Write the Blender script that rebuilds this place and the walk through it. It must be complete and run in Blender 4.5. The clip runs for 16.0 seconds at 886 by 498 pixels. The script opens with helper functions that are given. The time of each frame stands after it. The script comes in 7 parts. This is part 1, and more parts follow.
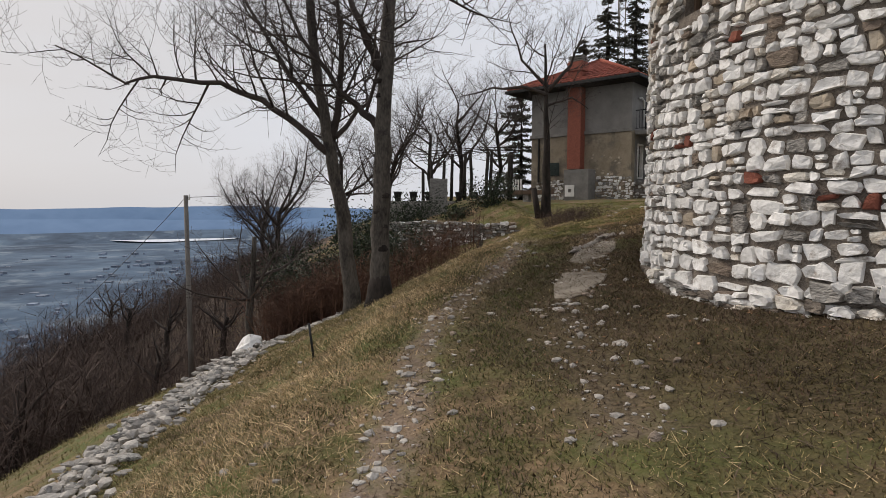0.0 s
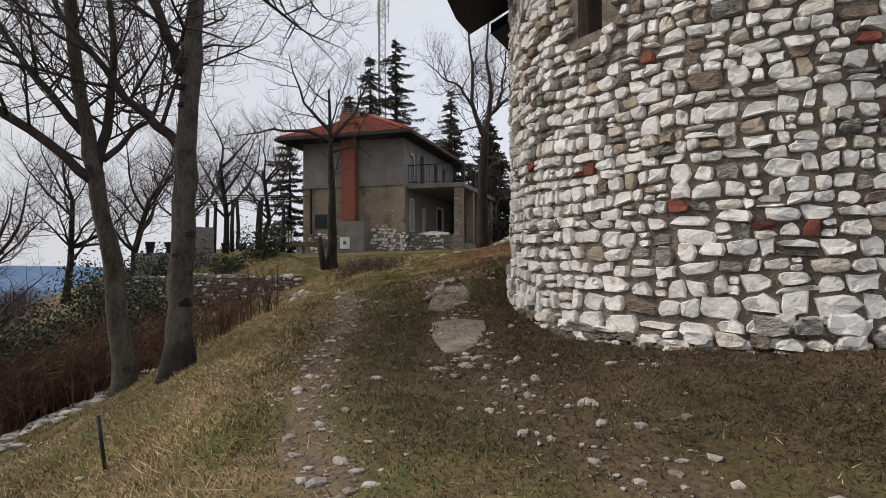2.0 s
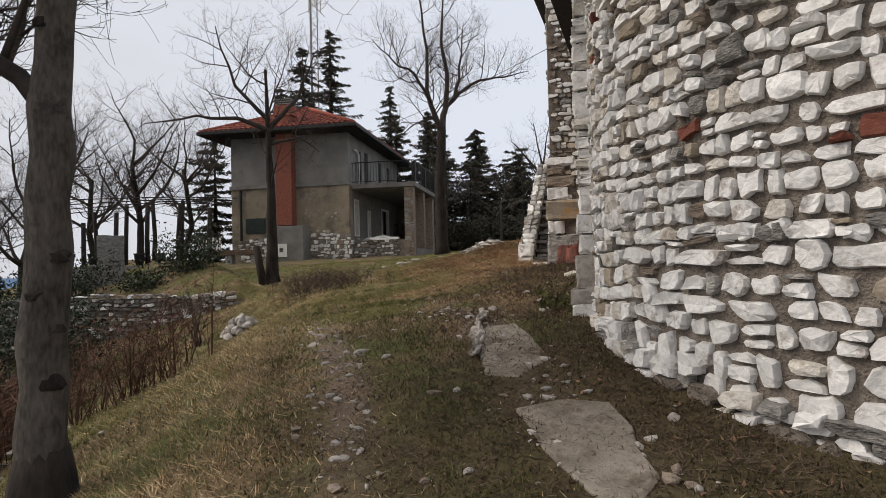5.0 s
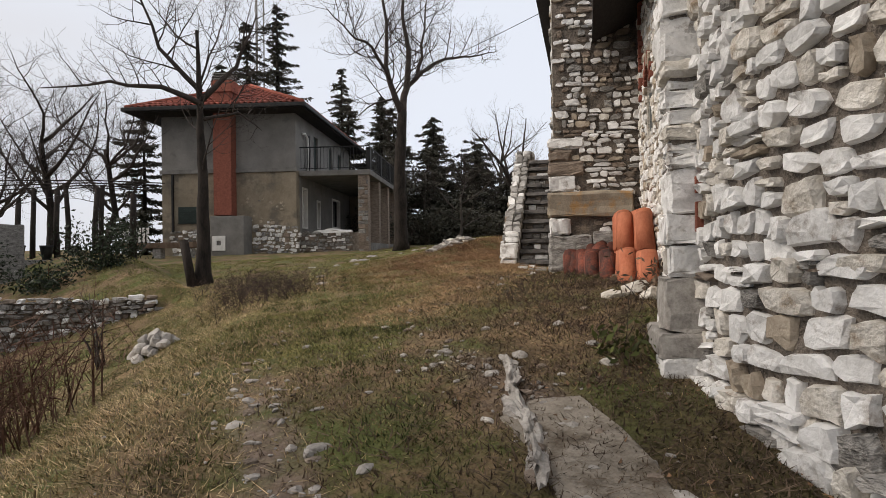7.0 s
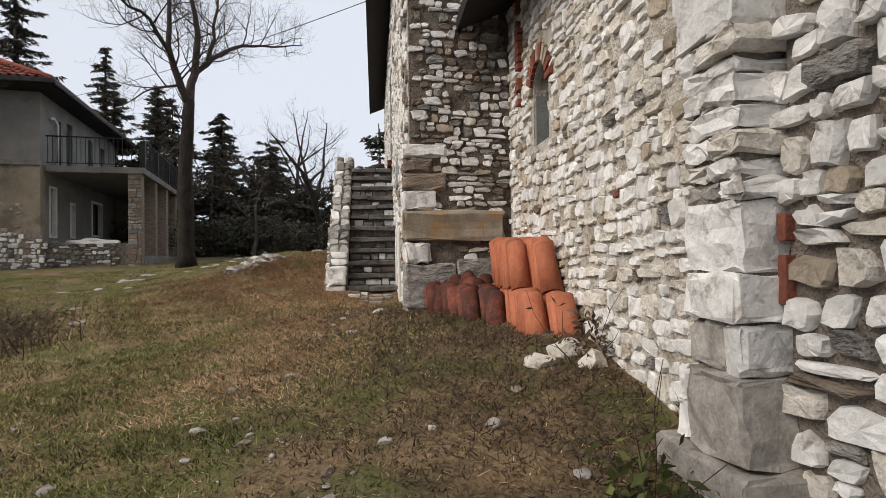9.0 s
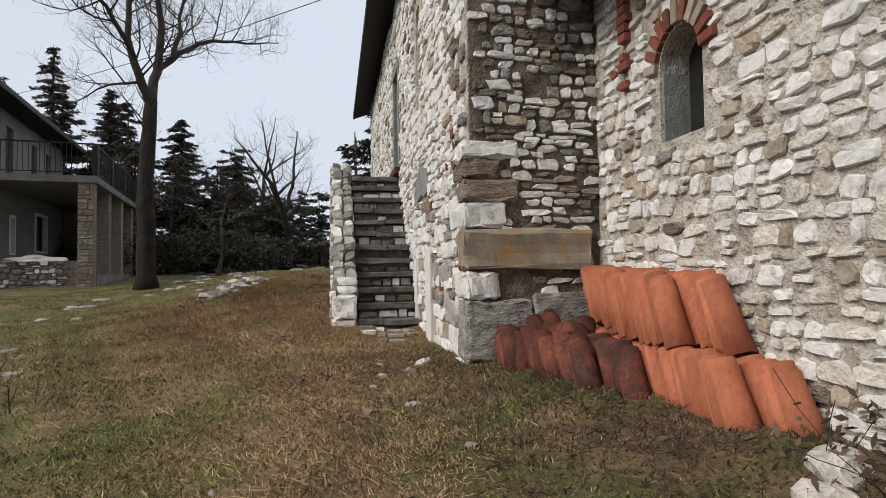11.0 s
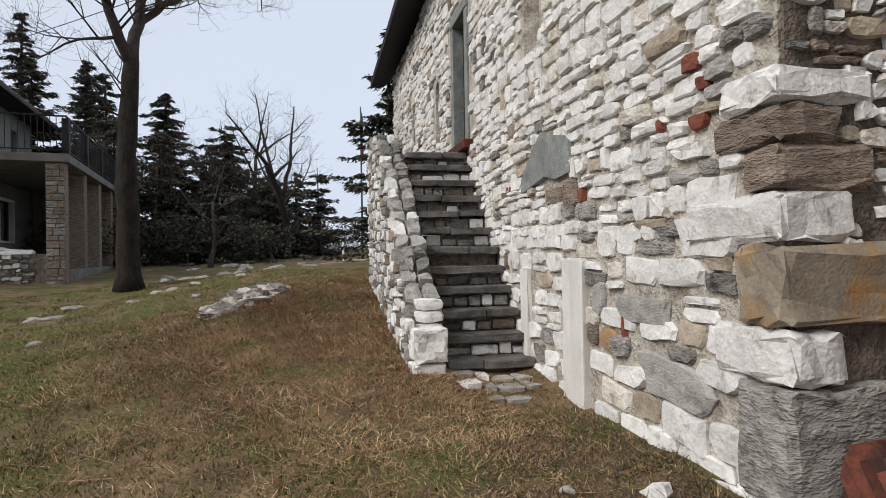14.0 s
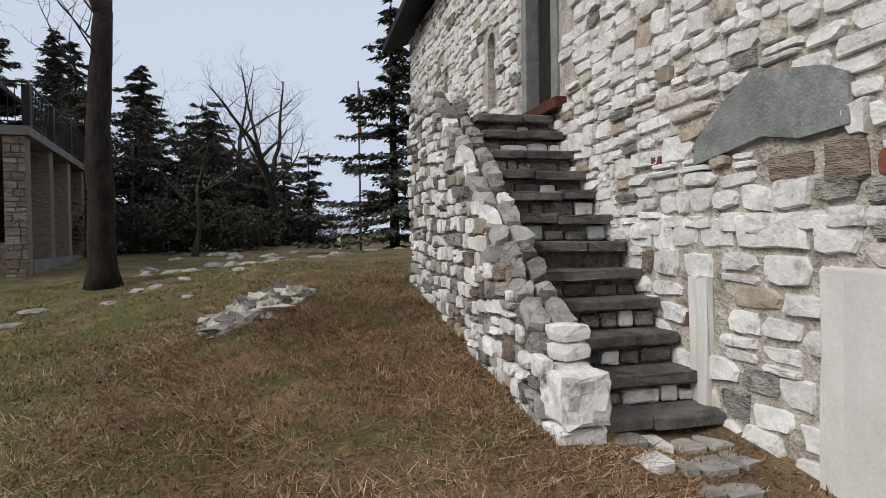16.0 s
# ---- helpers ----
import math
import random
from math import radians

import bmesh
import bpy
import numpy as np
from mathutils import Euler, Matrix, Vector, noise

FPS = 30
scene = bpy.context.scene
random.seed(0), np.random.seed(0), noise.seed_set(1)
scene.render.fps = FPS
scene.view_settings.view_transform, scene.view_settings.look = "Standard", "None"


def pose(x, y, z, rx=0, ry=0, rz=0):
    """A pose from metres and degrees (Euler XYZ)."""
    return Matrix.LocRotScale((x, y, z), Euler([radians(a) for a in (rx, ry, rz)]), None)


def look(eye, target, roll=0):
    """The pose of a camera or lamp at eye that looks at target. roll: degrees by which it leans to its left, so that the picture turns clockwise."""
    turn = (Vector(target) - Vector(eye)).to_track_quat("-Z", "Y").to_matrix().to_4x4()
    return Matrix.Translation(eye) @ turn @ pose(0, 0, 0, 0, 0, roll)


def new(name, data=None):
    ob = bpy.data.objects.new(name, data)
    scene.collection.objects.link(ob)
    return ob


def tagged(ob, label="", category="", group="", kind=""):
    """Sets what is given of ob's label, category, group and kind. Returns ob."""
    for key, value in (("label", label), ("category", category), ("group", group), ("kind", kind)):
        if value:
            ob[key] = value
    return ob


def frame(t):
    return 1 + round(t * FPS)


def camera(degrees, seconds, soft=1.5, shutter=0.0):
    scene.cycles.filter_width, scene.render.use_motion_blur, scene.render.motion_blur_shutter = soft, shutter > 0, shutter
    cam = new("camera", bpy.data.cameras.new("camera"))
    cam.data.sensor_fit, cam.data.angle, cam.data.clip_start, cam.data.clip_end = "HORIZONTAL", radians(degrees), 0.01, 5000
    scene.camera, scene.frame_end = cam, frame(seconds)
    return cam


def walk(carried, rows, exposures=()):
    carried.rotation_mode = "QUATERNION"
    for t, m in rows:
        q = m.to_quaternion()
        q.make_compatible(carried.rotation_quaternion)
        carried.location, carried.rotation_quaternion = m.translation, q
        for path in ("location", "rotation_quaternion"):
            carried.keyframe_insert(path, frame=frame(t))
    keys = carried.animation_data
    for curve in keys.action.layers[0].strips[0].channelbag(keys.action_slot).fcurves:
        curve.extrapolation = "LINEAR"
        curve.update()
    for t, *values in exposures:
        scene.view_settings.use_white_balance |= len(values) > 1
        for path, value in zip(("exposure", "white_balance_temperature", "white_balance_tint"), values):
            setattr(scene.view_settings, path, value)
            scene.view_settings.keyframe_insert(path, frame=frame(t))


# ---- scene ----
cam = camera(73.5, 16.0, soft=0.7)
METRES, EYE, TILT, LEAN, TURN = 16.0, 1.6, -4.2, 0.0, 0.0
ROWS = [
    (0.0, 0.0, 0.0, 0.0, -0.0, 0.0, 0.0),
    (0.5, -0.0167, 0.021, -0.0001, -6.33, 0.97, 0.52),
    (1.0, -0.0312, 0.0404, -0.0032, -9.68, 1.32, 0.87),
    (1.5, -0.0459, 0.0664, -0.0069, -15.76, 1.96, 1.21),
    (2.0, -0.0584, 0.0956, -0.0048, -23.56, 5.01, 1.97),
    (2.5, -0.0648, 0.1232, -0.0001, -26.1, 6.29, 2.25),
    (3.0, -0.0626, 0.1583, 0.0037, -26.81, 6.58, 2.35),
    (3.5, -0.0626, 0.1886, 0.0083, -27.18, 6.6, 2.41),
    (4.0, -0.0603, 0.2174, 0.0113, -27.5, 6.51, 2.41),
    (4.5, -0.0518, 0.2487, 0.0173, -27.93, 6.33, 2.44),
    (4.7, -0.0484, 0.2612, 0.0197, -29.26, 5.59, 3.25),
    (6.8, 0.0045, 0.3982, 0.0441, -33.58, 3.86, 3.2),
    (7.0, 0.0086, 0.4098, 0.0457, -35.26, 3.82, 3.22),
    (7.5, 0.0189, 0.4388, 0.0497, -40.33, 2.48, 3.46),
    (8.0, 0.0303, 0.466, 0.0554, -44.92, 1.7, 3.73),
    (8.5, 0.0437, 0.4923, 0.0639, -50.61, 2.24, 4.1),
    (8.7, 0.0491, 0.5028, 0.0673, -53.29, 2.51, 4.05),
    (10.8, 0.1047, 0.6162, 0.0891, -59.17, 4.38, 4.48),
    (11.0, 0.1113, 0.6259, 0.0915, -59.23, 4.19, 4.48),
    (11.5, 0.1278, 0.6502, 0.0975, -59.37, 3.94, 4.44),
    (12.0, 0.144, 0.6746, 0.1053, -59.58, 3.63, 4.5),
    (12.5, 0.1622, 0.6977, 0.1092, -59.77, 3.34, 4.56),
    (13.0, 0.1765, 0.7236, 0.1152, -60.01, 3.01, 4.57),
    (13.5, 0.1897, 0.7478, 0.1193, -60.32, 2.74, 4.55),
    (14.0, 0.2074, 0.7725, 0.123, -60.58, 2.41, 4.58),
    (14.5, 0.2228, 0.7986, 0.1261, -60.83, 2.09, 4.57),
    (15.0, 0.2402, 0.8234, 0.129, -61.05, 1.78, 4.54),
    (15.5, 0.2599, 0.8518, 0.1345, -61.38, 1.48, 4.58),
    (16.0, 0.2789, 0.8824, 0.1377, -62.51, 0.83, 4.54),
]
walk(cam, [(t, pose(0, 0, EYE, TILT, LEAN, TURN) @ pose(METRES * x, METRES * y, METRES * z, 90 + pitch, roll, yaw)) for t, x, y, z, yaw, pitch, roll in ROWS],
     exposures=[(0, 0.02, 6950, 12), (4.5, 0.02, 6900, 12), (7.5, 0.16, 6950, 12), (11, -0.02, 6650, 10), (13, 0.04, 6550, 10), (16, -0.2, 6350, 10)])

# ---- light ----
world = bpy.data.worlds.new("overcast_sky")
scene.world = world
world.use_nodes = True
wn, wl = world.node_tree.nodes, world.node_tree.links
wn.clear()
SUN_EL, SUN_AZ = radians(38), radians(-62)
sky = wn.new("ShaderNodeTexSky")
sky.sky_type, sky.sun_disc = "NISHITA", False
sky.sun_elevation, sky.sun_rotation = SUN_EL, SUN_AZ
sky.air_density, sky.dust_density, sky.ozone_density = 1.0, 3.0, 1.0
wash = wn.new("ShaderNodeHueSaturation")
wash.inputs["Saturation"].default_value = 0.35
wl.new(sky.outputs[0], wash.inputs["Color"])
coord = wn.new("ShaderNodeTexCoord")
stretch = wn.new("ShaderNodeMapping")
stretch.inputs["Scale"].default_value = (1.2, 1.2, 5.0)
wl.new(coord.outputs["Generated"], stretch.inputs["Vector"])
cloud = wn.new("ShaderNodeTexNoise")
cloud.inputs["Scale"].default_value, cloud.inputs["Detail"].default_value = 1.6, 5
wl.new(stretch.outputs[0], cloud.inputs["Vector"])
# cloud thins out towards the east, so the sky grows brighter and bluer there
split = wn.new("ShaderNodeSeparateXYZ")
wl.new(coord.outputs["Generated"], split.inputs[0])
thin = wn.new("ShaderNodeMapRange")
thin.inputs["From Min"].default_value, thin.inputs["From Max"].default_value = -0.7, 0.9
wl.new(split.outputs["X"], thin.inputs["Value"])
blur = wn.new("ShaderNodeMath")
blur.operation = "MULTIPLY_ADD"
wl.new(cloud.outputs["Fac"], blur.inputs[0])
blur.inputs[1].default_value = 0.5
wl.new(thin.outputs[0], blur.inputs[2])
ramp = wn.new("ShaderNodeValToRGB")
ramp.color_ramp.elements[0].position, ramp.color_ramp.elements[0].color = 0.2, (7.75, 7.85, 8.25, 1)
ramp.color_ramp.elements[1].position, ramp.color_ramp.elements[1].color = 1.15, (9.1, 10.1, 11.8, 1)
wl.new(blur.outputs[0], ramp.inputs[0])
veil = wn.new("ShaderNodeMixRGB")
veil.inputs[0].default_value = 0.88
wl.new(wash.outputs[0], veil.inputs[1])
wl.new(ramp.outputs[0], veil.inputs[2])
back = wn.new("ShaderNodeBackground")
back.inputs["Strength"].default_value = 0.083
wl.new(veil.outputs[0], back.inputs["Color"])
wl.new(back.outputs[0], wn.new("ShaderNodeOutputWorld").inputs["Surface"])

sun = new("sun", bpy.data.lights.new("sun", "SUN"))
sun.data.energy, sun.data.angle, sun.data.color = 2.45, radians(30), (1.0, 0.945, 0.87)
sun_way = Vector((math.sin(SUN_AZ) * math.cos(SUN_EL), math.cos(SUN_AZ) * math.cos(SUN_EL), math.sin(SUN_EL)))
sun.matrix_world = look(sun_way * 60, (0, 0, 0))

# ---- materials ----


def material(name, dark, light, scale=6.0, fine=45.0, rough=0.85, bump=0.4, vary=0.25, metal=0.0, stain=None, stain_at=0.6, stain_scale=1.3, stretch_by=(1, 1, 1), dist=0.02):
    m = bpy.data.materials.new(name)
    m.use_nodes = True
    n, l = m.node_tree.nodes, m.node_tree.links
    bsdf = n["Principled BSDF"]
    geo = n.new("ShaderNodeNewGeometry")
    info = n.new("ShaderNodeObjectInfo")
    mapping = n.new("ShaderNodeMapping")
    mapping.inputs["Scale"].default_value = stretch_by
    l.new(geo.outputs["Position"], mapping.inputs["Vector"])
    big = n.new("ShaderNodeTexNoise")
    big.inputs["Scale"].default_value, big.inputs["Detail"].default_value, big.inputs["Roughness"].default_value = scale, 4, 0.62
    l.new(mapping.outputs[0], big.inputs["Vector"])
    small = n.new("ShaderNodeTexNoise")
    small.inputs["Scale"].default_value, small.inputs["Detail"].default_value = fine, 3
    l.new(mapping.outputs[0], small.inputs["Vector"])
    add = n.new("ShaderNodeMath")
    add.operation = "MULTIPLY_ADD"
    l.new(small.outputs["Fac"], add.inputs[0])
    add.inputs[1].default_value = 0.45
    l.new(big.outputs["Fac"], add.inputs[2])
    span = n.new("ShaderNodeMapRange")
    span.inputs["From Min"].default_value, span.inputs["From Max"].default_value = 0.48, 0.98
    l.new(add.outputs[0], span.inputs["Value"])
    mix = n.new("ShaderNodeMixRGB")
    mix.inputs[1].default_value, mix.inputs[2].default_value = (*dark, 1), (*light, 1)
    l.new(span.outputs[0], mix.inputs[0])
    colour = mix.outputs[0]
    if stain:
        spots = n.new("ShaderNodeTexNoise")
        spots.inputs["Scale"].default_value, spots.inputs["Detail"].default_value, spots.inputs["Roughness"].default_value = stain_scale, 6, 0.7
        l.new(geo.outputs["Position"], spots.inputs["Vector"])
        cut = n.new("ShaderNodeMapRange")
        cut.inputs["From Min"].default_value, cut.inputs["From Max"].default_value = stain_at - 0.06, stain_at + 0.08
        l.new(spots.outputs["Fac"], cut.inputs["Value"])
        over = n.new("ShaderNodeMixRGB")
        over.inputs[2].default_value = (*stain, 1)
        l.new(cut.outputs[0], over.inputs[0])
        l.new(colour, over.inputs[1])
        colour = over.outputs[0]
    if vary:
        both = n.new("ShaderNodeMath")
        both.operation = "ADD"
        l.new(info.outputs["Random"], both.inputs[0])
        l.new(geo.outputs["Random Per Island"], both.inputs[1])
        frac = n.new("ShaderNodeMath")
        frac.operation = "FRACT"
        l.new(both.outputs[0], frac.inputs[0])
        val = n.new("ShaderNodeMapRange")
        val.inputs["To Min"].default_value, val.inputs["To Max"].default_value = 1 - vary, 1 + vary
        l.new(frac.outputs[0], val.inputs["Value"])
        hsv = n.new("ShaderNodeHueSaturation")
        l.new(val.outputs[0], hsv.inputs["Value"])
        l.new(colour, hsv.inputs["Color"])
        colour = hsv.outputs[0]
    l.new(colour, bsdf.inputs["Base Color"])
    bsdf.inputs["Roughness"].default_value, bsdf.inputs["Metallic"].default_value = rough, metal
    bsdf.inputs["Specular IOR Level"].default_value = 0.25
    if bump:
        relief = n.new("ShaderNodeBump")
        relief.inputs["Strength"].default_value, relief.inputs["Distance"].default_value = bump, dist
        l.new(add.outputs[0], relief.inputs["Height"])
        l.new(relief.outputs[0], bsdf.inputs["Normal"])
    return m


M = {}
M["white_stone"] = material("white_limestone", (0.62, 0.61, 0.59), (0.88, 0.87, 0.855), 9, 40, 0.9, 0.7, 0.12, stain=(0.34, 0.3, 0.265), stain_at=0.61, stain_scale=8, dist=0.022)
M["cream_stone"] = material("cream_limestone", (0.5, 0.455, 0.39), (0.79, 0.755, 0.7), 10, 50, 0.9, 1.0, 0.12, stain=(0.33, 0.26, 0.19), stain_at=0.6, stain_scale=6, dist=0.025)
M["grey_stone"] = material("grey_stone", (0.14, 0.133, 0.125), (0.42, 0.4, 0.37), 8, 40, 0.9, 1.0, 0.28, dist=0.04, stain=(0.08, 0.075, 0.07), stain_at=0.6, stain_scale=9, stretch_by=(1, 1, 2.2))
M["pale_grey"] = material("pale_grey_stone", (0.27, 0.26, 0.245), (0.5, 0.48, 0.455), 6, 40, 0.9, 0.7, 0.12, stain=(0.2, 0.19, 0.18), stain_at=0.6, stain_scale=6, stretch_by=(1, 1, 2), dist=0.025)
M["tan_block"] = material("blotched_tan_stone", (0.17, 0.145, 0.115), (0.4, 0.34, 0.26), 5, 60, 0.9, 0.5, 0, stain=(0.36, 0.21, 0.09), stain_at=0.56, stain_scale=3.5, dist=0.02)
M["tan_stone"] = material("tan_stone", (0.27, 0.215, 0.16), (0.5, 0.435, 0.35), 8, 50, 0.9, 0.8, 0.2)
M["brown_stone"] = material("brown_stone", (0.14, 0.11, 0.09), (0.33, 0.265, 0.21), 7, 40, 0.9, 1.0, 0.2, dist=0.04, stretch_by=(1, 1, 3))
M["orange_stone"] = material("orange_stone", (0.29, 0.17, 0.09), (0.42, 0.28, 0.17), 9, 60, 0.9, 0.7, 0.1)
M["brick"] = material("old_brick", (0.15, 0.05, 0.036), (0.28, 0.1, 0.068), 12, 70, 0.9, 0.6, 0.25)
M["mortar"] = material("lime_mortar", (0.11, 0.092, 0.078), (0.32, 0.275, 0.23), 7, 60, 0.95, 1.0, 0, dist=0.06, stain=(0.16, 0.14, 0.12), stain_at=0.6, stain_scale=2.2)
M["pale_mortar"] = material("pale_lime_mortar", (0.3, 0.26, 0.21), (0.68, 0.64, 0.58), 9, 45, 0.95, 1.0, 0, stain=(0.25, 0.21, 0.17), stain_at=0.6, stain_scale=4, dist=0.05)
M["dark_mortar"] = material("weathered_dark_mortar", (0.06, 0.05, 0.042), (0.24, 0.2, 0.165), 8, 50, 0.95, 1.0, 0, dist=0.06, stain=(0.25, 0.2, 0.15), stain_at=0.62, stain_scale=2)
M["plaster_patch"] = material("white_plaster_patch", (0.6, 0.58, 0.55), (0.76, 0.75, 0.72), 3, 50, 0.9, 0.3, 0.05)
M["cement"] = material("grey_cement", (0.15, 0.16, 0.155), (0.3, 0.315, 0.305), 5, 60, 0.9, 0.9, 0.05, stain=(0.34, 0.35, 0.34), stain_at=0.6, stain_scale=4)
M["slate_step"] = material("dark_step_stone", (0.065, 0.06, 0.057), (0.21, 0.195, 0.185), 6, 55, 0.85, 0.7, 0.15, stain=(0.06, 0.055, 0.05), stain_at=0.58, stain_scale=4)
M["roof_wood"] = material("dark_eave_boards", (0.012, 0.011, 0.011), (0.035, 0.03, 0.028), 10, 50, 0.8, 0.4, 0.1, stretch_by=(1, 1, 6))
M["leaf_litter"] = material("brown_leaf_litter", (0.035, 0.024, 0.018), (0.11, 0.078, 0.058), 1.2, 25, 0.95, 0.8, 0)
M["soil"] = material("bare_soil", (0.12, 0.085, 0.06), (0.27, 0.21, 0.16), 3, 40, 0.95, 0.9, 0)
M["bark"] = material("grey_bark", (0.022, 0.019, 0.016), (0.12, 0.105, 0.09), 5, 40, 0.95, 0.9, 0.1, stain=(0.03, 0.026, 0.024), stain_at=0.6, stain_scale=4, stretch_by=(1, 1, 0.35))
M["dark_bark"] = material("dark_bark", (0.01, 0.008, 0.007), (0.045, 0.036, 0.03), 8, 40, 0.95, 0.9, 0.1, stretch_by=(1, 1, 0.3))
M["twig"] = material("twig_bark", (0.028, 0.022, 0.02), (0.075, 0.06, 0.052), 5, 30, 0.9, 0, 0.2)
M["brush"] = material("bare_brush", (0.035, 0.024, 0.02), (0.1, 0.07, 0.058), 1.2, 20, 0.95, 0, 0.4)
M["red_brush"] = material("reddish_brush", (0.06, 0.032, 0.024), (0.14, 0.075, 0.05), 1.5, 20, 0.95, 0, 0.4)
M["evergreen"] = material("dark_needles", (0.032, 0.033, 0.026), (0.105, 0.1, 0.074), 2, 20, 0.7, 0, 0.4)
M["shrub_leaf"] = material("shrub_leaves", (0.008, 0.014, 0.007), (0.03, 0.045, 0.018), 3, 20, 0.55, 0, 0.45)
M["grass"] = material("winter_grass", (0.06, 0.062, 0.022), (0.26, 0.2, 0.095), 1.1, 7, 0.9, 0, 0.5)
M["lawn"] = material("lawn_grass", (0.075, 0.092, 0.026), (0.32, 0.285, 0.115), 1.1, 7, 0.9, 0, 0.55)
M["moss_grass"] = material("dark_mossy_grass", (0.026, 0.03, 0.01), (0.145, 0.11, 0.05), 1.4, 9, 0.9, 0, 0.6)
M["green_grass"] = material("green_tufts", (0.022, 0.034, 0.009), (0.13, 0.14, 0.045), 1.6, 11, 0.9, 0, 0.6)
M["dead_leaf"] = material("dead_leaves", (0.05, 0.03, 0.018), (0.26, 0.15, 0.085), 3, 30, 0.85, 0, 0.6)
M["straw"] = material("straw_grass", (0.28, 0.19, 0.1), (0.74, 0.57, 0.34), 1.6, 10, 0.9, 0, 0.45)
M["trodden"] = material("trodden_dead_grass", (0.24, 0.145, 0.082), (0.64, 0.45, 0.27), 1.6, 10, 0.9, 0, 0.5)
M["red_grass"] = material("red_dry_grass", (0.1, 0.05, 0.028), (0.32, 0.185, 0.105), 1.4, 9, 0.9, 0, 0.35)
M["litter"] = material("dead_litter", (0.045, 0.032, 0.022), (0.17, 0.12, 0.085), 2, 15, 0.95, 0, 0.5)
M["pebble"] = material("limestone_pebble", (0.22, 0.2, 0.18), (0.5, 0.47, 0.43), 10, 60, 0.9, 0.5, 0.25)
M["slab"] = material("concrete_slab", (0.17, 0.145, 0.115), (0.34, 0.3, 0.25), 5, 60, 0.95, 0.8, 0.05, stain=(0.12, 0.095, 0.07), stain_at=0.57, stain_scale=3)
M["new_tile"] = material("new_terracotta", (0.3, 0.088, 0.045), (0.49, 0.175, 0.096), 7, 60, 0.85, 0.4, 0.2, stain=(0.3, 0.11, 0.065), stain_at=0.62, stain_scale=5, stretch_by=(1, 1, 0.4))
M["old_tile"] = material("weathered_terracotta", (0.04, 0.018, 0.015), (0.2, 0.058, 0.036), 6, 50, 0.85, 0.6, 0.4, stain=(0.055, 0.03, 0.025), stain_at=0.54, stain_scale=9)
M["roof_tile"] = material("red_roof_tiles", (0.16, 0.045, 0.03), (0.32, 0.09, 0.06), 3, 30, 0.85, 0.4, 0.2)
M["plaster_up"] = material("grey_render", (0.16, 0.152, 0.142), (0.26, 0.25, 0.235), 1.2, 30, 0.95, 0.3, 0, stain=(0.12, 0.115, 0.108), stain_at=0.62, stain_scale=0.9)
M["plaster_low"] = material("tan_render", (0.19, 0.155, 0.112), (0.33, 0.28, 0.21), 1.5, 30, 0.95, 0.4, 0, stain=(0.15, 0.13, 0.105), stain_at=0.56, stain_scale=1.1)
M["concrete"] = material("old_concrete", (0.13, 0.125, 0.115), (0.25, 0.24, 0.225), 2, 40, 0.95, 0.4, 0.1)
M["dark_metal"] = material("dark_iron", (0.02, 0.02, 0.02), (0.05, 0.05, 0.05), 6, 40, 0.6, 0.2, 0.1, metal=0.6)
M["pole_wood"] = material("weathered_pole", (0.1, 0.09, 0.08), (0.2, 0.185, 0.17), 6, 40, 0.9, 0.5, 0.1, stretch_by=(1, 1, 0.2))
M["shutter"] = material("green_shutter", (0.02, 0.03, 0.027), (0.035, 0.05, 0.045), 6, 40, 0.6, 0.2, 0.05)
M["white_paint"] = material("white_paint", (0.62, 0.61, 0.58), (0.78, 0.77, 0.74), 4, 40, 0.7, 0.2, 0.05)
# near black, painted as the shade inside openings
M["unlit_inside"] = material("unlit_interior", (0.012, 0.012, 0.012), (0.03, 0.028, 0.026), 3, 20, 0.9, 0, 0)
M["wood"] = material("old_wood", (0.09, 0.06, 0.04), (0.2, 0.14, 0.1), 6, 40, 0.8, 0.4, 0.15, stretch_by=(1, 1, 0.3))
M["flag_green"] = material("green_paint_cloth", (0.02, 0.14, 0.08), (0.04, 0.2, 0.12), 5, 30, 0.8, 0, 0)
M["flag_red"] = material("red_paint_cloth", (0.4, 0.03, 0.03), (0.55, 0.06, 0.05), 5, 30, 0.8, 0, 0)
# far land, water and roofs: the blue and paleness of haze is in the colours
M["valley"] = material("haze_blue_valley", (0.014, 0.03, 0.058), (0.095, 0.15, 0.22), 0.003, 0.016, 1.0, 0, 0, stain=(0.17, 0.21, 0.25), stain_at=0.6, stain_scale=0.006)
M["far_hill"] = material("haze_blue_hills", (0.075, 0.14, 0.25), (0.12, 0.2, 0.33), 0.002, 0.01, 1.0, 0, 0)
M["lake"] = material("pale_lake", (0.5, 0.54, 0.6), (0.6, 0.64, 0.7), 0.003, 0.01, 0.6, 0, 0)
M["village"] = material("haze_blue_roofs", (0.11, 0.145, 0.2), (0.24, 0.27, 0.33), 0.02, 0.2, 0.9, 0, 0.3)

glass = bpy.data.materials.new("window_glass")
glass.use_nodes = True
glass.node_tree.nodes["Principled BSDF"].inputs["Base Color"].default_value = (0.03, 0.035, 0.04, 1)
glass.node_tree.nodes["Principled BSDF"].inputs["Roughness"].default_value = 0.08
M["glass"] = glass

# ---- mesh helpers ----


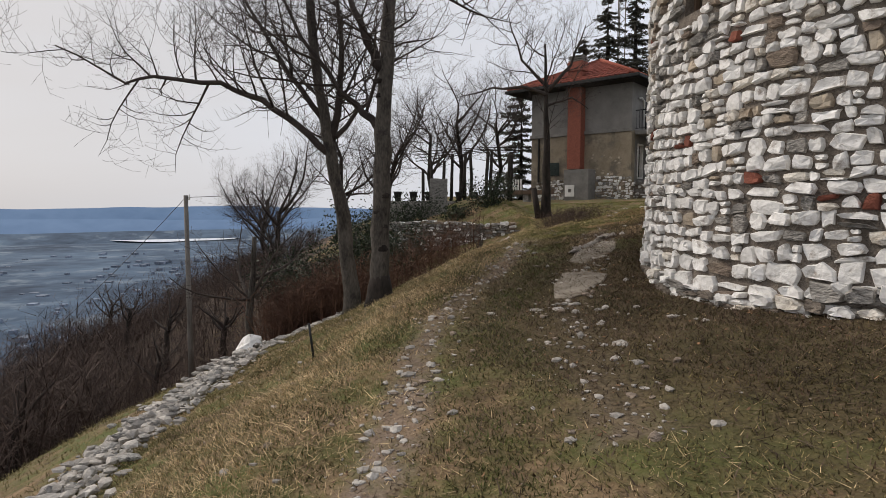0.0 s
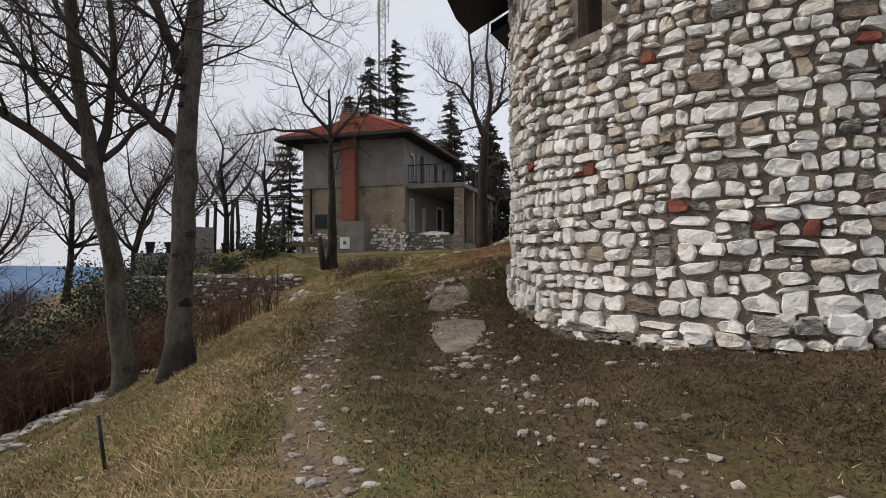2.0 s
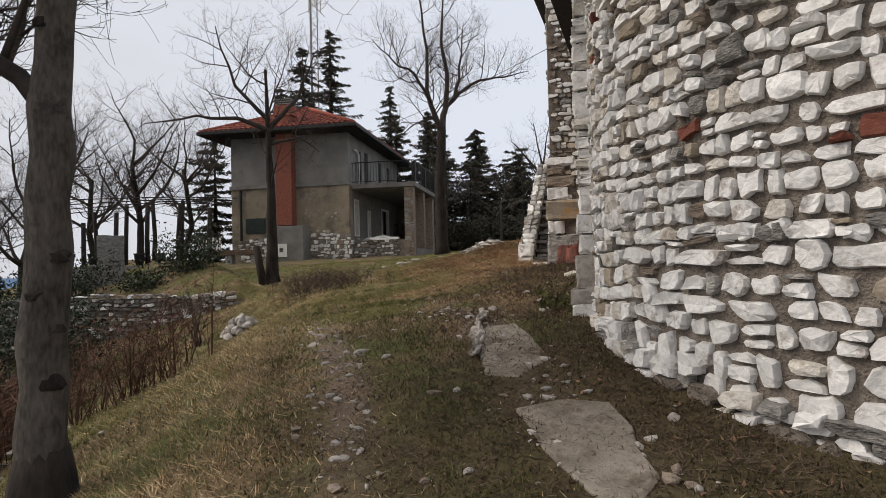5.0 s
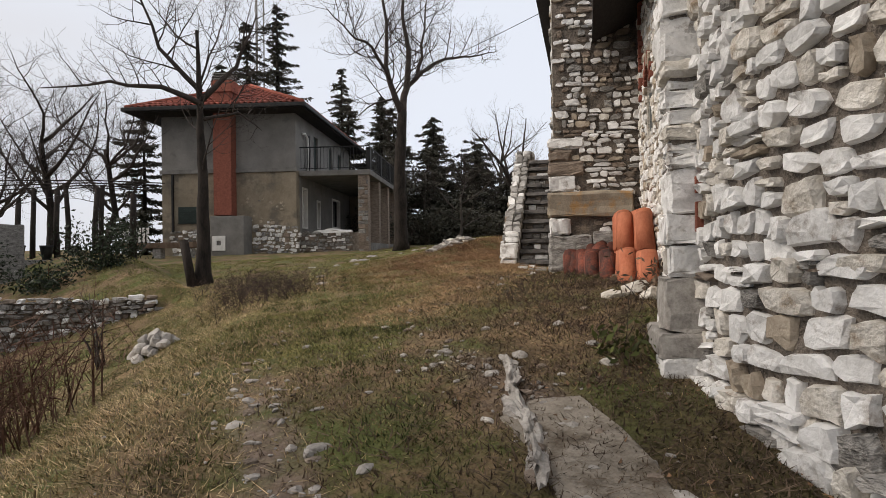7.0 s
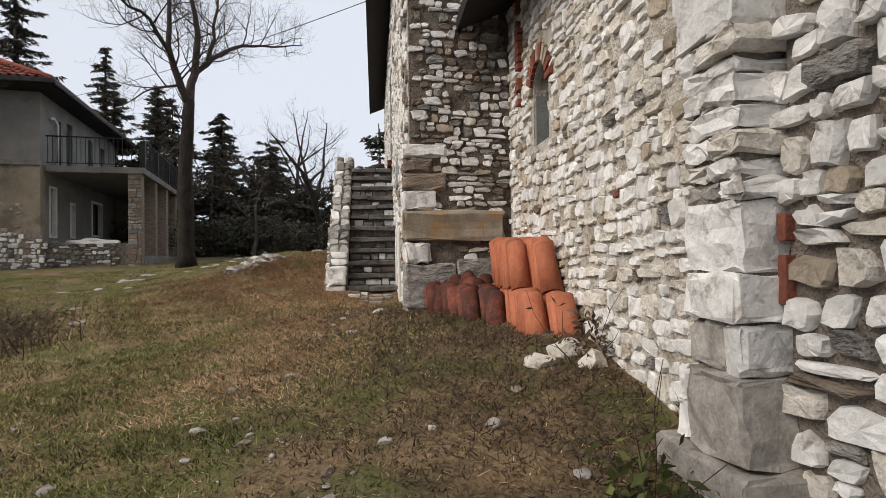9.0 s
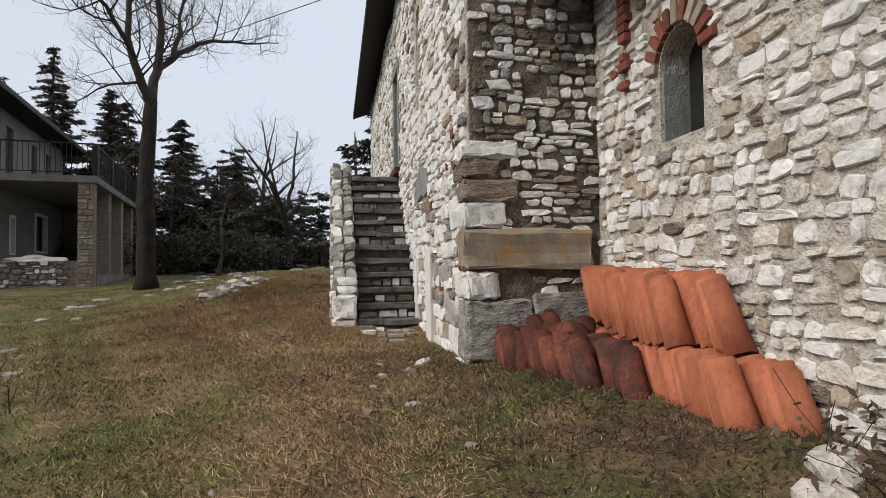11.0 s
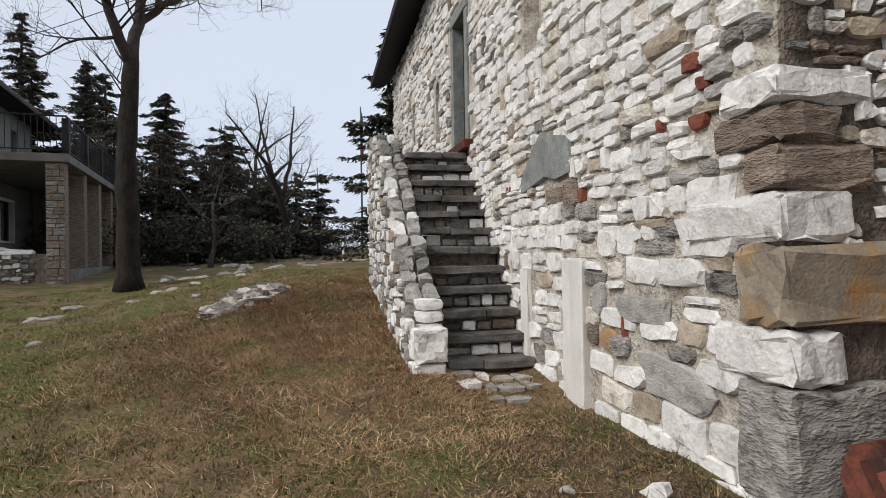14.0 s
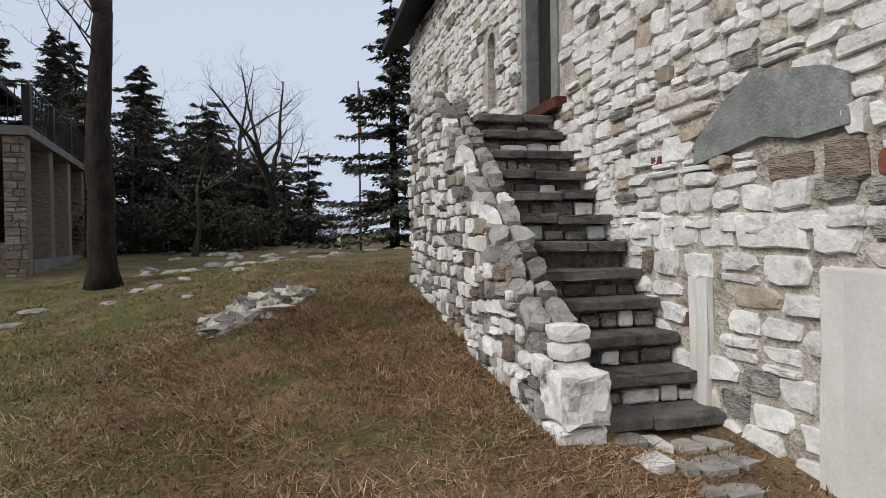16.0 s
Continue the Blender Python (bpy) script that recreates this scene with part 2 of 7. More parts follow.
def mesh_of(name, verts, faces, mats, index=None, smooth=False):
    me = bpy.data.meshes.new(name)
    me.from_pydata([tuple(v) for v in verts], [], [tuple(f) for f in faces])
    for m in mats if isinstance(mats, (list, tuple)) else [mats]:
        me.materials.append(m)
    if index is not None:
        me.polygons.foreach_set("material_index", np.asarray(index, dtype=np.int32))
    me.polygons.foreach_set("use_smooth", np.full(len(me.polygons), smooth))
    me.update()
    return me


def quick(name, verts, faces, mats, index=None, smooth=False):
    """Like mesh_of for large triangle arrays of numpy."""
    verts, faces = np.asarray(verts, dtype=np.float32), np.asarray(faces, dtype=np.int32)
    me = bpy.data.meshes.new(name)
    k = faces.shape[1]
    me.vertices.add(len(verts))
    me.vertices.foreach_set("co", verts.ravel())
    me.loops.add(faces.size)
    me.loops.foreach_set("vertex_index", faces.ravel())
    me.polygons.add(len(faces))
    me.polygons.foreach_set("loop_start", np.arange(0, faces.size, k, dtype=np.int32))
    for m in mats if isinstance(mats, (list, tuple)) else [mats]:
        me.materials.append(m)
    if index is not None:
        me.polygons.foreach_set("material_index", np.asarray(index, dtype=np.int32))
    me.polygons.foreach_set("use_smooth", np.full(len(faces), smooth))
    me.update(calc_edges=True)
    me.validate()
    return me


def under(ob, parent):
    ob.parent = parent
    return ob


def part(name, bm, mat, parent, label=""):
    me = bpy.data.meshes.new(name)
    bm.to_mesh(me)
    bm.free()
    me.materials.append(mat)
    ob = new(name, me)
    ob.parent = parent
    return tagged(ob, label)


def thing(name, m=None, label="", category="", group="", kind=""):
    ob = new(name)
    ob.empty_display_size = 0.2
    if m is not None:
        ob.matrix_basis = m
    return tagged(ob, label, category, group, kind)


def box_bm(x0, x1, y0, y1, z0, z1, bevel=0.0, rough=0.0, seed=1):
    bm = bmesh.new()
    bmesh.ops.create_cube(bm, size=1, matrix=Matrix.Translation(((x0 + x1) / 2, (y0 + y1) / 2, (z0 + z1) / 2)) @ Matrix.Diagonal((x1 - x0, y1 - y0, z1 - z0, 1)))
    if bevel:
        bmesh.ops.bevel(bm, geom=bm.edges[:], offset=bevel, segments=2, affect="EDGES", profile=0.6)
    if rough:
        bmesh.ops.subdivide_edges(bm, edges=[e for e in bm.edges if e.calc_length() > 4 * bevel + 0.05], cuts=2, use_grid_fill=True)
        r = random.Random(seed)
        for v in bm.verts:
            v.co += Vector((r.uniform(-1, 1), r.uniform(-1, 1), r.uniform(-1, 1))) * rough
    return bm


def prism_bm(outline, z0, z1):
    """An upright block over a plan outline of (x, y)."""
    bm = bmesh.new()
    low = [bm.verts.new((x, y, z0)) for x, y in outline]
    high = [bm.verts.new((x, y, z1)) for x, y in outline]
    n = len(outline)
    bm.faces.new(low[::-1])
    bm.faces.new(high)
    for i in range(n):
        bm.faces.new((low[i], low[(i + 1) % n], high[(i + 1) % n], high[i]))
    bmesh.ops.recalc_face_normals(bm, faces=bm.faces[:])
    return bm


def tube_arrays(pts, radii, sides):
    """A tapered tube along pts: verts and quads."""
    pts = [Vector(p) for p in pts]
    verts, faces = [], []
    for i, p in enumerate(pts):
        way = (pts[min(i + 1, len(pts) - 1)] - pts[max(i - 1, 0)]).normalized()
        side = way.cross(Vector((0.31, 0.87, 0.11))).normalized()
        up = side.cross(way)
        for k in range(sides):
            a = 2 * math.pi * k / sides
            verts.append(p + (side * math.cos(a) + up * math.sin(a)) * radii[i])
    for i in range(len(pts) - 1):
        for k in range(sides):
            j = (k + 1) % sides
            faces.append((i * sides + k, i * sides + j, (i + 1) * sides + j, (i + 1) * sides + k))
    faces.append(tuple(range(sides))[::-1])
    faces.append(tuple((len(pts) - 1) * sides + k for k in range(sides)))
    return verts, faces


def tube(name, pts, radius, mat, parent=None, sides=8, label=""):
    radii = radius if isinstance(radius, (list, tuple)) else [radius] * len(pts)
    v, f = tube_arrays(pts, radii, sides)
    ob = new(name, mesh_of(name, v, f, mat, smooth=True))
    ob.parent = parent
    return tagged(ob, label)


# ---- the lie of the land ----
EDGE_Y = (-30, -6, 0, 5, 8, 10, 12, 17, 20, 25, 40)
EDGE_X = (-6, -2.0, -1.0, -0.6, 0.2, 1.0, 1.6, 4.0, 4.2, 2.4, -0.2)
CREST_Y = (-30, -5, 0, 3, 5, 6.7, 8, 9.6, 11, 13, 17, 22, 28, 45)
CREST_Z = (-3, -0.8, -0.1, 0.05, 0.2, 0.38, 0.58, 0.83, 0.93, 0.98, 1.16, 1.1, 1.62, 1.9)


def edge_x(y):
    return sum(np.interp(y + o, EDGE_Y, EDGE_X) for o in (-1, 0, 1)) / 3


def ground(x, y):
    """Height of the land at x, y (arrays or numbers)."""
    x, y = np.asarray(x, dtype=float), np.asarray(y, dtype=float)
    crest = sum(np.interp(y + o, CREST_Y, CREST_Z) for o in (-0.8, 0, 0.8)) / 3
    off = x - edge_x(y)
    right = np.maximum(off, 0)
    z = crest + np.interp(y, (10, 13, 22, 27), (0.17, 0.14, 0.14, 0.035)) * np.minimum(right, 9) + 0.03 * np.maximum(right - 9, 0)
    left = np.maximum(-off, 0)
    soft = np.where(left < 1, left * left / 2, left - 0.5) + 0.25 * np.minimum(left, 1)
    z = z - soft * np.interp(y, (17, 22), (0.46, 0.33)) - 0.1 * np.maximum(left - 7, 0) - 0.08 * np.maximum(left - 14, 0)
    bank = y - (22.6 - 0.33 * (x + 1.5))
    z = z + (0.4 * np.clip(bank / 0.25 + 0.5, 0, 1) - 0.08) * np.clip((3.4 - x) / 0.6, 0, 1) * np.clip((x + 8) / 2, 0, 1) * np.clip((y - 19) / 2, 0, 1)
    z = z + 0.24 * np.exp(-(((x - 9.6) / 1.9) ** 2) - ((y - 18.5) / 1.2) ** 2)
    z = z - 0.22 * np.exp(-(((x - 8.8) / 3.0) ** 2) - ((y - 23.0) / 2.2) ** 2)
    along, out = (x - 5.5) * 0.755 + (y - 6.4) * 0.656, (y - 6.4) * 0.755 - (x - 5.5) * 0.656
    z = z - 0.1 * np.exp(-(((along - 6.0) / 2.6) ** 2) - ((out - 4.5) / 0.9) ** 2) - 0.17 * np.exp(-(((along - 7.0) / 1.4) ** 2) - ((out - 4.3) / 0.8) ** 2)
    far = np.hypot(x - 6, y - 15)
    z = z - 0.38 * np.maximum(far - 42, 0)
    z = z + 0.012 * (np.sin(x * 7.1 + y * 2.3) + np.sin(y * 6.3 - x * 3.7)) + 0.03 * np.sin(x * 1.7 + 1.1) * np.sin(y * 1.3)
    z = z + np.clip(left - 4, 0, 6) * 0.06 * np.sin(x * 0.5) * np.sin(y * 0.4 + 1)
    return np.maximum(z, -188 + 4 * np.sin(x * 0.006) * np.cos(y * 0.005))


def gz(x, y):
    return float(ground(x, y))


rings = np.concatenate([[0.0], np.arange(0.1, 16, 0.12), 16 * 1.06 ** np.arange(0, 97)])
angles = np.linspace(0, 2 * np.pi, 320, endpoint=False)
gx = 2.0 + np.outer(rings, np.cos(angles))
gy = 9.0 + np.outer(rings, np.sin(angles))
gv = np.stack([gx, gy, ground(gx, gy)], -1).reshape(-1, 3)
nr, na = gx.shape
ii, jj = np.meshgrid(np.arange(nr - 1), np.arange(na), indexing="ij")
gf = np.stack([ii * na + jj, ii * na + (jj + 1) % na, (ii + 1) * na + (jj + 1) % na, (ii + 1) * na + jj], -1).reshape(-1, 4)[:, ::-1]

# turf, worn wheel tracks and the slope: one sheet with a material that mixes them by place
turf = material("turf_ground", (0.07, 0.05, 0.028), (0.28, 0.19, 0.11), 2.6, 34, 0.95, 1.0, 0, stain=(0.09, 0.1, 0.03), stain_at=0.51, stain_scale=1.1, dist=0.05)
wear = np.zeros(len(gv))
off = gv[:, 0] - edge_x(gv[:, 1])
wob = 0.09 * np.sin(gv[:, 1] * 1.3)
for centre, width, y0, y1 in ((0.33, 0.25, -3, 13), (1.7, 0.3, 3.0, 12)):
    wear = np.maximum(wear, np.exp(-(((off - centre + wob) / width) ** 2)) * (gv[:, 1] > y0) * np.clip((y1 - gv[:, 1]) / 3, 0, 1))
def mossy(x, y):
    """Damp, mossy ground round the apse, 0 to 1."""
    return np.clip(1.5 - (np.hypot(x - 5.5, y - 6.4) - 3.1) / 2.6, 0, 1) * np.clip((9.5 - y) / 2, 0, 1)


def mixed_ground(m):
    n, l = m.node_tree.nodes, m.node_tree.links
    bsdf = n["Principled BSDF"]
    base = bsdf.inputs["Base Color"].links[0].from_socket
    attr = n.new("ShaderNodeAttribute")
    attr.attribute_name = "wear"
    patch = n.new("ShaderNodeTexNoise")
    patch.inputs["Scale"].default_value, patch.inputs["Detail"].default_value = 5, 6
    geo = n.new("ShaderNodeNewGeometry")
    l.new(geo.outputs["Position"], patch.inputs["Vector"])
    mul = n.new("ShaderNodeMath")
    mul.operation = "MULTIPLY"
    l.new(attr.outputs["Fac"], mul.inputs[0])
    l.new(patch.outputs["Fac"], mul.inputs[1])
    cut = n.new("ShaderNodeMapRange")
    cut.inputs["From Min"].default_value, cut.inputs["From Max"].default_value = 0.2, 0.55
    l.new(mul.outputs[0], cut.inputs["Value"])
    earth = n.new("ShaderNodeMixRGB")
    earth.inputs[1].default_value, earth.inputs[2].default_value = (0.09, 0.06, 0.045, 1), (0.3, 0.23, 0.18, 1)
    grain = n.new("ShaderNodeTexNoise")
    grain.inputs["Scale"].default_value = 25
    l.new(geo.outputs["Position"], grain.inputs["Vector"])
    l.new(grain.outputs["Fac"], earth.inputs[0])
    out = n.new("ShaderNodeMixRGB")
    l.new(cut.outputs[0], out.inputs[0])
    l.new(base, out.inputs[1])
    l.new(earth.outputs[0], out.inputs[2])
    damp = n.new("ShaderNodeAttribute")
    damp.attribute_name = "moss"
    soft = n.new("ShaderNodeMath")
    soft.operation = "MULTIPLY_ADD"
    l.new(patch.outputs["Fac"], soft.inputs[0])
    soft.inputs[1].default_value = 0.9
    l.new(damp.outputs["Fac"], soft.inputs[2])
    step = n.new("ShaderNodeMapRange")
    step.inputs["From Min"].default_value, step.inputs["From Max"].default_value = 0.75, 1.25
    step.inputs["To Max"].default_value = 0.9
    l.new(soft.outputs[0], step.inputs["Value"])
    moss = n.new("ShaderNodeMixRGB")
    moss.inputs[1].default_value, moss.inputs[2].default_value = (0.03, 0.023, 0.014, 1), (0.12, 0.092, 0.045, 1)
    l.new(grain.outputs["Fac"], moss.inputs[0])
    last = n.new("ShaderNodeMixRGB")
    l.new(step.outputs[0], last.inputs[0])
    l.new(out.outputs[0], last.inputs[1])
    l.new(moss.outputs[0], last.inputs[2])
    l.new(last.outputs[0], bsdf.inputs["Base Color"])


mixed_ground(turf)
# past 260 m the sheet takes the valley colour, with haze blue painted in
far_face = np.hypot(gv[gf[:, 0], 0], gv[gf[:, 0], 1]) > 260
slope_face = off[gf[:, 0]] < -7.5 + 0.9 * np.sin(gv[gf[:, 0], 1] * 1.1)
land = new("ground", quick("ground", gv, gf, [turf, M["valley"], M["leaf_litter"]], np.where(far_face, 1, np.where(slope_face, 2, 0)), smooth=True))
land.data.attributes.new("wear", "FLOAT", "POINT").data.foreach_set("value", wear.astype(np.float32))
land.data.attributes.new("moss", "FLOAT", "POINT").data.foreach_set("value", mossy(gv[:, 0], gv[:, 1]).astype(np.float32))
tagged(land, "uneven hillside turf with worn stony wheel tracks", "ground", kind="structure")


# ---- church ----
CU, CN = Vector((0.755, 0.656, 0)), Vector((-0.656, 0.755, 0))
CHM = Matrix(((CU.x, CN.x, 0, 5.5), (CU.y, CN.y, 0, 6.4), (0, 0, 1, 0), (0, 0, 0, 1)))
APSE_R, CHANCEL_D, NAVE_S, NAVE_D, NAVE_END = 3.0, 2.94, 4.5, 4.1, 17.6
APSE_M = CHM @ Matrix.Translation((-0.19, 0, 0))


def ch(s, d):
    p = CHM @ Vector((s, d, 0))
    return p.x, p.y


def chz(s, d):
    return gz(*ch(s, d))


# backing walls, in mortar; the stones are set into them further down
apse = thing("wall_apse", APSE_M, "rounded apse wall of white rubble limestone", "wall", kind="structure")
WIN_A, WIN_B = math.radians(145.0), math.radians(150.5)


def ring_outline(a0, a1, steps):
    outer = [(APSE_R * math.cos(a), APSE_R * math.sin(a)) for a in np.linspace(a0, a1, steps)]
    return outer + [(x * 0.8, y * 0.8) for x, y in outer[::-1]]


def joined(*bms):
    first = bms[0]
    for other in bms[1:]:
        me = bpy.data.meshes.new("tmp")
        other.to_mesh(me)
        other.free()
        first.from_mesh(me)
        bpy.data.meshes.remove(me)
    return first


q1, q3 = math.pi / 2, 3 * math.pi / 2
apse_core = part("mortar_core", joined(prism_bm(ring_outline(q1, q3, 61), -0.6, 3.44), prism_bm(ring_outline(q1, WIN_A, 20), 3.44, 4.15),
                                       prism_bm(ring_outline(WIN_B, q3, 40), 3.44, 4.15), prism_bm(ring_outline(q1, q3, 61), 4.15, 4.85)), M["mortar"], apse)


def pierced_bm(s0, s1, z0, z1, d0, d1, holes):
    """A straight wall along x with openings (a, b, sill, head, arched)."""
    def slab(poly):
        bm = bmesh.new()
        front = [bm.verts.new((x, d1, z)) for x, z in poly]
        rear = [bm.verts.new((x, d0, z)) for x, z in poly]
        bm.faces.new(front)
        bm.faces.new(rear[::-1])
        for i in range(len(poly)):
            j = (i + 1) % len(poly)
            bm.faces.new((front[j], front[i], rear[i], rear[j]))
        bmesh.ops.recalc_face_normals(bm, faces=bm.faces[:])
        return bm
    pieces, x = [], s0
    for a, b, sill, head, arched in sorted(holes):
        pieces.append(slab([(x, z0), (a, z0), (a, z1), (x, z1)]))
        pieces.append(slab([(a, z0), (b, z0), (b, sill), (a, sill)]))
        if arched:
            r, mid = (b - a) / 2, (a + b) / 2
            arc = [(mid + r * math.cos(t), head - r + r * math.sin(t)) for t in np.linspace(math.pi, 0, 13)]
            pieces.append(slab([(a, z1)] + arc + [(b, z1)]))
        else:
            pieces.append(slab([(a, head), (b, head), (b, z1), (a, z1)]))
        x = b
    pieces.append(slab([(x, z0), (s1, z0), (s1, z1), (x, z1)]))
    return joined(*pieces)


CH_HOLES = [(2.95, 3.45, 3.2, 3.95, True)]
NAVE_HOLES = [(7.25, 7.65, 4.5, 5.9, True), (9.75, 10.7, 4.1, 6.0, False), (11.7, 12.0, 4.45, 5.45, True), (14.2, 14.4, 4.9, 5.6, False)]
chancel = thing("wall_chancel", CHM, "pale rubble stone chancel wall with a small arched window", "wall", kind="structure")
part("mortar_core", pierced_bm(-0.2, NAVE_S, -0.3, 4.9, CHANCEL_D - 0.6, CHANCEL_D, CH_HOLES), M["pale_mortar"], chancel)
part("far_side", box_bm(-0.2, NAVE_S, -CHANCEL_D, -CHANCEL_D + 0.6, -0.3, 4.9), M["pale_mortar"], chancel)
nave = thing("wall_nave", CHM, "long nave wall of whitewashed rubble limestone", "wall", kind="structure")
part("mortar_core", pierced_bm(NAVE_S + 0.003, NAVE_END, 0.0, 7.1, NAVE_D - 0.6, NAVE_D, NAVE_HOLES), M["pale_mortar"], nave)
part("far_side", box_bm(NAVE_S + 0.6, NAVE_END, -NAVE_D, -NAVE_D + 0.6, 0.0, 7.1), M["pale_mortar"], nave)
part("end_gable", box_bm(NAVE_END - 0.6, NAVE_END - 0.003, -NAVE_D + 0.6, NAVE_D - 0.6, 0.0, 7.6), M["pale_mortar"], nave)
east = thing("wall_nave_east", CHM, "dark weathered end wall of the nave with scattered white stones", "wall", kind="structure")
part("mortar_core", box_bm(NAVE_S, NAVE_S + 0.597, -NAVE_D, NAVE_D - 0.604, -0.2, 7.1), M["dark_mortar"], east)
part("mortar_face", box_bm(NAVE_S - 0.02, NAVE_S - 0.001, NAVE_D - 1.158, NAVE_D - 0.01, -0.2, 7.1), M["dark_mortar"], east)
# things seen inside the openings; the near-black backs are shade put into colour
part("window_backing", box_bm(2.952, 3.425, CHANCEL_D - 0.26, CHANCEL_D - 0.22, 3.205, 3.9), M["unlit_inside"], chancel)
part("window_reveal_panel", box_bm(3.427, 3.448, CHANCEL_D - 0.22, CHANCEL_D - 0.02, 3.203, 3.7), M["cement"], chancel, "grey cement lining")
part("niche_fill", box_bm(7.27, 7.63, NAVE_D - 0.5, NAVE_D - 0.16, 4.5, 5.45), M["white_stone"], nave)
part("niche_back", box_bm(7.2, 7.7, NAVE_D - 0.59, NAVE_D - 0.5, 4.4, 6.0), M["unlit_inside"], nave)
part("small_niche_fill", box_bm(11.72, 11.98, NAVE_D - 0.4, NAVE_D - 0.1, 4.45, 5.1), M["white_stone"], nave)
part("small_niche_back", box_bm(11.6, 12.1, NAVE_D - 0.59, NAVE_D - 0.45, 4.4, 5.6), M["unlit_inside"], nave)
part("slit_back", box_bm(14.1, 14.5, NAVE_D - 0.5, NAVE_D - 0.4, 4.8, 5.7), M["unlit_inside"], nave)
church_door = thing("door_1", CHM, "narrow grey wooden church door in a stone frame", "door", kind="structure")
for k in range(4):
    part("plank", box_bm(9.9 + k * 0.165, 10.06 + k * 0.165, NAVE_D - 0.17, NAVE_D - 0.12, 4.1, 5.85, 0.006), M["dark_bark"], church_door)
part("jamb", box_bm(9.753, 9.9, NAVE_D - 0.4, NAVE_D + 0.03, 4.1, 5.85, 0.012), M["cement"], church_door, "grey stone jamb")
part("jamb", box_bm(10.56, 10.697, NAVE_D - 0.4, NAVE_D + 0.03, 4.1, 5.85, 0.012), M["cement"], church_door, "grey stone jamb")
part("lintel", box_bm(9.753, 10.697, NAVE_D - 0.4, NAVE_D + 0.04, 5.853, 5.997, 0.012), M["cement"], church_door, "grey stone lintel")
part("sill", box_bm(9.6, 10.85, NAVE_D - 0.35, NAVE_D + 0.12, 3.985, 4.097, 0.015), M["old_tile"], church_door, "reddish sill slab")
apse_window = thing("window_1", APSE_M @ pose(0, 0, 0, 0, 0, 147.75), "dark slit window with a wooden frame", "window", kind="structure")
part("pane", box_bm(APSE_R - 0.4, APSE_R - 0.38, -0.15, 0.15, 3.44, 4.15), M["glass"], apse_window)
for a, b, c, d in ((-0.15, -0.11, 3.44, 4.15), (0.11, 0.15, 3.44, 4.15), (-0.11, 0.11, 3.44, 3.48), (-0.11, 0.11, 4.11, 4.15)):
    part("window_frame", box_bm(APSE_R - 0.14, APSE_R - 0.09, a, b, c, d, 0.004), M["wood"], apse_window)
# near-black sheet painted as the unlit inside behind the pane
part("unlit_backing", box_bm(APSE_R * 0.8, APSE_R * 0.8 + 0.05, -0.2, 0.2, 3.4, 4.2), M["unlit_inside"], apse_window)

# roofs
church_roof = thing("church_roof", CHM, "overhanging church roof with dark boarded eaves", "roof", kind="structure")


def sloped_bm(rows, thick):
    """A roof sheet through rows of points (each row a list), with thickness."""
    bm = bmesh.new()
    up = [[bm.verts.new(p) for p in row] for row in rows]
    dn = [[bm.verts.new((p[0], p[1], p[2] - thick)) for p in row] for row in rows]
    for grid, flip in ((up, False), (dn, True)):
        for i in range(len(rows) - 1):
            for j in range(len(rows[0]) - 1):
                f = [grid[i][j], grid[i][j + 1], grid[i + 1][j + 1], grid[i + 1][j]]
                bm.faces.new(f[::-1] if flip else f)
    rim = up[0] + [r[-1] for r in up[1:-1]] + up[-1][::-1] + [r[0] for r in up[1:-1]][::-1]
    rim2 = dn[0] + [r[-1] for r in dn[1:-1]] + dn[-1][::-1] + [r[0] for r in dn[1:-1]][::-1]
    for i in range(len(rim)):
        j = (i + 1) % len(rim)
        bm.faces.new((rim[i], rim[j], rim2[j], rim2[i]))
    bmesh.ops.recalc_face_normals(bm, faces=bm.faces[:])
    return bm


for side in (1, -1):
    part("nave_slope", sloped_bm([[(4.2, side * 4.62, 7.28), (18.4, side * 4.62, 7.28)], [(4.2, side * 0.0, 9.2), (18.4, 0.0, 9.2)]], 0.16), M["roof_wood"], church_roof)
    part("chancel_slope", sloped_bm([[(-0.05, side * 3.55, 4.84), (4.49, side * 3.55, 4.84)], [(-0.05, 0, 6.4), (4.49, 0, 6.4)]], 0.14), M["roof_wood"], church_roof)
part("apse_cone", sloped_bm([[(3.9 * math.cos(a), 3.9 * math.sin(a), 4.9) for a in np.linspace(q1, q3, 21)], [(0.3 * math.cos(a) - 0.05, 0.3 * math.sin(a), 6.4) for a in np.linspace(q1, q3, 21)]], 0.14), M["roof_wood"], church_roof)

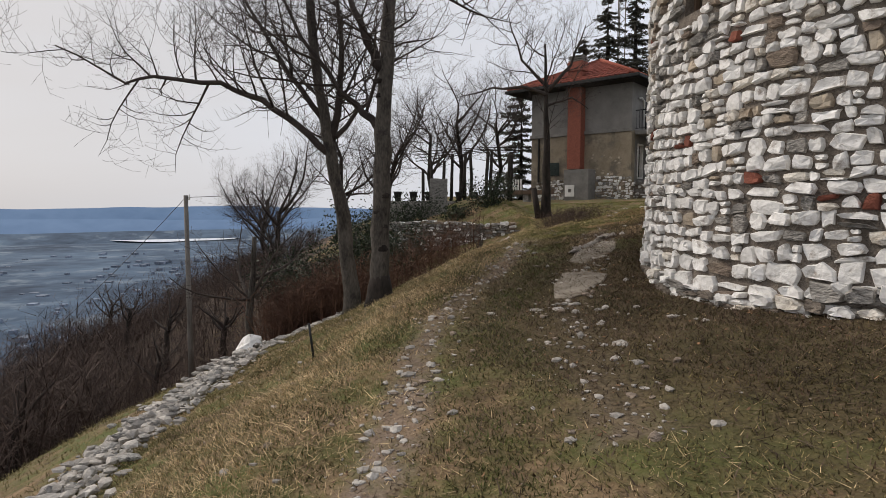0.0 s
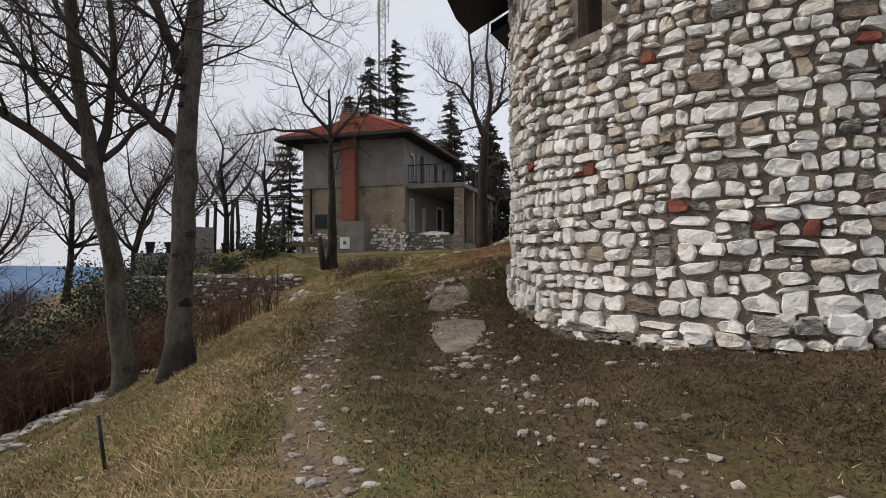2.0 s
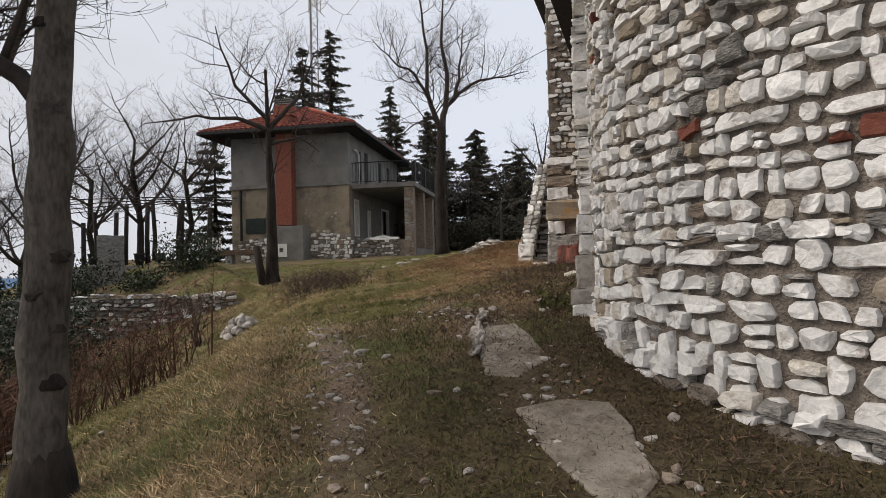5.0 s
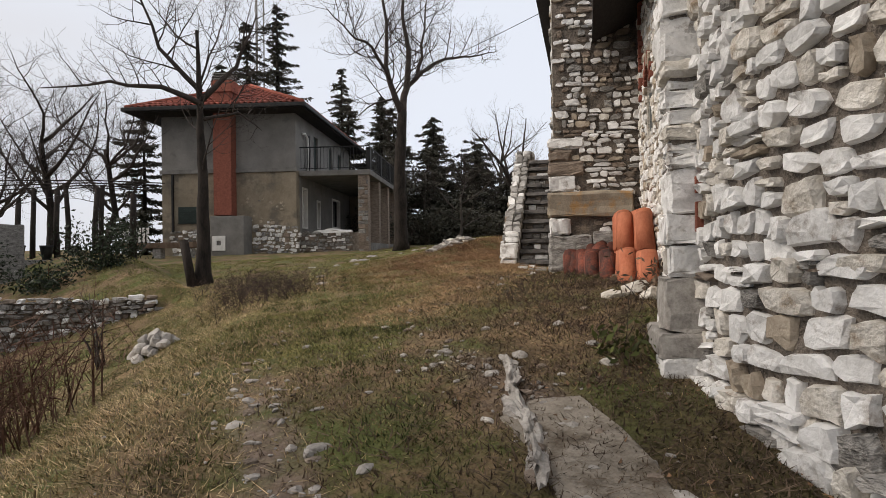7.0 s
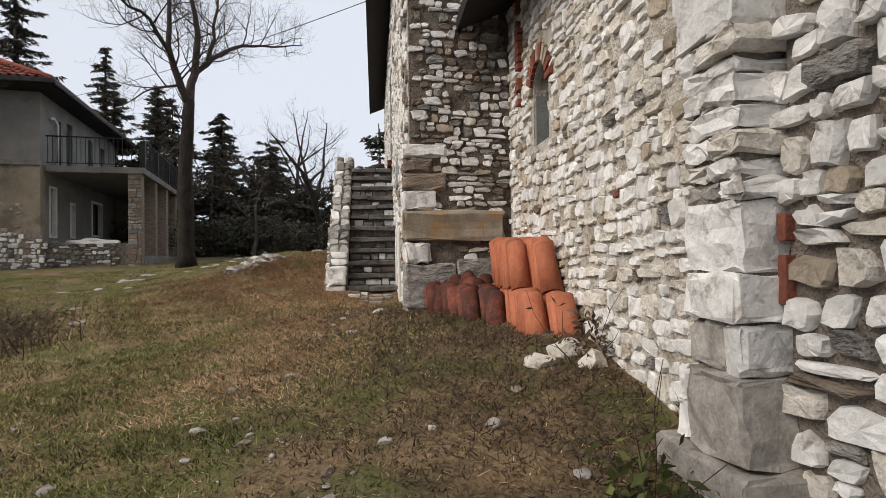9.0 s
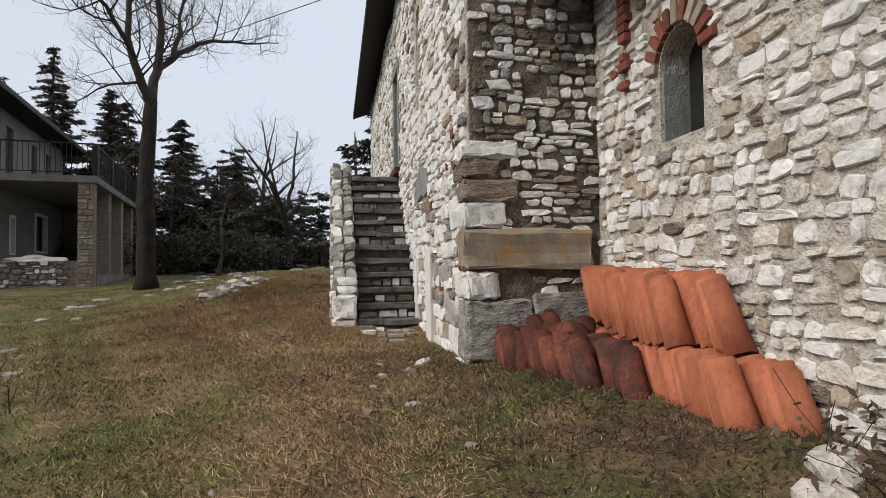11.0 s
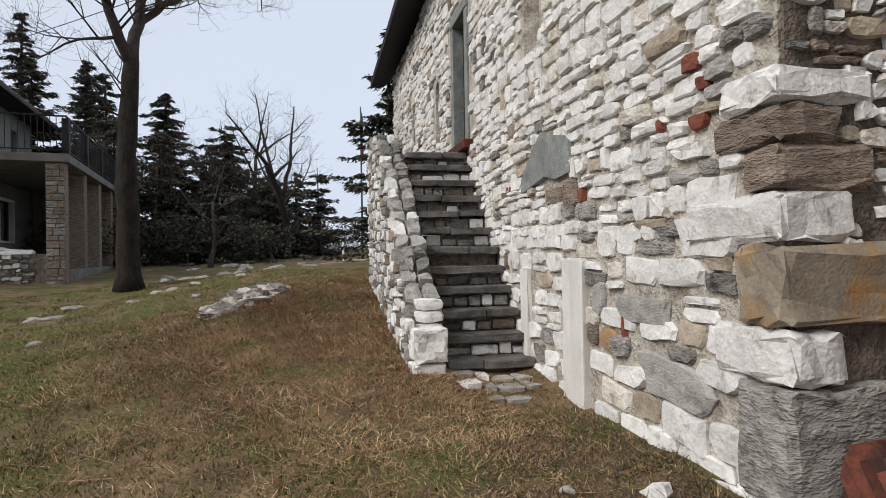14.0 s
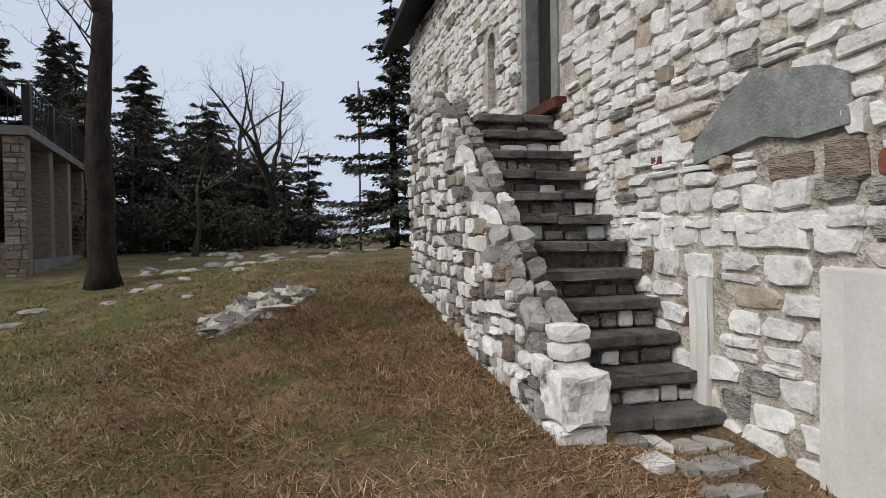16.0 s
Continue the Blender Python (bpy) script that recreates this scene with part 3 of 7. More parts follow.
# ---- stairs up to the church door ----
STEP_S, STEP_N, TREAD = 7.45, 12, 0.22
step_z0 = 1.49
RISE = (3.96 - step_z0) / STEP_N
stairs = thing("stone_stairs", CHM, "worn dark stone stairs rising along the church wall", "stairs", kind="structure")
srng = random.Random(5)
for k in range(STEP_N):
    z = step_z0 + RISE * (k + 1)
    s = STEP_S + TREAD * k
    cut = srng.choice((None, 4.45, 4.6))
    spans = [(4.125, 4.93)] if cut is None else [(4.125, cut), (cut + 0.006, 4.93)]
    for a, b in spans:
        dz = srng.uniform(-0.012, 0.012)
        part("tread", box_bm(s - 0.04 + srng.uniform(-0.012, 0.012), s + TREAD + 0.05, a, b, z - 0.075 + dz, z + dz, 0.014, 0.006, k), M["slate_step"], stairs)
    part("riser_core", box_bm(s + 0.06, s + TREAD + 0.06, 4.13, 4.92, z - RISE - 0.02, z - 0.08), M["dark_mortar"], stairs)
    if k != 5:
        at = 4.15
        while at < 4.82:
            w = srng.uniform(0.07, 0.26)
            hgt = srng.uniform(0.55, 1.0) * (RISE - 0.09)
            kind = srng.choice(("white_stone", "white_stone", "slate_step", "grey_stone", "brown_stone"))
            part("riser_stone", box_bm(s + 0.0 + srng.uniform(0, 0.03), s + 0.09, at, min(at + w, 4.91), z - RISE + 0.004, z - RISE + 0.004 + hgt, 0.02, 0.006, k), M[kind], stairs)
            at += w + 0.02
part("landing", box_bm(STEP_S + TREAD * STEP_N + 0.055, 11.3, 4.125, 4.93, 3.78, 3.96, 0.02), M["slate_step"], stairs)
part("stair_core", prism_bm([(STEP_S + 1.2, 4.14), (11.3, 4.14), (11.3, 4.9), (STEP_S + 1.2, 4.9)], 1.0, 2.3), M["dark_mortar"], stairs)

# the outer parapet: a sloping wall of rubble with a boulder at its foot
parapet = thing("stair_parapet", CHM, "sloping rubble stone parapet beside the stairs", "wall", kind="structure")


def parapet_top(s):
    return float(np.interp(s, (7.45, 7.75, 9.95, 10.3, 11.6), (1.98, 2.18, 3.93, 4.2, 4.38)))


bm = bmesh.new()
cols = []
for s in np.linspace(7.55, 11.6, 15):
    t = parapet_top(s) - 0.03
    cols.append([bm.verts.new((s, d, z)) for d, z in ((5.25, 0.9), (5.25, t), (4.94, t), (4.94, 0.9))])
for a, b in zip(cols, cols[1:]):
    for i in range(4):
        j = (i + 1) % 4
        bm.faces.new((a[i], a[j], b[j], b[i]))
bm.faces.new(cols[0])
bm.faces.new(cols[-1][::-1])
bmesh.ops.recalc_face_normals(bm, faces=bm.faces[:])
part("mortar_core", bm, M["mortar"], parapet)
part("foot_block", box_bm(7.26, 7.57, 4.96, 5.26, 1.72, 2.01, 0.04, 0.014, 3), M["white_stone"], parapet, "squared white block")
part("foot_stone", box_bm(7.28, 7.52, 4.97, 5.27, 1.59, 1.71, 0.03, 0.012, 4), M["white_stone"], parapet)
part("foot_stone", box_bm(7.3, 7.5, 4.98, 5.26, 1.3, 1.58, 0.03, 0.012, 5), M["white_stone"], parapet)

# ---- house ----
HW, HQ = Vector((0.768, -0.64, 0)), Vector((0.64, 0.768, 0))
HM = Matrix(((HW.x, HQ.x, 0, 9.64), (HW.y, HQ.y, 0, 30.67), (0, 0, 1, 0.04), (0, 0, 0, 1))) @ Matrix.Diagonal((1.105, 1.15, 1.1, 1))
house = thing("house", HM, "two-storey rendered stone house with a red tiled hip roof", "house")
FLOOR1, EAVES, HWID, HLEN = 4.93, 7.2, 5.35, 8.4
HB = 1.2


front_low = part("front_wall_low", pierced_bm(-HWID, 0, HB, FLOOR1, 0, 0.4, [(-4.65, -3.75, 2.95, 3.55, False)]), M["plaster_low"], house, "tan render worn down to stone")
part("front_wall_up", box_bm(-HWID, 0, 0.0, 0.4, FLOOR1, EAVES), M["plaster_up"], house, "grey render")
side_low = pierced_bm(0.4, HLEN, HB, FLOOR1, -0.4, 0, [(0.7, 1.35, 2.7, 4.35, False), (2.6, 3.1, 2.75, 4.0, False), (5.0, 6.4, 2.9, 4.3, False)])
side_up = pierced_bm(0.4, HLEN, FLOOR1, EAVES, -0.4, 0, [(2.3, 2.9, 5.0, 6.7, False), (4.6, 5.2, 5.0, 6.6, False), (6.2, 6.8, 5.4, 6.6, False)])
for b in (side_low, side_up):
    bmesh.ops.transform(b, matrix=Matrix(((0, 1, 0, 0), (1, 0, 0, 0), (0, 0, 1, 0), (0, 0, 0, 1))), verts=b.verts[:])
    bmesh.ops.recalc_face_normals(b, faces=b.faces[:])
part("side_wall_low", side_low, M["plaster_up"], house)
part("side_wall_up", side_up, M["plaster_up"], house)
part("far_wall", box_bm(-HWID, -HWID + 0.4, 0.4, HLEN, HB, EAVES), M["plaster_up"], house)
part("rear_wall", box_bm(-HWID + 0.4, -0.4, HLEN - 0.4, HLEN, HB, EAVES), M["plaster_up"], house)
# added near-black sheet that stands for the shade of the rooms
part("inner_dark", box_bm(-0.8, -0.75, 0.5, HLEN - 0.5, HB, EAVES), M["unlit_inside"], house)
part("string_course", box_bm(-HWID - 0.06, 0.06, -0.07, -0.002, FLOOR1 - 0.06, FLOOR1 + 0.1, 0.01), M["concrete"], house, "dark projecting ledge")
part("corner_strip", box_bm(-0.45, 0.02, -0.03, -0.004, 1.9, FLOOR1 - 0.07), M["plaster_low"], house)
shutter = part("shutter", box_bm(-4.68, -3.72, -0.05, -0.005, 2.92, 3.58, 0.008), M["shutter"], house, "dark green closed shutter")
for k in range(8):
    part("slat", box_bm(-4.6, -3.8, -0.066, -0.052, 2.98 + k * 0.07, 3.03 + k * 0.07), M["shutter"], shutter)
flue = part("flue", box_bm(-3.05, -2.35, -0.45, -0.004, 3.2, 7.9, 0.01), M["brick"], house, "red brick chimney breast")
part("flue_top", box_bm(-3.08, -2.27, -0.5, 0.1, 7.903, 8.35, 0.02), M["brick"], house, "brick chimney stack")
for k in range(3):
    part("cap_slab", box_bm(-3.05, -2.3, -0.47, 0.07, 8.38 + k * 0.1, 8.43 + k * 0.1, 0.01), M["concrete"], house)
    for dx in (-2.98, -2.4):
        part("cap_post", box_bm(dx, dx + 0.06, -0.4, 0.0, 8.352 + k * 0.1, 8.379 + k * 0.1), M["concrete"], house)
part("flue_base", box_bm(-3.05, -1.75, -0.75, -0.004, 1.2, 3.15, 0.02), M["concrete"], house, "grey concrete oven base")
arch = part("oven_door", pierced_bm(-2.95, -2.45, 1.85, 2.4, 0.77, 0.8, [(-2.79, -2.61, 2.05, 2.22, False)]), M["white_paint"], house, "white-painted stone surround")
arch.matrix_basis = Matrix.Diagonal((1, -1, 1, 1))
part("drain_pipe", box_bm(-4.93, -4.85, -0.1, -0.01, 2.6, FLOOR1 - 0.08, 0.02), M["dark_metal"], house)
# doors and windows on the side
for y0, y1, z0, z1 in ((0.7, 1.35, 2.7, 4.35), (2.6, 3.1, 2.75, 4.0), (5.0, 6.4, 2.9, 4.3)):
    w = part("window", box_bm(-0.2, -0.18, y0, y1, z0, z1), M["glass"], house, "dark glass pane")
    for a, b, c, d in ((y0, y0 + 0.09, z0, z1), (y1 - 0.09, y1, z0, z1), (y0 + 0.09, y1 - 0.09, z1 - 0.09, z1), (y0 + 0.09, y1 - 0.09, z0, z0 + 0.07)):
        part("window_frame", box_bm(-0.12, 0.03, a + 0.002, b - 0.002, c + 0.002, d - 0.002, 0.005), M["white_paint"], w, "white-painted frame")
for y0, y1, z0, z1 in ((2.3, 2.9, 5.0, 6.7), (4.6, 5.2, 5.0, 6.6), (6.2, 6.8, 5.4, 6.6)):
    part("upper_door", box_bm(-0.15, -0.1, y0 + 0.002, y1 - 0.002, z0, z1 - 0.002), M["shutter"], house, "dark shuttered opening")
tube("stove_pipe", [(0.12, 1.1, 5.05), (0.12, 1.1, 6.35), (0.1, 0.85, 6.5), (0.1, 0.6, 6.45)], 0.045, M["white_paint"], house)
tube("stove_pipe", [(0.12, 1.3, 5.05), (0.12, 1.3, 6.5)], 0.03, M["dark_metal"], house)
# porch
PW, PY = 2.74, 0.3
part("balcony_slab", box_bm(0.065, PW + 0.1, PY - 0.07, HLEN, 4.72, 4.92, 0.015), M["concrete"], house, "grey concrete balcony slab")
for k, y in enumerate((PY, PY + 2.15, PY + 4.3, PY + 6.45)):
    pillar = part("porch_pillar", box_bm(PW - 0.4, PW, y, y + 0.4, 1.2, 4.717, 0.02, 0.004, k), M["brown_stone"], house)
    if k == 0:
        prng = random.Random(9)
        z = 1.7
        while z < 4.55:
            hh = prng.uniform(0.1, 0.2)
            x = PW - 0.4
            while x < PW - 0.06:
                ww = min(prng.uniform(0.14, 0.3), PW - x)
                part("facing_stone", box_bm(x + 0.01, x + ww - 0.01, y - 0.03, y + 0.02, z + 0.01, z + hh - 0.01, 0.012), M[prng.choice(("grey_stone", "brown_stone", "brown_stone"))], pillar)
                x += ww
            z += hh
part("porch_wall", box_bm(0.02, PW - 0.42, PY + 0.1, PY + 0.45, 1.1, 2.5), M["mortar"], house)
part("porch_floor", box_bm(0.0, PW, PY + 0.46, HLEN, 1.1, 2.1), M["concrete"], house)
part("porch_back", box_bm(0.06, PW, HLEN - 0.2, HLEN - 0.01, 2.1, 4.71), M["plaster_low"], house)
rail = part("balcony_rail", box_bm(0.05, PW + 0.06, PY - 0.02, PY + 0.02, 5.82, 5.86, 0.005), M["dark_metal"], house, "thin dark iron railing")
part("top_rail", box_bm(PW + 0.02, PW + 0.06, PY + 0.025, HLEN, 5.82, 5.86, 0.005), M["dark_metal"], rail)
part("bottom_rail", box_bm(0.05, PW + 0.06, PY - 0.012, PY + 0.012, 5.0, 5.025), M["dark_metal"], rail)
part("bottom_rail", box_bm(PW + 0.03, PW + 0.055, PY + 0.025, HLEN, 5.0, 5.025), M["dark_metal"], rail)
for k in range(21):
    part("baluster", box_bm(0.1 + k * 0.13, 0.115 + k * 0.13, PY - 0.008, PY + 0.008, 5.026, 5.818), M["dark_metal"], rail)
for k in range(60):
    part("baluster", box_bm(PW + 0.033, PW + 0.048, PY + 0.1 + k * 0.13, PY + 0.115 + k * 0.13, 5.026, 5.818), M["dark_metal"], rail)
for k, y in enumerate((PY, PY + 2.15, PY + 4.3, PY + 6.45)):
    part("rail_post", box_bm(PW - 0.06, PW + 0.09, y + 0.03, y + 0.25, 4.923, 5.8, 0.01), M["dark_metal"], house)
# roof: hipped, with a dark soffit
RX0, RX1, RY0, RY1 = -HWID - 0.9, 0.6, -0.9, HLEN + 0.8
mid = (RX0 + RX1) / 2
roof_top = bmesh.new()
e = [roof_top.verts.new(p) for p in ((RX0, RY0, EAVES + 0.06), (RX1, RY0, EAVES + 0.06), (RX1, RY1, EAVES + 0.06), (RX0, RY1, EAVES + 0.06), (mid, RY0 + 3.4, 8.95), (mid, RY1 - 3.4, 8.95))]
for f in ((0, 1, 4), (1, 2, 5, 4), (2, 3, 5), (3, 0, 4, 5), (0, 3, 2, 1)):
    roof_top.faces.new([e[i] for i in f])
bmesh.ops.recalc_face_normals(roof_top, faces=roof_top.faces[:])
roof = part("roof", roof_top, M["roof_tile"], house, "red clay tile roof")
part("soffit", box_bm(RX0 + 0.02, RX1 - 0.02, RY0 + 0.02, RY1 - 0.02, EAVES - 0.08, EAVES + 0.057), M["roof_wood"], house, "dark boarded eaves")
for a, b, c, d in ((RX0 - 0.1, RX1 + 0.1, RY0 - 0.11, RY0 - 0.045), (RX1 + 0.045, RX1 + 0.11, RY0 - 0.04, RY1), (RX0 - 0.11, RX0 - 0.045, RY0 - 0.04, RY1)):
    part("gutter", box_bm(a, b, c, d, EAVES - 0.06, EAVES + 0.09, 0.02), M["dark_metal"], house, "dark metal gutter")
tv, tf = [], []
slope_run, slope_rise = 3.4, 8.95 - EAVES - 0.06
for side in range(2):
    n = 30 if side == 0 else 38
    for k in range(n):
        if side == 0:
            x = RX0 + (k + 0.5) * (RX1 - RX0) / n
            run = min(slope_run, 3.4 * (1 - abs(x - mid) / ((RX1 - RX0) / 2)))
            a, b = Vector((x, RY0 - 0.04, EAVES + 0.07)), Vector((x, RY0 + run, EAVES + 0.07 + slope_rise * run / slope_run))
        else:
            y = RY0 + (k + 0.5) * (RY1 - RY0) / n
            half = (RX1 - RX0) / 2
            run = half * min(1, (y - RY0) / 3.4, (RY1 - y) / 3.4)
            a, b = Vector((RX1 + 0.04, y, EAVES + 0.07)), Vector((RX1 - run, y, EAVES + 0.07 + slope_rise * run / half))
        if run < 0.3:
            continue
        steps = max(2, int((b - a).length / 0.35))
        for q in range(steps):
            p0, p1 = a.lerp(b, q / steps), a.lerp(b, (q + 1.12) / steps)
            v, f = tube_arrays([p0 + Vector((0, 0, 0.02)), p1], [0.075, 0.062], 6)
            tf += [tuple(i + len(tv) for i in face) for face in f[:-2]]
            tv += v
tagged(under(new("tiling", mesh_of("tiling", tv, tf, M["roof_tile"], smooth=True)), roof), "rows of round clay tiles", kind="stuff")
hip = tube("hip_ridge", [(RX1, RY0, EAVES + 0.1), (mid, RY0 + 3.4, 9.0), (mid, RY1 - 3.4, 9.0), (RX1, RY1, EAVES + 0.1)], 0.1, M["roof_tile"], roof, 6)
tube("hip_ridge", [(RX0, RY0, EAVES + 0.1), (mid, RY0 + 3.4, 9.0)], 0.1, M["roof_tile"], roof, 6)

# ---- trees ----


def lump_bm(sx, sy, sz, seed, cuts=2, rough=0.22, flat=0.35):
    bm = bmesh.new()
    bmesh.ops.create_icosphere(bm, subdivisions=cuts, radius=1)
    r = random.Random(seed)
    shift = Vector((r.uniform(-50, 50), r.uniform(-50, 50), 0))
    for v in bm.verts:
        n = noise.noise(v.co * 1.3 + shift) + 0.5 * noise.noise(v.co * 3.1 + shift)
        k = 1 + rough * n
        v.co = Vector((v.co.x * sx * k, v.co.y * sy * k, max(v.co.z * k, -flat) * sz))
    return bm


class Mesh:
    def __init__(self):
        self.v, self.f = [], []

    def add(self, v, f):
        o = len(self.v)
        self.v += [tuple(p) for p in v]
        self.f += [tuple(i + o for i in q) for q in f]


def wander(rng, start, way, length, steps, bend, rise):
    pts, p, w = [Vector(start)], Vector(start), Vector(way).normalized()
    for _ in range(steps):
        w = (w + Vector((rng.gauss(0, bend), rng.gauss(0, bend), rng.gauss(0, bend) + rise))).normalized()
        p = p + w * (length / steps)
        pts.append(p.copy())
    return pts


def sprout(out, rng, pts, radii, depth, density, length, spread=0.66, rise=0.15):
    """Side branches on a limb, getting finer for `depth` generations."""
    if depth == 0:
        return
    total = sum((b - a).length for a, b in zip(pts, pts[1:]))
    count = max(2, int(total * density))
    for k in range(count):
        t = (k + rng.uniform(0.2, 0.8)) / count
        t = 0.2 + 0.8 * t
        i = min(int(t * (len(pts) - 1)), len(pts) - 2)
        q = t * (len(pts) - 1) - i
        p = pts[i].lerp(pts[i + 1], q)
        r = radii[i] * (1 - q) + radii[i + 1] * q
        way = (pts[i + 1] - pts[i]).normalized()
        side = Vector((rng.gauss(0, 1), rng.gauss(0, 1), rng.gauss(0.15, 0.6))).normalized()
        side = (side - way * side.dot(way)).normalized()
        ln = length * rng.uniform(0.5, 1.1) * (1.15 - 0.6 * t)
        w = way * (1 - spread) + side * spread
        steps = 5 if depth > 1 else 3
        br = wander(rng, p, w, ln, steps, 0.16, rise)
        r0 = min(r * 0.7, 0.011 * ln ** 0.9 + 0.004)
        rr = [max(0.0022, r0 * (1 - 0.88 * j / steps)) for j in range(steps + 1)]
        out.add(*tube_arrays(br, rr, 5 if depth > 2 else (4 if depth > 1 else 3)))
        sprout(out, rng, br, rr, depth - 1, density * 1.45, length * 0.5, spread, rise)


def bare_tree(base, trunk, limbs, seed, label, radius, depth=3, density=3.3, length=2.3, bark="bark", auto=0, auto_len=3.0, group=""):
    """A leafless tree: trunk and main limbs are given as offsets from the foot, with the radius at each end; the rest sprouts."""
    rng = random.Random(seed)
    x, y = base
    tree = thing("tree", pose(x, y, gz(x, y) - 0.12), label, "tree", group)
    tr, cr = Mesh(), Mesh()
    pts = [Vector(p) for p in trunk]
    fine = []
    for a, b in zip(pts, pts[1:]):
        for k in range(4):
            fine.append(a.lerp(b, k / 4) + Vector((rng.gauss(0, 0.012), rng.gauss(0, 0.012), 0)))
    fine.append(pts[-1])
    n = len(fine)
    rr = [radius[0] * (1 - k / (n - 1)) + radius[1] * k / (n - 1) for k in range(n)]
    rr = [r * (1 + 0.45 * math.exp(-f.z / 0.18)) * (1 + rng.uniform(-0.05, 0.05)) for r, f in zip(rr, fine)]
    tr.add(*tube_arrays(fine, rr, 12))
    sprout(cr, rng, fine[n // 2:], rr[n // 2:], depth, density * 0.7, length)
    for pl, r0, r1 in limbs:
        lp = [Vector(p) for p in pl]
        fl = []
        for a, b in zip(lp, lp[1:]):
            for k in range(3):
                fl.append(a.lerp(b, k / 3) + Vector((rng.gauss(0, 0.02), rng.gauss(0, 0.03), rng.gauss(0, 0.02))) * (1 if fl else 0))
        fl.append(lp[-1])
        lr = [r0 + (r1 - r0) * k / (len(fl) - 1) for k in range(len(fl))]
        cr.add(*tube_arrays(fl, lr, 8))
        sprout(cr, rng, fl, lr, depth, density, length)
    for k in range(auto):
        a = 2.4 * k + rng.uniform(-0.4, 0.4)
        start = fine[int(n * rng.uniform(0.45, 0.98))]
        br = wander(rng, start, (math.cos(a), math.sin(a), rng.uniform(0.25, 1.3)), auto_len * rng.uniform(0.7, 1.15), 6, 0.14, 0.1)
        r0 = radius[1] * rng.uniform(0.6, 0.95)
        lr = [max(0.006, r0 * (1 - 0.85 * j / 6)) for j in range(7)]
        cr.add(*tube_arrays(br, lr, 6))
        sprout(cr, rng, br, lr, depth, density, length)
    under(new("trunk", mesh_of("trunk", tr.v, tr.f, M[bark], smooth=True)), tree)
    under(new("crown", mesh_of("crown", cr.v, cr.f, M["twig"], smooth=True)), tree)
    return tree


def conifer(base, height, spread, seed, label, droop=0.25, taper=0.85, z=None):
    """A dark evergreen: a trunk and tiers of drooping boughs made of many short sprays."""
    rng = random.Random(seed)
    nr = np.random.RandomState(seed)
    x, y = base
    tree = thing("conifer", pose(x, y, (gz(x, y) if z is None else z) - 0.1), label, "tree")
    v, f = tube_arrays([(0, 0, 0), (0.05, 0.03, height * 0.5), (0, 0, height)], [0.02 * height, 0.012 * height, 0.01], 8)
    under(new("trunk", mesh_of("trunk", v, f, M["dark_bark"], smooth=True)), tree)
    vs, fs, total = [], [], 0
    tiers = int(height * 2.6)
    lop = [rng.uniform(0.6, 1.3) for _ in range(7)]
    for t in range(tiers):
        q = min(0.985, 0.04 + 0.95 * t / tiers + rng.uniform(-0.02, 0.02))
        reach = spread * 1.15 * (1 - q) ** taper * rng.uniform(0.85, 1.1) + 0.1
        for k in range(rng.randint(5, 8)):
            a = rng.uniform(0, 2 * math.pi)
            zq = min(0.985, q + rng.uniform(-0.05, 0.05))
            L = reach * rng.uniform(0.35, 1.15) * lop[int(a * 7 / 6.2832) % 7]
            out = np.array((math.cos(a), math.sin(a), 0))
            side = np.array((-out[1], out[0], 0))
            m = int(24 + 62 * L)
            s = nr.uniform(0.0, 1, m) ** 0.8
            fan = nr.normal(0, 0.16, m) * L * (0.25 + s * (1.15 - s))
            c = out * (s * L)[:, None] + side * fan[:, None]
            c[:, 2] = zq * height - droop * L * s ** 1.5 + 0.12 * L * s ** 4 - 0.25 * np.abs(fan)
            c += nr.normal(0, 0.035, (m, 3))
            turn = nr.uniform(-1.3, 1.3, m)
            ln = nr.uniform(0.1, 0.26, m)
            way = out * np.cos(turn)[:, None] + side * np.sin(turn)[:, None]
            tip = c + way * ln[:, None]
            tip[:, 2] -= ln * nr.uniform(-0.1, 0.7, m)
            across = np.cross(way, (0, 0, 1)) * nr.uniform(0.02, 0.06, m)[:, None]
            across[:, 2] += nr.uniform(-0.05, 0.05, m)
            vs.append(np.concatenate([c - across, c + across, tip]))
            i = np.arange(m)
            fs.append(np.stack([i, i + m, i + 2 * m], -1) + total)
            total += 3 * m
    under(new("crown", quick("crown", np.concatenate(vs), np.concatenate(fs), M["evergreen"])), tree)
    return tree


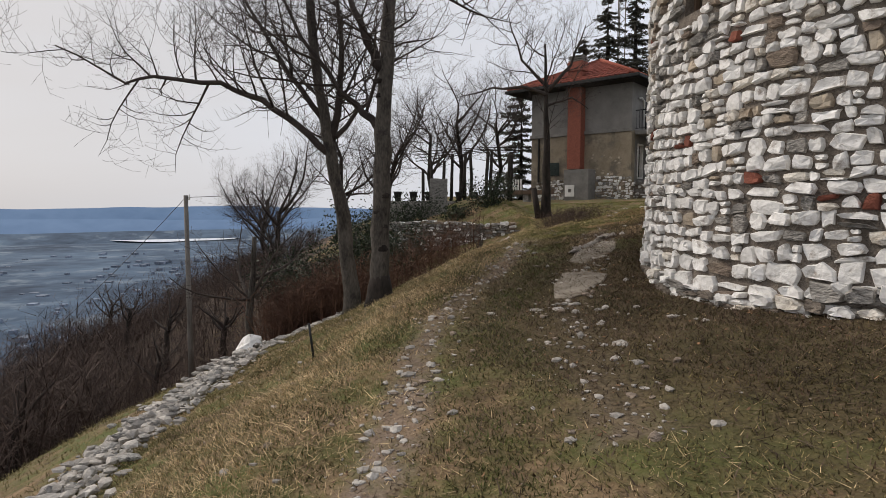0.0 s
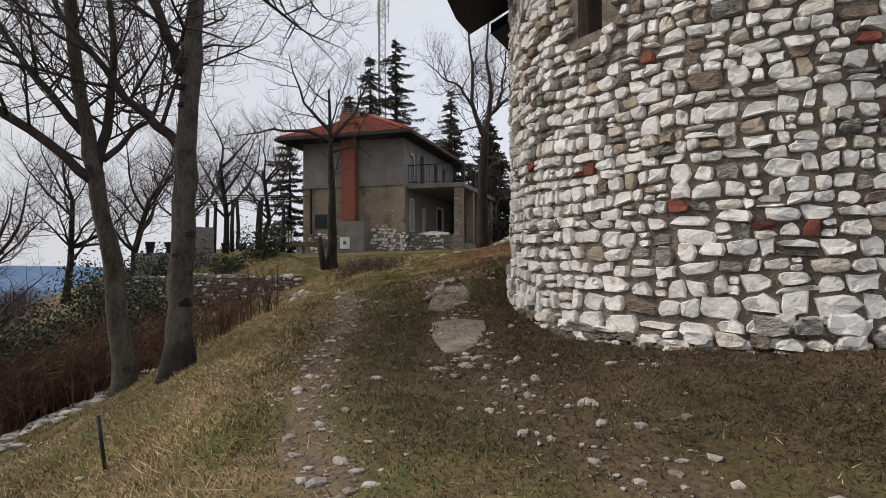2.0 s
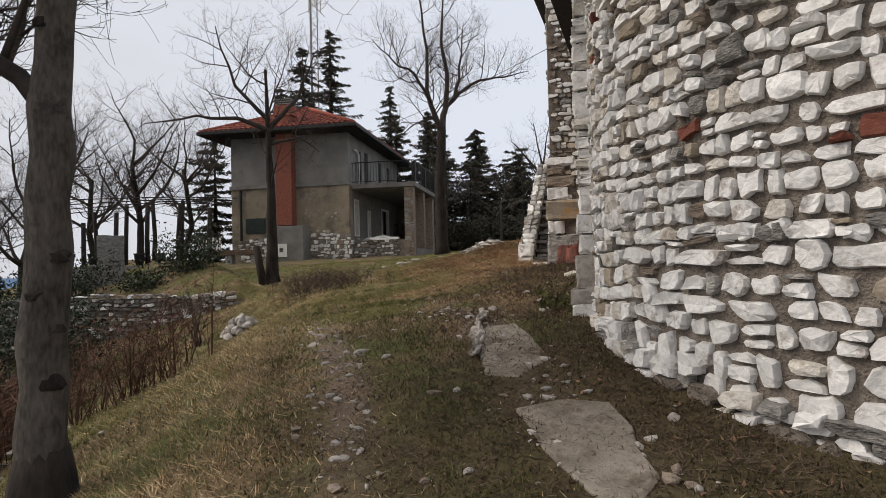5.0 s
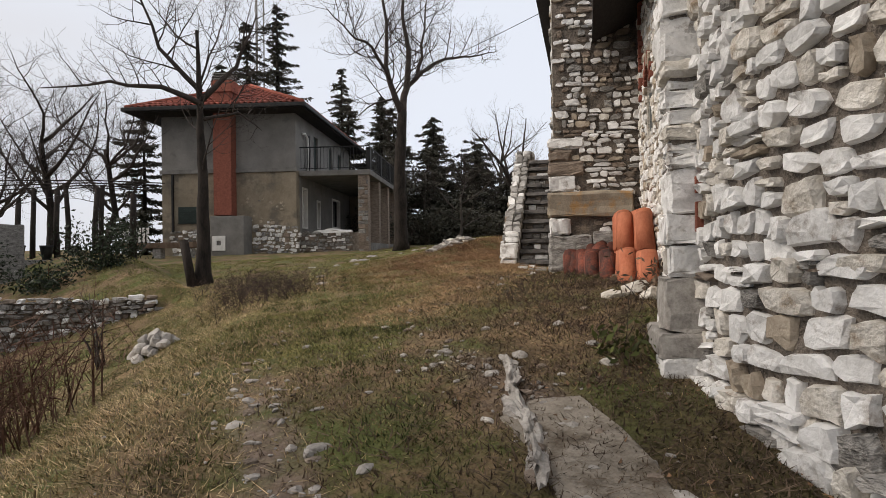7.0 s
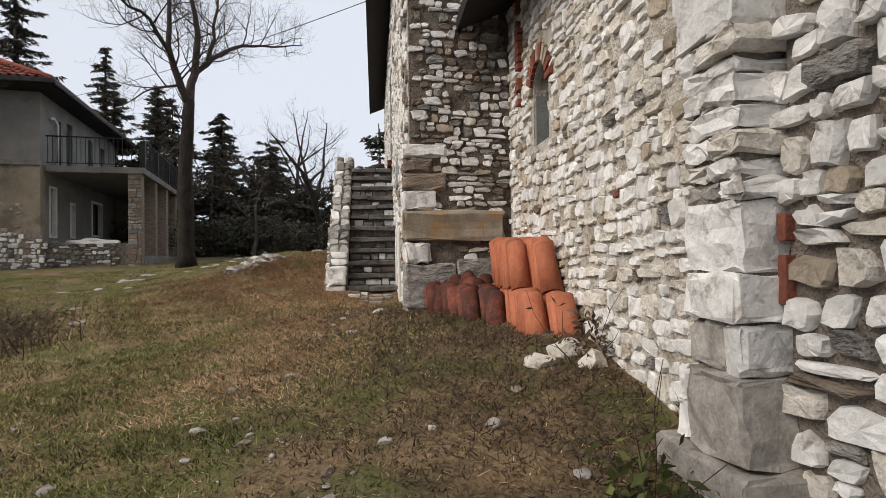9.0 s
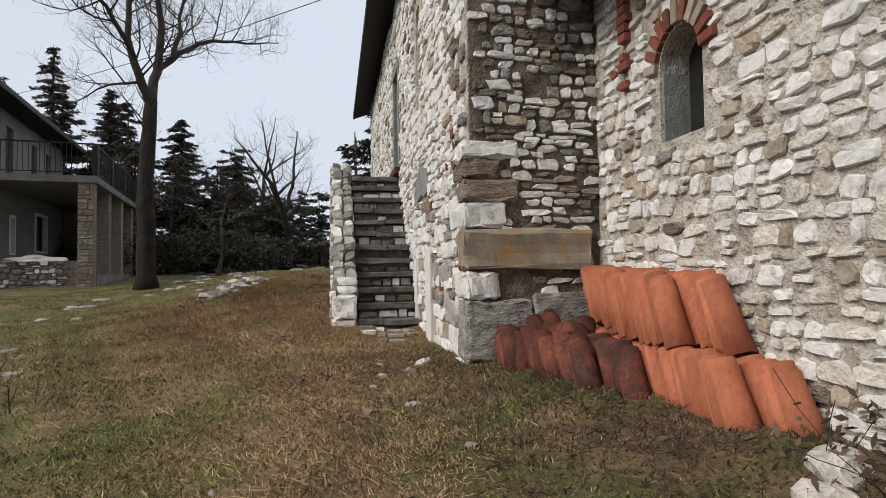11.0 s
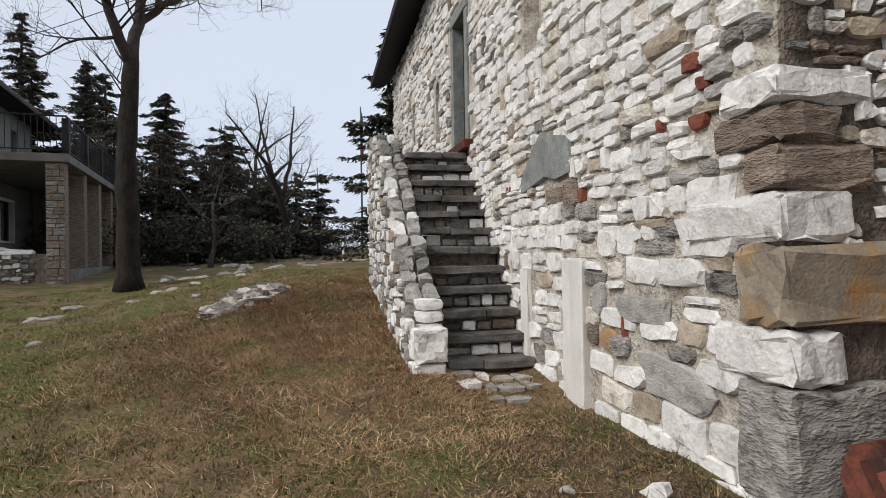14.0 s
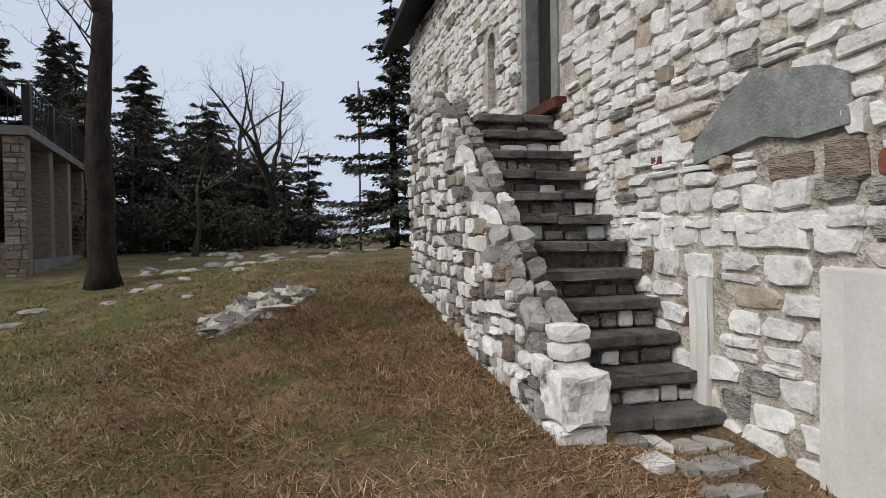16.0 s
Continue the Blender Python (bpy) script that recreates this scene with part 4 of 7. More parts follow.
def leafy_shrub(base, size, seed, label, mat="shrub_leaf", count=2600, leaf=0.05, stems=7, name="shrub", z=None, thick=0.025):
    """Stems and a loose, uneven mass of small leaves."""
    nr, rng = np.random.RandomState(seed), random.Random(seed)
    x, y = base
    bush = thing(name, pose(x, y, (gz(x, y) if z is None else z) - 0.05), label, "shrub")
    st = Mesh()
    tips = []
    for k in range(stems):
        a = rng.uniform(0, 2 * math.pi)
        p = wander(rng, (0.1 * math.cos(a), 0.1 * math.sin(a), 0), (math.cos(a) * size[0], math.sin(a) * size[0], size[1] * rng.uniform(0.6, 1.2)), size[1] * rng.uniform(0.7, 1), 5, 0.15, 0.04)
        tr_ = [thick * q for q in (1, 0.8, 0.64, 0.48, 0.32, 0.2)]
        st.add(*tube_arrays(p, tr_, 5))
        sprout(st, rng, p, tr_, 1, 4, 0.6)
        tips += [tuple(q) for q in p[1:]]
    tagged(under(new("branchwork", mesh_of("branchwork", st.v, st.f, M["twig"], smooth=True)), bush), kind="stuff")
    if count:
        c = np.array(tips)[nr.randint(0, len(tips), count)] + nr.normal(0, 0.16 * size[0] + 0.08, (count, 3))
        c[:, 2] = np.abs(c[:, 2])
        a, b = nr.normal(0, 1, (count, 3)), nr.normal(0, 1, (count, 3))
        a /= np.linalg.norm(a, axis=1)[:, None]
        b -= a * (a * b).sum(1)[:, None]
        b /= np.linalg.norm(b, axis=1)[:, None]
        L = leaf * nr.uniform(0.6, 1.4, (count, 1))
        i = np.arange(count)
        tagged(under(new("foliage", quick("foliage", np.concatenate([c - a * L, c - b * L * 0.4, c + a * L, c + b * L * 0.4]), np.stack([i, i + count, i + 2 * count, i + 3 * count], -1), M[mat])), bush), kind="stuff")
    return bush


def twig_thicket(name, places, mat, label, seed, tall=(1.0, 2.2), stems=9):
    """Dense leafless scrub over many feet, as one mass of thin twigs."""
    nr = np.random.RandomState(seed)
    P = np.repeat(np.asarray(places, dtype=float), stems, axis=0)
    n = len(P)
    base = np.stack([P[:, 0] + nr.normal(0, 0.3, n), P[:, 1] + nr.normal(0, 0.3, n)], -1)
    base = np.column_stack([base, ground(base[:, 0], base[:, 1]) - 0.05])
    h = nr.uniform(*tall, n) * (P[:, 2] if P.shape[1] > 2 else 1)
    lean = nr.normal(0, 0.32, (n, 2))
    vs, fs, o = [], [], 0
    def strip(a, b, w):
        nonlocal o
        d = b - a
        side = np.stack([-d[:, 1], d[:, 0], nr.normal(0, 0.3, len(a))], -1)
        side += nr.normal(0, 0.4, side.shape) * np.linalg.norm(d, axis=1)[:, None] * 0.3
        side /= np.linalg.norm(side, axis=1)[:, None] + 1e-6
        k = len(a)
        vs.append(np.concatenate([a - side * w[:, None], a + side * w[:, None], b]))
        i = np.arange(k) + o
        fs.append(np.stack([i, i + k, i + 2 * k], -1))
        o += 3 * k
    top = base + np.column_stack([lean * h[:, None], h])
    w = 0.006 + 0.006 * h
    strip(base, top, w)
    for g in range(7):
        q = nr.uniform(0.25, 0.9, n)
        a = base + (top - base) * q[:, None]
        ln = h * nr.uniform(0.2, 0.5, n)
        d = nr.normal(0, 1, (n, 3))
        d[:, 2] = np.abs(d[:, 2]) * 0.9 + 0.3
        d /= np.linalg.norm(d, axis=1)[:, None]
        b = a + d * ln[:, None]
        strip(a, b, w * 0.55)
        for g2 in range(2):
            c = a + (b - a) * nr.uniform(0.3, 0.9, n)[:, None]
            e = nr.normal(0, 1, (n, 3))
            e[:, 2] = np.abs(e[:, 2])
            strip(c, c + e * (ln * 0.25)[:, None], w * 0.35)
    return tagged(new(name, quick(name, np.concatenate(vs), np.concatenate(fs), M[mat])), label, "shrubs", kind="stuff")


# the two trees on the bank
pale_tree = bare_tree((-0.98, 9.1), [(0, 0, 0), (0.02, 0, 1.2), (0.05, 0, 2.4), (0.12, 0, 3.6), (0.2, 0, 4.6), (0.5, 0, 6.5)],
          [([(0.06, 0, 2.75), (-0.25, 0.1, 3.0), (-0.6, 0.2, 3.35), (-1.2, 0.3, 4.2), (-1.9, 0.5, 5.6)], 0.07, 0.015),
           ([(0.1, 0, 3.6), (-0.15, -0.1, 4.0), (-0.4, -0.2, 4.7), (-0.6, -0.3, 6.2)], 0.08, 0.02),
           ([(0.22, 0, 4.7), (0.8, 0.3, 5.1), (1.8, 0.6, 5.3), (2.8, 0.6, 5.9)], 0.07, 0.015)],
          11, "tall bare tree with pale banded trunk and blackened foot", (0.155, 0.08), 3, 4.0)
brn = random.Random(4)
foot = tube("blackened_foot", [(0, 0, 0.02), (0.004, 0, 0.2), (0.006, 0, 0.34), (0.01, 0, 0.52)], [0.25, 0.205, 0.186, 0.148], M["dark_bark"], pale_tree, 14, "charred black bark")
for k in range(7):
    z = brn.uniform(0.7, 4.0)
    knot = part("knot", joined(lump_bm(brn.uniform(0.05, 0.1), 0.03, brn.uniform(0.03, 0.07), 300 + k, 2, 0.6)), M["dark_bark"], pale_tree, "dark bark scar")
    knot.matrix_basis = pose(0.02 * z + brn.uniform(-0.08, 0.08), -0.125 + 0.015 * z, z)
bare_tree((-1.65, 10.9), [(0, 0, 0), (-0.1, 0, 1.0), (-0.2, 0, 1.9), (-0.42, 0, 3.1), (-0.6, 0, 4.2), (-0.8, 0, 6.4)],
          [([(-0.42, 0, 3.0), (-0.95, 0, 3.5), (-1.6, -0.1, 3.95), (-2.3, -0.2, 4.2), (-3.2, -0.3, 4.3), (-3.9, -0.4, 4.25), (-5.0, -0.5, 4.8)], 0.075, 0.012),
           ([(-0.4, 0, 3.1), (-0.25, 0.1, 4.0), (-0.2, 0.2, 5.0), (-0.35, 0.2, 6.4)], 0.08, 0.03),
           ([(-0.5, 0, 3.6), (-1.2, 0.3, 4.5), (-1.9, 0.5, 5.6), (-2.6, 0.6, 6.6)], 0.06, 0.015),
           ([(-0.3, 0, 3.3), (0.3, 0.3, 4.0), (0.5, 0.5, 5.2)], 0.05, 0.015)],
          12, "bare tree with a slanting trunk and wide sweeping limbs", (0.155, 0.07), 3, 4.0)
# thin tree on the slope, the tree before the house, the tall tree beside it
bare_tree((-4.0, 12.1), [(0, 0, 0), (0.0, 0, 0.9), (0.08, 0, 1.7), (0.15, 0, 2.6)], [], 13, "slender bare tree on the slope", (0.09, 0.045), 3, 3.6, 0.9, auto=7, auto_len=1.9)
bare_tree((3.8, 22.0), [(0, 0, 0), (0.02, 0, 1.6), (0.0, 0, 3.2), (-0.05, 0, 4.6), (-0.1, 0, 6.4)],
          [([(0, 0, 4.6), (-0.9, 0, 4.9), (-2.0, 0, 4.8), (-3.3, 0, 4.5)], 0.08, 0.012), ([(0, 0, 4.7), (0.8, -0.2, 5.6), (1.3, -0.3, 7.0)], 0.08, 0.015),
           ([(0, 0, 4.9), (-0.9, 0.3, 5.9), (-1.4, 0.4, 7.6)], 0.07, 0.015), ([(0, 0, 4.2), (0.9, 0, 4.5), (1.5, 0, 4.1)], 0.05, 0.01)],
          14, "bare orchard tree in front of the house", (0.19, 0.035), 3, 3.0, 2.0, "dark_bark", auto=4, auto_len=2.6)
bare_tree((11.0, 24.4), [(0, 0, 0), (-0.05, 0, 1.8), (-0.02, 0, 3.4), (0.12, 0, 5.0)],
          [([(0.1, 0, 4.9), (-0.25, 0, 5.6), (-0.5, 0, 6.5), (-0.45, 0.1, 8.0), (-0.7, 0.2, 10.4)], 0.13, 0.03), ([(0.12, 0, 4.9), (0.35, 0.1, 5.9), (0.5, 0.2, 7.2), (0.35, 0.3, 8.6), (0.5, 0.3, 10.6)], 0.14, 0.03),
           ([(0.3, 0.1, 5.8), (0.9, 0, 6.5), (1.8, -0.2, 7.1), (2.9, -0.4, 7.3), (4.1, -0.5, 7.7)], 0.09, 0.012), ([(0.75, 0, 6.3), (1.2, 0.3, 7.6), (1.5, 0.4, 9.6)], 0.08, 0.015),
           ([(-0.35, 0, 6.0), (-1.2, -0.2, 7.0), (-2.0, -0.3, 7.2), (-2.9, -0.3, 7.9)], 0.07, 0.012), ([(-0.2, 0, 5.4), (-0.9, 0.2, 5.2), (-1.6, 0.3, 4.6)], 0.04, 0.01)],
          15, "tall dark-trunked bare tree beside the house", (0.25, 0.16), 3, 3.4, 2.3, "dark_bark")

# ---- things by the church ----


def tile_mesh(mat):
    """A half-round clay tile, standing on its narrow end, its back towards -x."""
    v, f, n = [], [], 9
    for z, r in ((0, 0.098), (0.45, 0.08)):
        for rr in (r, r - 0.014):
            for k in range(n):
                a = math.radians(95 + 170 * k / (n - 1))
                v.append((rr * math.cos(a), rr * math.sin(a), z))
    o0, i0, o1, i1 = 0, n, 2 * n, 3 * n
    for k in range(n - 1):
        f += [(o0 + k, o0 + k + 1, o1 + k + 1, o1 + k)[::-1], (i0 + k, i0 + k + 1, i1 + k + 1, i1 + k), (o1 + k, o1 + k + 1, i1 + k + 1, i1 + k)[::-1], (o0 + k, o0 + k + 1, i0 + k + 1, i0 + k)]
    for k in (0, n - 1):
        f.append((o0 + k, o1 + k, i1 + k, i0 + k))
    me = mesh_of("tile", v, f, mat, smooth=False)
    me.polygons.foreach_set("use_smooth", [i % 4 < 2 for i in range(len(me.polygons))])
    return me


trng = random.Random(21)
new_tile, old_tile = tile_mesh(M["new_tile"]), tile_mesh(M["old_tile"])


def tile_row(stack, mesh, d, s_near, s_far, z, lean=13, step=0.034, mess=2.0):
    s = s_far
    while s > s_near:
        ob = new("tile", mesh)
        ob.parent = stack
        ob.matrix_basis = Matrix.Translation((s + trng.uniform(-0.01, 0.01), d + trng.uniform(-0.018, 0.018), z(s) + trng.uniform(-0.02, 0.03))) @ pose(0, 0, 0, trng.uniform(-mess, mess), lean + trng.uniform(-mess, mess), trng.uniform(-1.5, 1.5) * mess)
        s -= step


fresh = thing("tile_stack", CHM, "stack of new orange clay roof tiles leaning by the wall", "roof tiles", "stacked roof tiles")
worn = thing("tile_stack", CHM, "stack of old blackened clay roof tiles on the grass", "roof tiles", "stacked roof tiles")
tile_row(fresh, new_tile, 3.075, 1.98, 4.2, lambda s: 1.4, 27)
tile_row(fresh, new_tile, 3.26, 2.2, 4.15, lambda s: 1.42, 27)
tile_row(fresh, new_tile, 3.07, 2.5, 4.25, lambda s: 1.84 + 0.03 * (s - 2.5), 27)
tile_row(fresh, new_tile, 3.25, 2.8, 3.6, lambda s: 1.84 + 0.03 * (s - 2.5), 27)
for d, s in ((3.43, 2.9), (3.57, 3.2), (3.71, 3.55), (3.85, 3.9)):
    tile_row(worn, old_tile, d, s, 4.4, lambda s: 1.42, 30, 0.045, 4)
tile_row(worn, old_tile, 3.48, 3.45, 4.35, lambda s: 1.6, 55, 0.09, 14)
tile_row(worn, old_tile, 3.62, 3.9, 4.4, lambda s: 1.62, 60, 0.1, 16)

# flat patch stone, plaster strips and big quoins on the nave
patch = thing("patch_stone", CHM, "smooth grey triangular stone patch set in the wall", "stone")
bm = bmesh.new()
tri_pts = [(7.68, 3.2), (7.66, 3.35), (7.38, 3.56), (7.16, 3.68), (7.02, 3.63), (6.72, 3.57), (6.58, 3.5), (6.57, 3.26), (6.85, 3.24), (7.1, 3.29), (7.35, 3.25)]
fv = [bm.verts.new((s, NAVE_D + 0.045, z)) for s, z in tri_pts]
bv = [bm.verts.new((s, NAVE_D - 0.05, z)) for s, z in tri_pts]
bm.faces.new(fv)
for i in range(len(fv)):
    bm.faces.new((fv[i], bv[i], bv[(i + 1) % len(fv)], fv[(i + 1) % len(fv)]))
bmesh.ops.recalc_face_normals(bm, faces=bm.faces[:])
part("slab", bm, M["cement"], patch)
for a, b, z0, z1, rot in ((7.55, 7.72, 1.62, 2.5, 1), (6.36, 6.72, 1.4, 2.6, 2)):
    strip = thing("plaster_strip", CHM, "smooth white plaster strip on the church wall", "plaster patch", "plaster strips")
    part("plaster", box_bm(a, b, NAVE_D - 0.02, NAVE_D + 0.055, z0, z1, 0.02, 0.008, rot), M["plaster_patch"], strip)
quoins = thing("corner_quoins", CHM, "large squared corner stones of the nave", "corner stones", kind="structure")
zq = 1.3
for k, (hh, ws, wd, mt) in enumerate(((0.26, 0.55, 0.34, "white_stone"), (0.52, 0.22, 0.5, "grey_stone"), (0.24, 0.4, 0.22, "white_stone"), (0.36, 0.2, 1.06, "tan_block"), (0.22, 0.6, 0.3, "white_stone"), (0.2, 0.16, 0.42, "brown_stone"), (0.17, 0.35, 0.26, "brown_stone"), (0.16, 0.3, 0.42, "white_stone"))):
    out = 0.1 if k < 4 else 0.06
    part("quoin", box_bm(NAVE_S - out, NAVE_S + ws, NAVE_D - wd, NAVE_D + 0.06 + 0.015 * (k % 2), zq, zq + hh - 0.015, 0.035, 0.016, 30 + k), M[mt], quoins)
    zq += hh
part("corner_boulder", box_bm(NAVE_S - 0.11, NAVE_S - 0.02, NAVE_D - 1.03, NAVE_D - 0.53, 1.85, 2.12, 0.03, 0.01, 77), M["grey_stone"], quoins)
# pilaster strip where apse meets chancel
pilaster = thing("pilaster", CHM, "projecting pilaster strip of squared stones", "pilaster", kind="structure")
part("mortar_core", box_bm(-0.14, 0.17, CHANCEL_D - 0.2, CHANCEL_D + 0.22, 1.0, 4.85, 0.01), M["mortar"], pilaster)
# red brick work round the chancel window
arch_bricks = thing("brick_arch", CHM, "old red brick arch round the chancel window", "bricks", kind="structure")
for k in range(11):
    a = math.pi * (k + 0.5) / 11
    m = Matrix.Translation((3.2 + 0.33 * math.cos(a), CHANCEL_D, 3.7 + 0.33 * math.sin(a))) @ Matrix.Rotation(-(a - math.pi / 2), 4, "Y")
    ob = part("brick", box_bm(-0.032, 0.032, -0.05, 0.04, -0.07, 0.08, 0.006), M[trng.choice(("brick", "brick", "tan_stone"))], arch_bricks)
    ob.matrix_basis = m
pilaster_brick = thing("brick_strip", CHM, "ragged strip of red brick in the chancel wall", "bricks", kind="structure")
for k in range(18):
    w = trng.choice((0.05, 0.08, 0.11))
    if trng.random() < 0.15:
        continue
    part("brick", box_bm(3.92 - w, 3.92 + w * 0.4, CHANCEL_D - 0.05, CHANCEL_D + 0.06, 3.72 + k * 0.075, 3.785 + k * 0.075, 0.006), M["brick"], pilaster_brick)

# ground slab, scars of rock, loose stones


def rock(x, y, size, seed, label, name="rock", mat="white_stone", turn=0.0, cuts=2, rough=0.35, sink=0.25):
    bm = lump_bm(*size, seed, cuts, rough)
    me = bpy.data.meshes.new(name)
    bm.to_mesh(me)
    bm.free()
    me.materials.append(M[mat])
    ob = new(name, me)
    ob.matrix_basis = pose(x, y, gz(x, y) - sink * size[2] + 0.1 * size[2], 0, 0, turn)
    return tagged(ob, label, "rock")


def ground_sheet(name, outline, label, mat, up=0.02):
    """A thin worn slab that follows the land."""
    ob = thing(name, None, label, "slab")
    bm = bmesh.new()
    cx, cy = sum(p[0] for p in outline) / len(outline), sum(p[1] for p in outline) / len(outline)
    rings_ = []
    for f, dz in ((1.02, -0.06), (1.0, up - 0.012), (0.95, up), (0.6, up + 0.004), (0.25, up)):
        rings_.append([bm.verts.new((cx + (x - cx) * f, cy + (y - cy) * f, gz(cx + (x - cx) * f, cy + (y - cy) * f) + dz)) for x, y in outline])
    n = len(outline)
    for a, b in zip(rings_, rings_[1:]):
        for k in range(n):
            bm.faces.new((a[k], a[(k + 1) % n], b[(k + 1) % n], b[k]))
    bm.faces.new(rings_[-1])
    bmesh.ops.recalc_face_normals(bm, faces=bm.faces[:])
    part("slab", bm, M[mat], ob)


ground_sheet("concrete_slab", [(1.5, 7.4), (1.3, 6.9), (1.25, 6.6), (1.22, 6.45), (1.35, 6.3), (1.52, 6.35), (1.66, 6.6), (1.85, 6.8), (1.98, 7.1), (1.8, 7.3)], "broken flat concrete slab in the grass", "slab")
ground_sheet("concrete_slab", [(2.15, 8.95), (2.0, 8.6), (1.85, 8.3), (1.7, 8.0), (1.85, 7.8), (2.1, 7.85), (2.3, 8.1), (2.45, 8.4), (2.55, 8.75), (2.4, 8.95)], "worn bare concrete patch beside a rock rib", "slab", 0.012)
for k in range(8):
    rock(1.98 + k * 0.105 + trng.uniform(-0.03, 0.03), 8.5 + k * 0.145, (0.03 + trng.uniform(0, 0.03), 0.2 + trng.uniform(0, 0.08), 0.035 + trng.uniform(0, 0.035)), 40 + k, "jagged rib of pale layered limestone in the track", "rock_rib", "pebble", -36 + trng.uniform(-9, 9), 3, 0.8, 0.35)
for k, (x, y, a, b, c) in enumerate(((1.4, 4.6, 0.1, 0.07, 0.05), (1.28, 4.3, 0.08, 0.05, 0.04), (-0.3, 3.75, 0.09, 0.06, 0.04), (-0.1, 4.9, 0.1, 0.06, 0.04), (0.95, 5.9, 0.12, 0.07, 0.03), (1.15, 5.85, 0.09, 0.06, 0.05), (1.3, 5.75, 0.07, 0.05, 0.05), (0.05, 6.6, 0.11, 0.07, 0.04), (0.5, 6.15, 0.1, 0.06, 0.03), (1.35, 9.4, 0.1, 0.07, 0.05), (1.4, 9.0, 0.08, 0.05, 0.04),
                                       (2.2, 11.6, 0.08, 0.06, 0.04), (2.9, 9.6, 0.1, 0.08, 0.06), (3.1, 9.0, 0.09, 0.06, 0.06), (2.7, 10.2, 0.08, 0.05, 0.04), (5.5, 12.95, 0.07, 0.05, 0.04), (5.75, 13.05, 0.09, 0.06, 0.05), (5.95, 12.9, 0.08, 0.06, 0.05), (5.1, 12.3, 0.09, 0.06, 0.04), (6.2, 13.4, 0.07, 0.06, 0.04),
                                       (2.0, 5.1, 0.09, 0.06, 0.03), (2.15, 4.8, 0.07, 0.05, 0.03), (1.85, 5.6, 0.08, 0.05, 0.03), (3.3, 9.3, 0.07, 0.06, 0.04), (2.4, 9.9, 0.06, 0.05, 0.04), (3.6, 9.9, 0.09, 0.07, 0.05))):
    rock(x, y, (a * 0.7, b * 0.7, c * 0.65), 60 + k, "small pale limestone lying in the grass", "loose_stone", "pebble", 37 * k)
rock(*ch(1.74, 3.22), (0.17, 0.12, 0.09), 101, "whitish boulder at the foot of the tile stack", mat="cream_stone", rough=0.5)
rock(*ch(1.5, 3.12), (0.12, 0.1, 0.09), 102, "whitish boulder at the foot of the tile stack", mat="cream_stone", rough=0.5)
rock(*ch(1.6, 3.42), (0.14, 0.11, 0.07), 103, "whitish boulder at the foot of the tile stack", mat="cream_stone", rough=0.5)
rock(*ch(4.9, 4.45), (0.09, 0.07, 0.06), 104, "block of white stone beside the wall foot", rough=0.7)
rock(-3.7, 11.2, (0.34, 0.28, 0.36), 105, "white boulder on the edge of a stony bank", "boulder", rough=0.5)
for k in range(16):
    a = k * 2.4
    r = 0.06 + 0.25 * math.sqrt(k / 16)
    rock(1.82 + r * math.cos(a), 16.9 + r * math.sin(a), (0.13, 0.09, 0.07 + 0.02 * (16 - k) / 4), 120 + k, "pale stone in a small heap on the slope", "heap_stone", "pebble", 40 * k, 2, 0.4, -0.6 * (16 - k) / 8)
# rock outcrop near the stairs: thin tilted ledges, cracked into many pieces
for k in range(64):
    q = (k + 0.5) / 64
    x, y = 9.1 + 0.66 * math.cos(k * 2.4) * math.sqrt(q), 18.8 + 0.4 * math.sin(k * 2.4) * math.sqrt(q)
    rock(x, y, (0.17 * trng.uniform(0.4, 1.1), 0.085 * trng.uniform(0.6, 1.3), 0.05 + 0.07 * (1 - q)), 160 + k, "craggy grey limestone outcrop in the lawn", "outcrop_rock", trng.choice(("grey_stone", "pebble", "pebble", "cream_stone")), trng.uniform(-50, 10), 2, 1.5)
for k in range(16):
    rock(8.5 + k * 0.55 + trng.uniform(-0.3, 0.3), 23.5 - k * 0.12 + trng.uniform(-0.5, 0.5), (0.32 * trng.uniform(0.4, 1), 0.12, 0.05), 200 + k, "flat pale stone showing in the lawn", "lawn_stone", "pebble", 10 * k, 2, 0.5)
for k in range(18):
    rock(13 + trng.uniform(0, 9), 26.5 + trng.uniform(-2.5, 4.5), (0.45 * trng.uniform(0.4, 1), 0.25, 0.13), 230 + k, "grey limestone rock in the far lawn", "lawn_stone", "pebble", 15 * k, 2, 0.5)
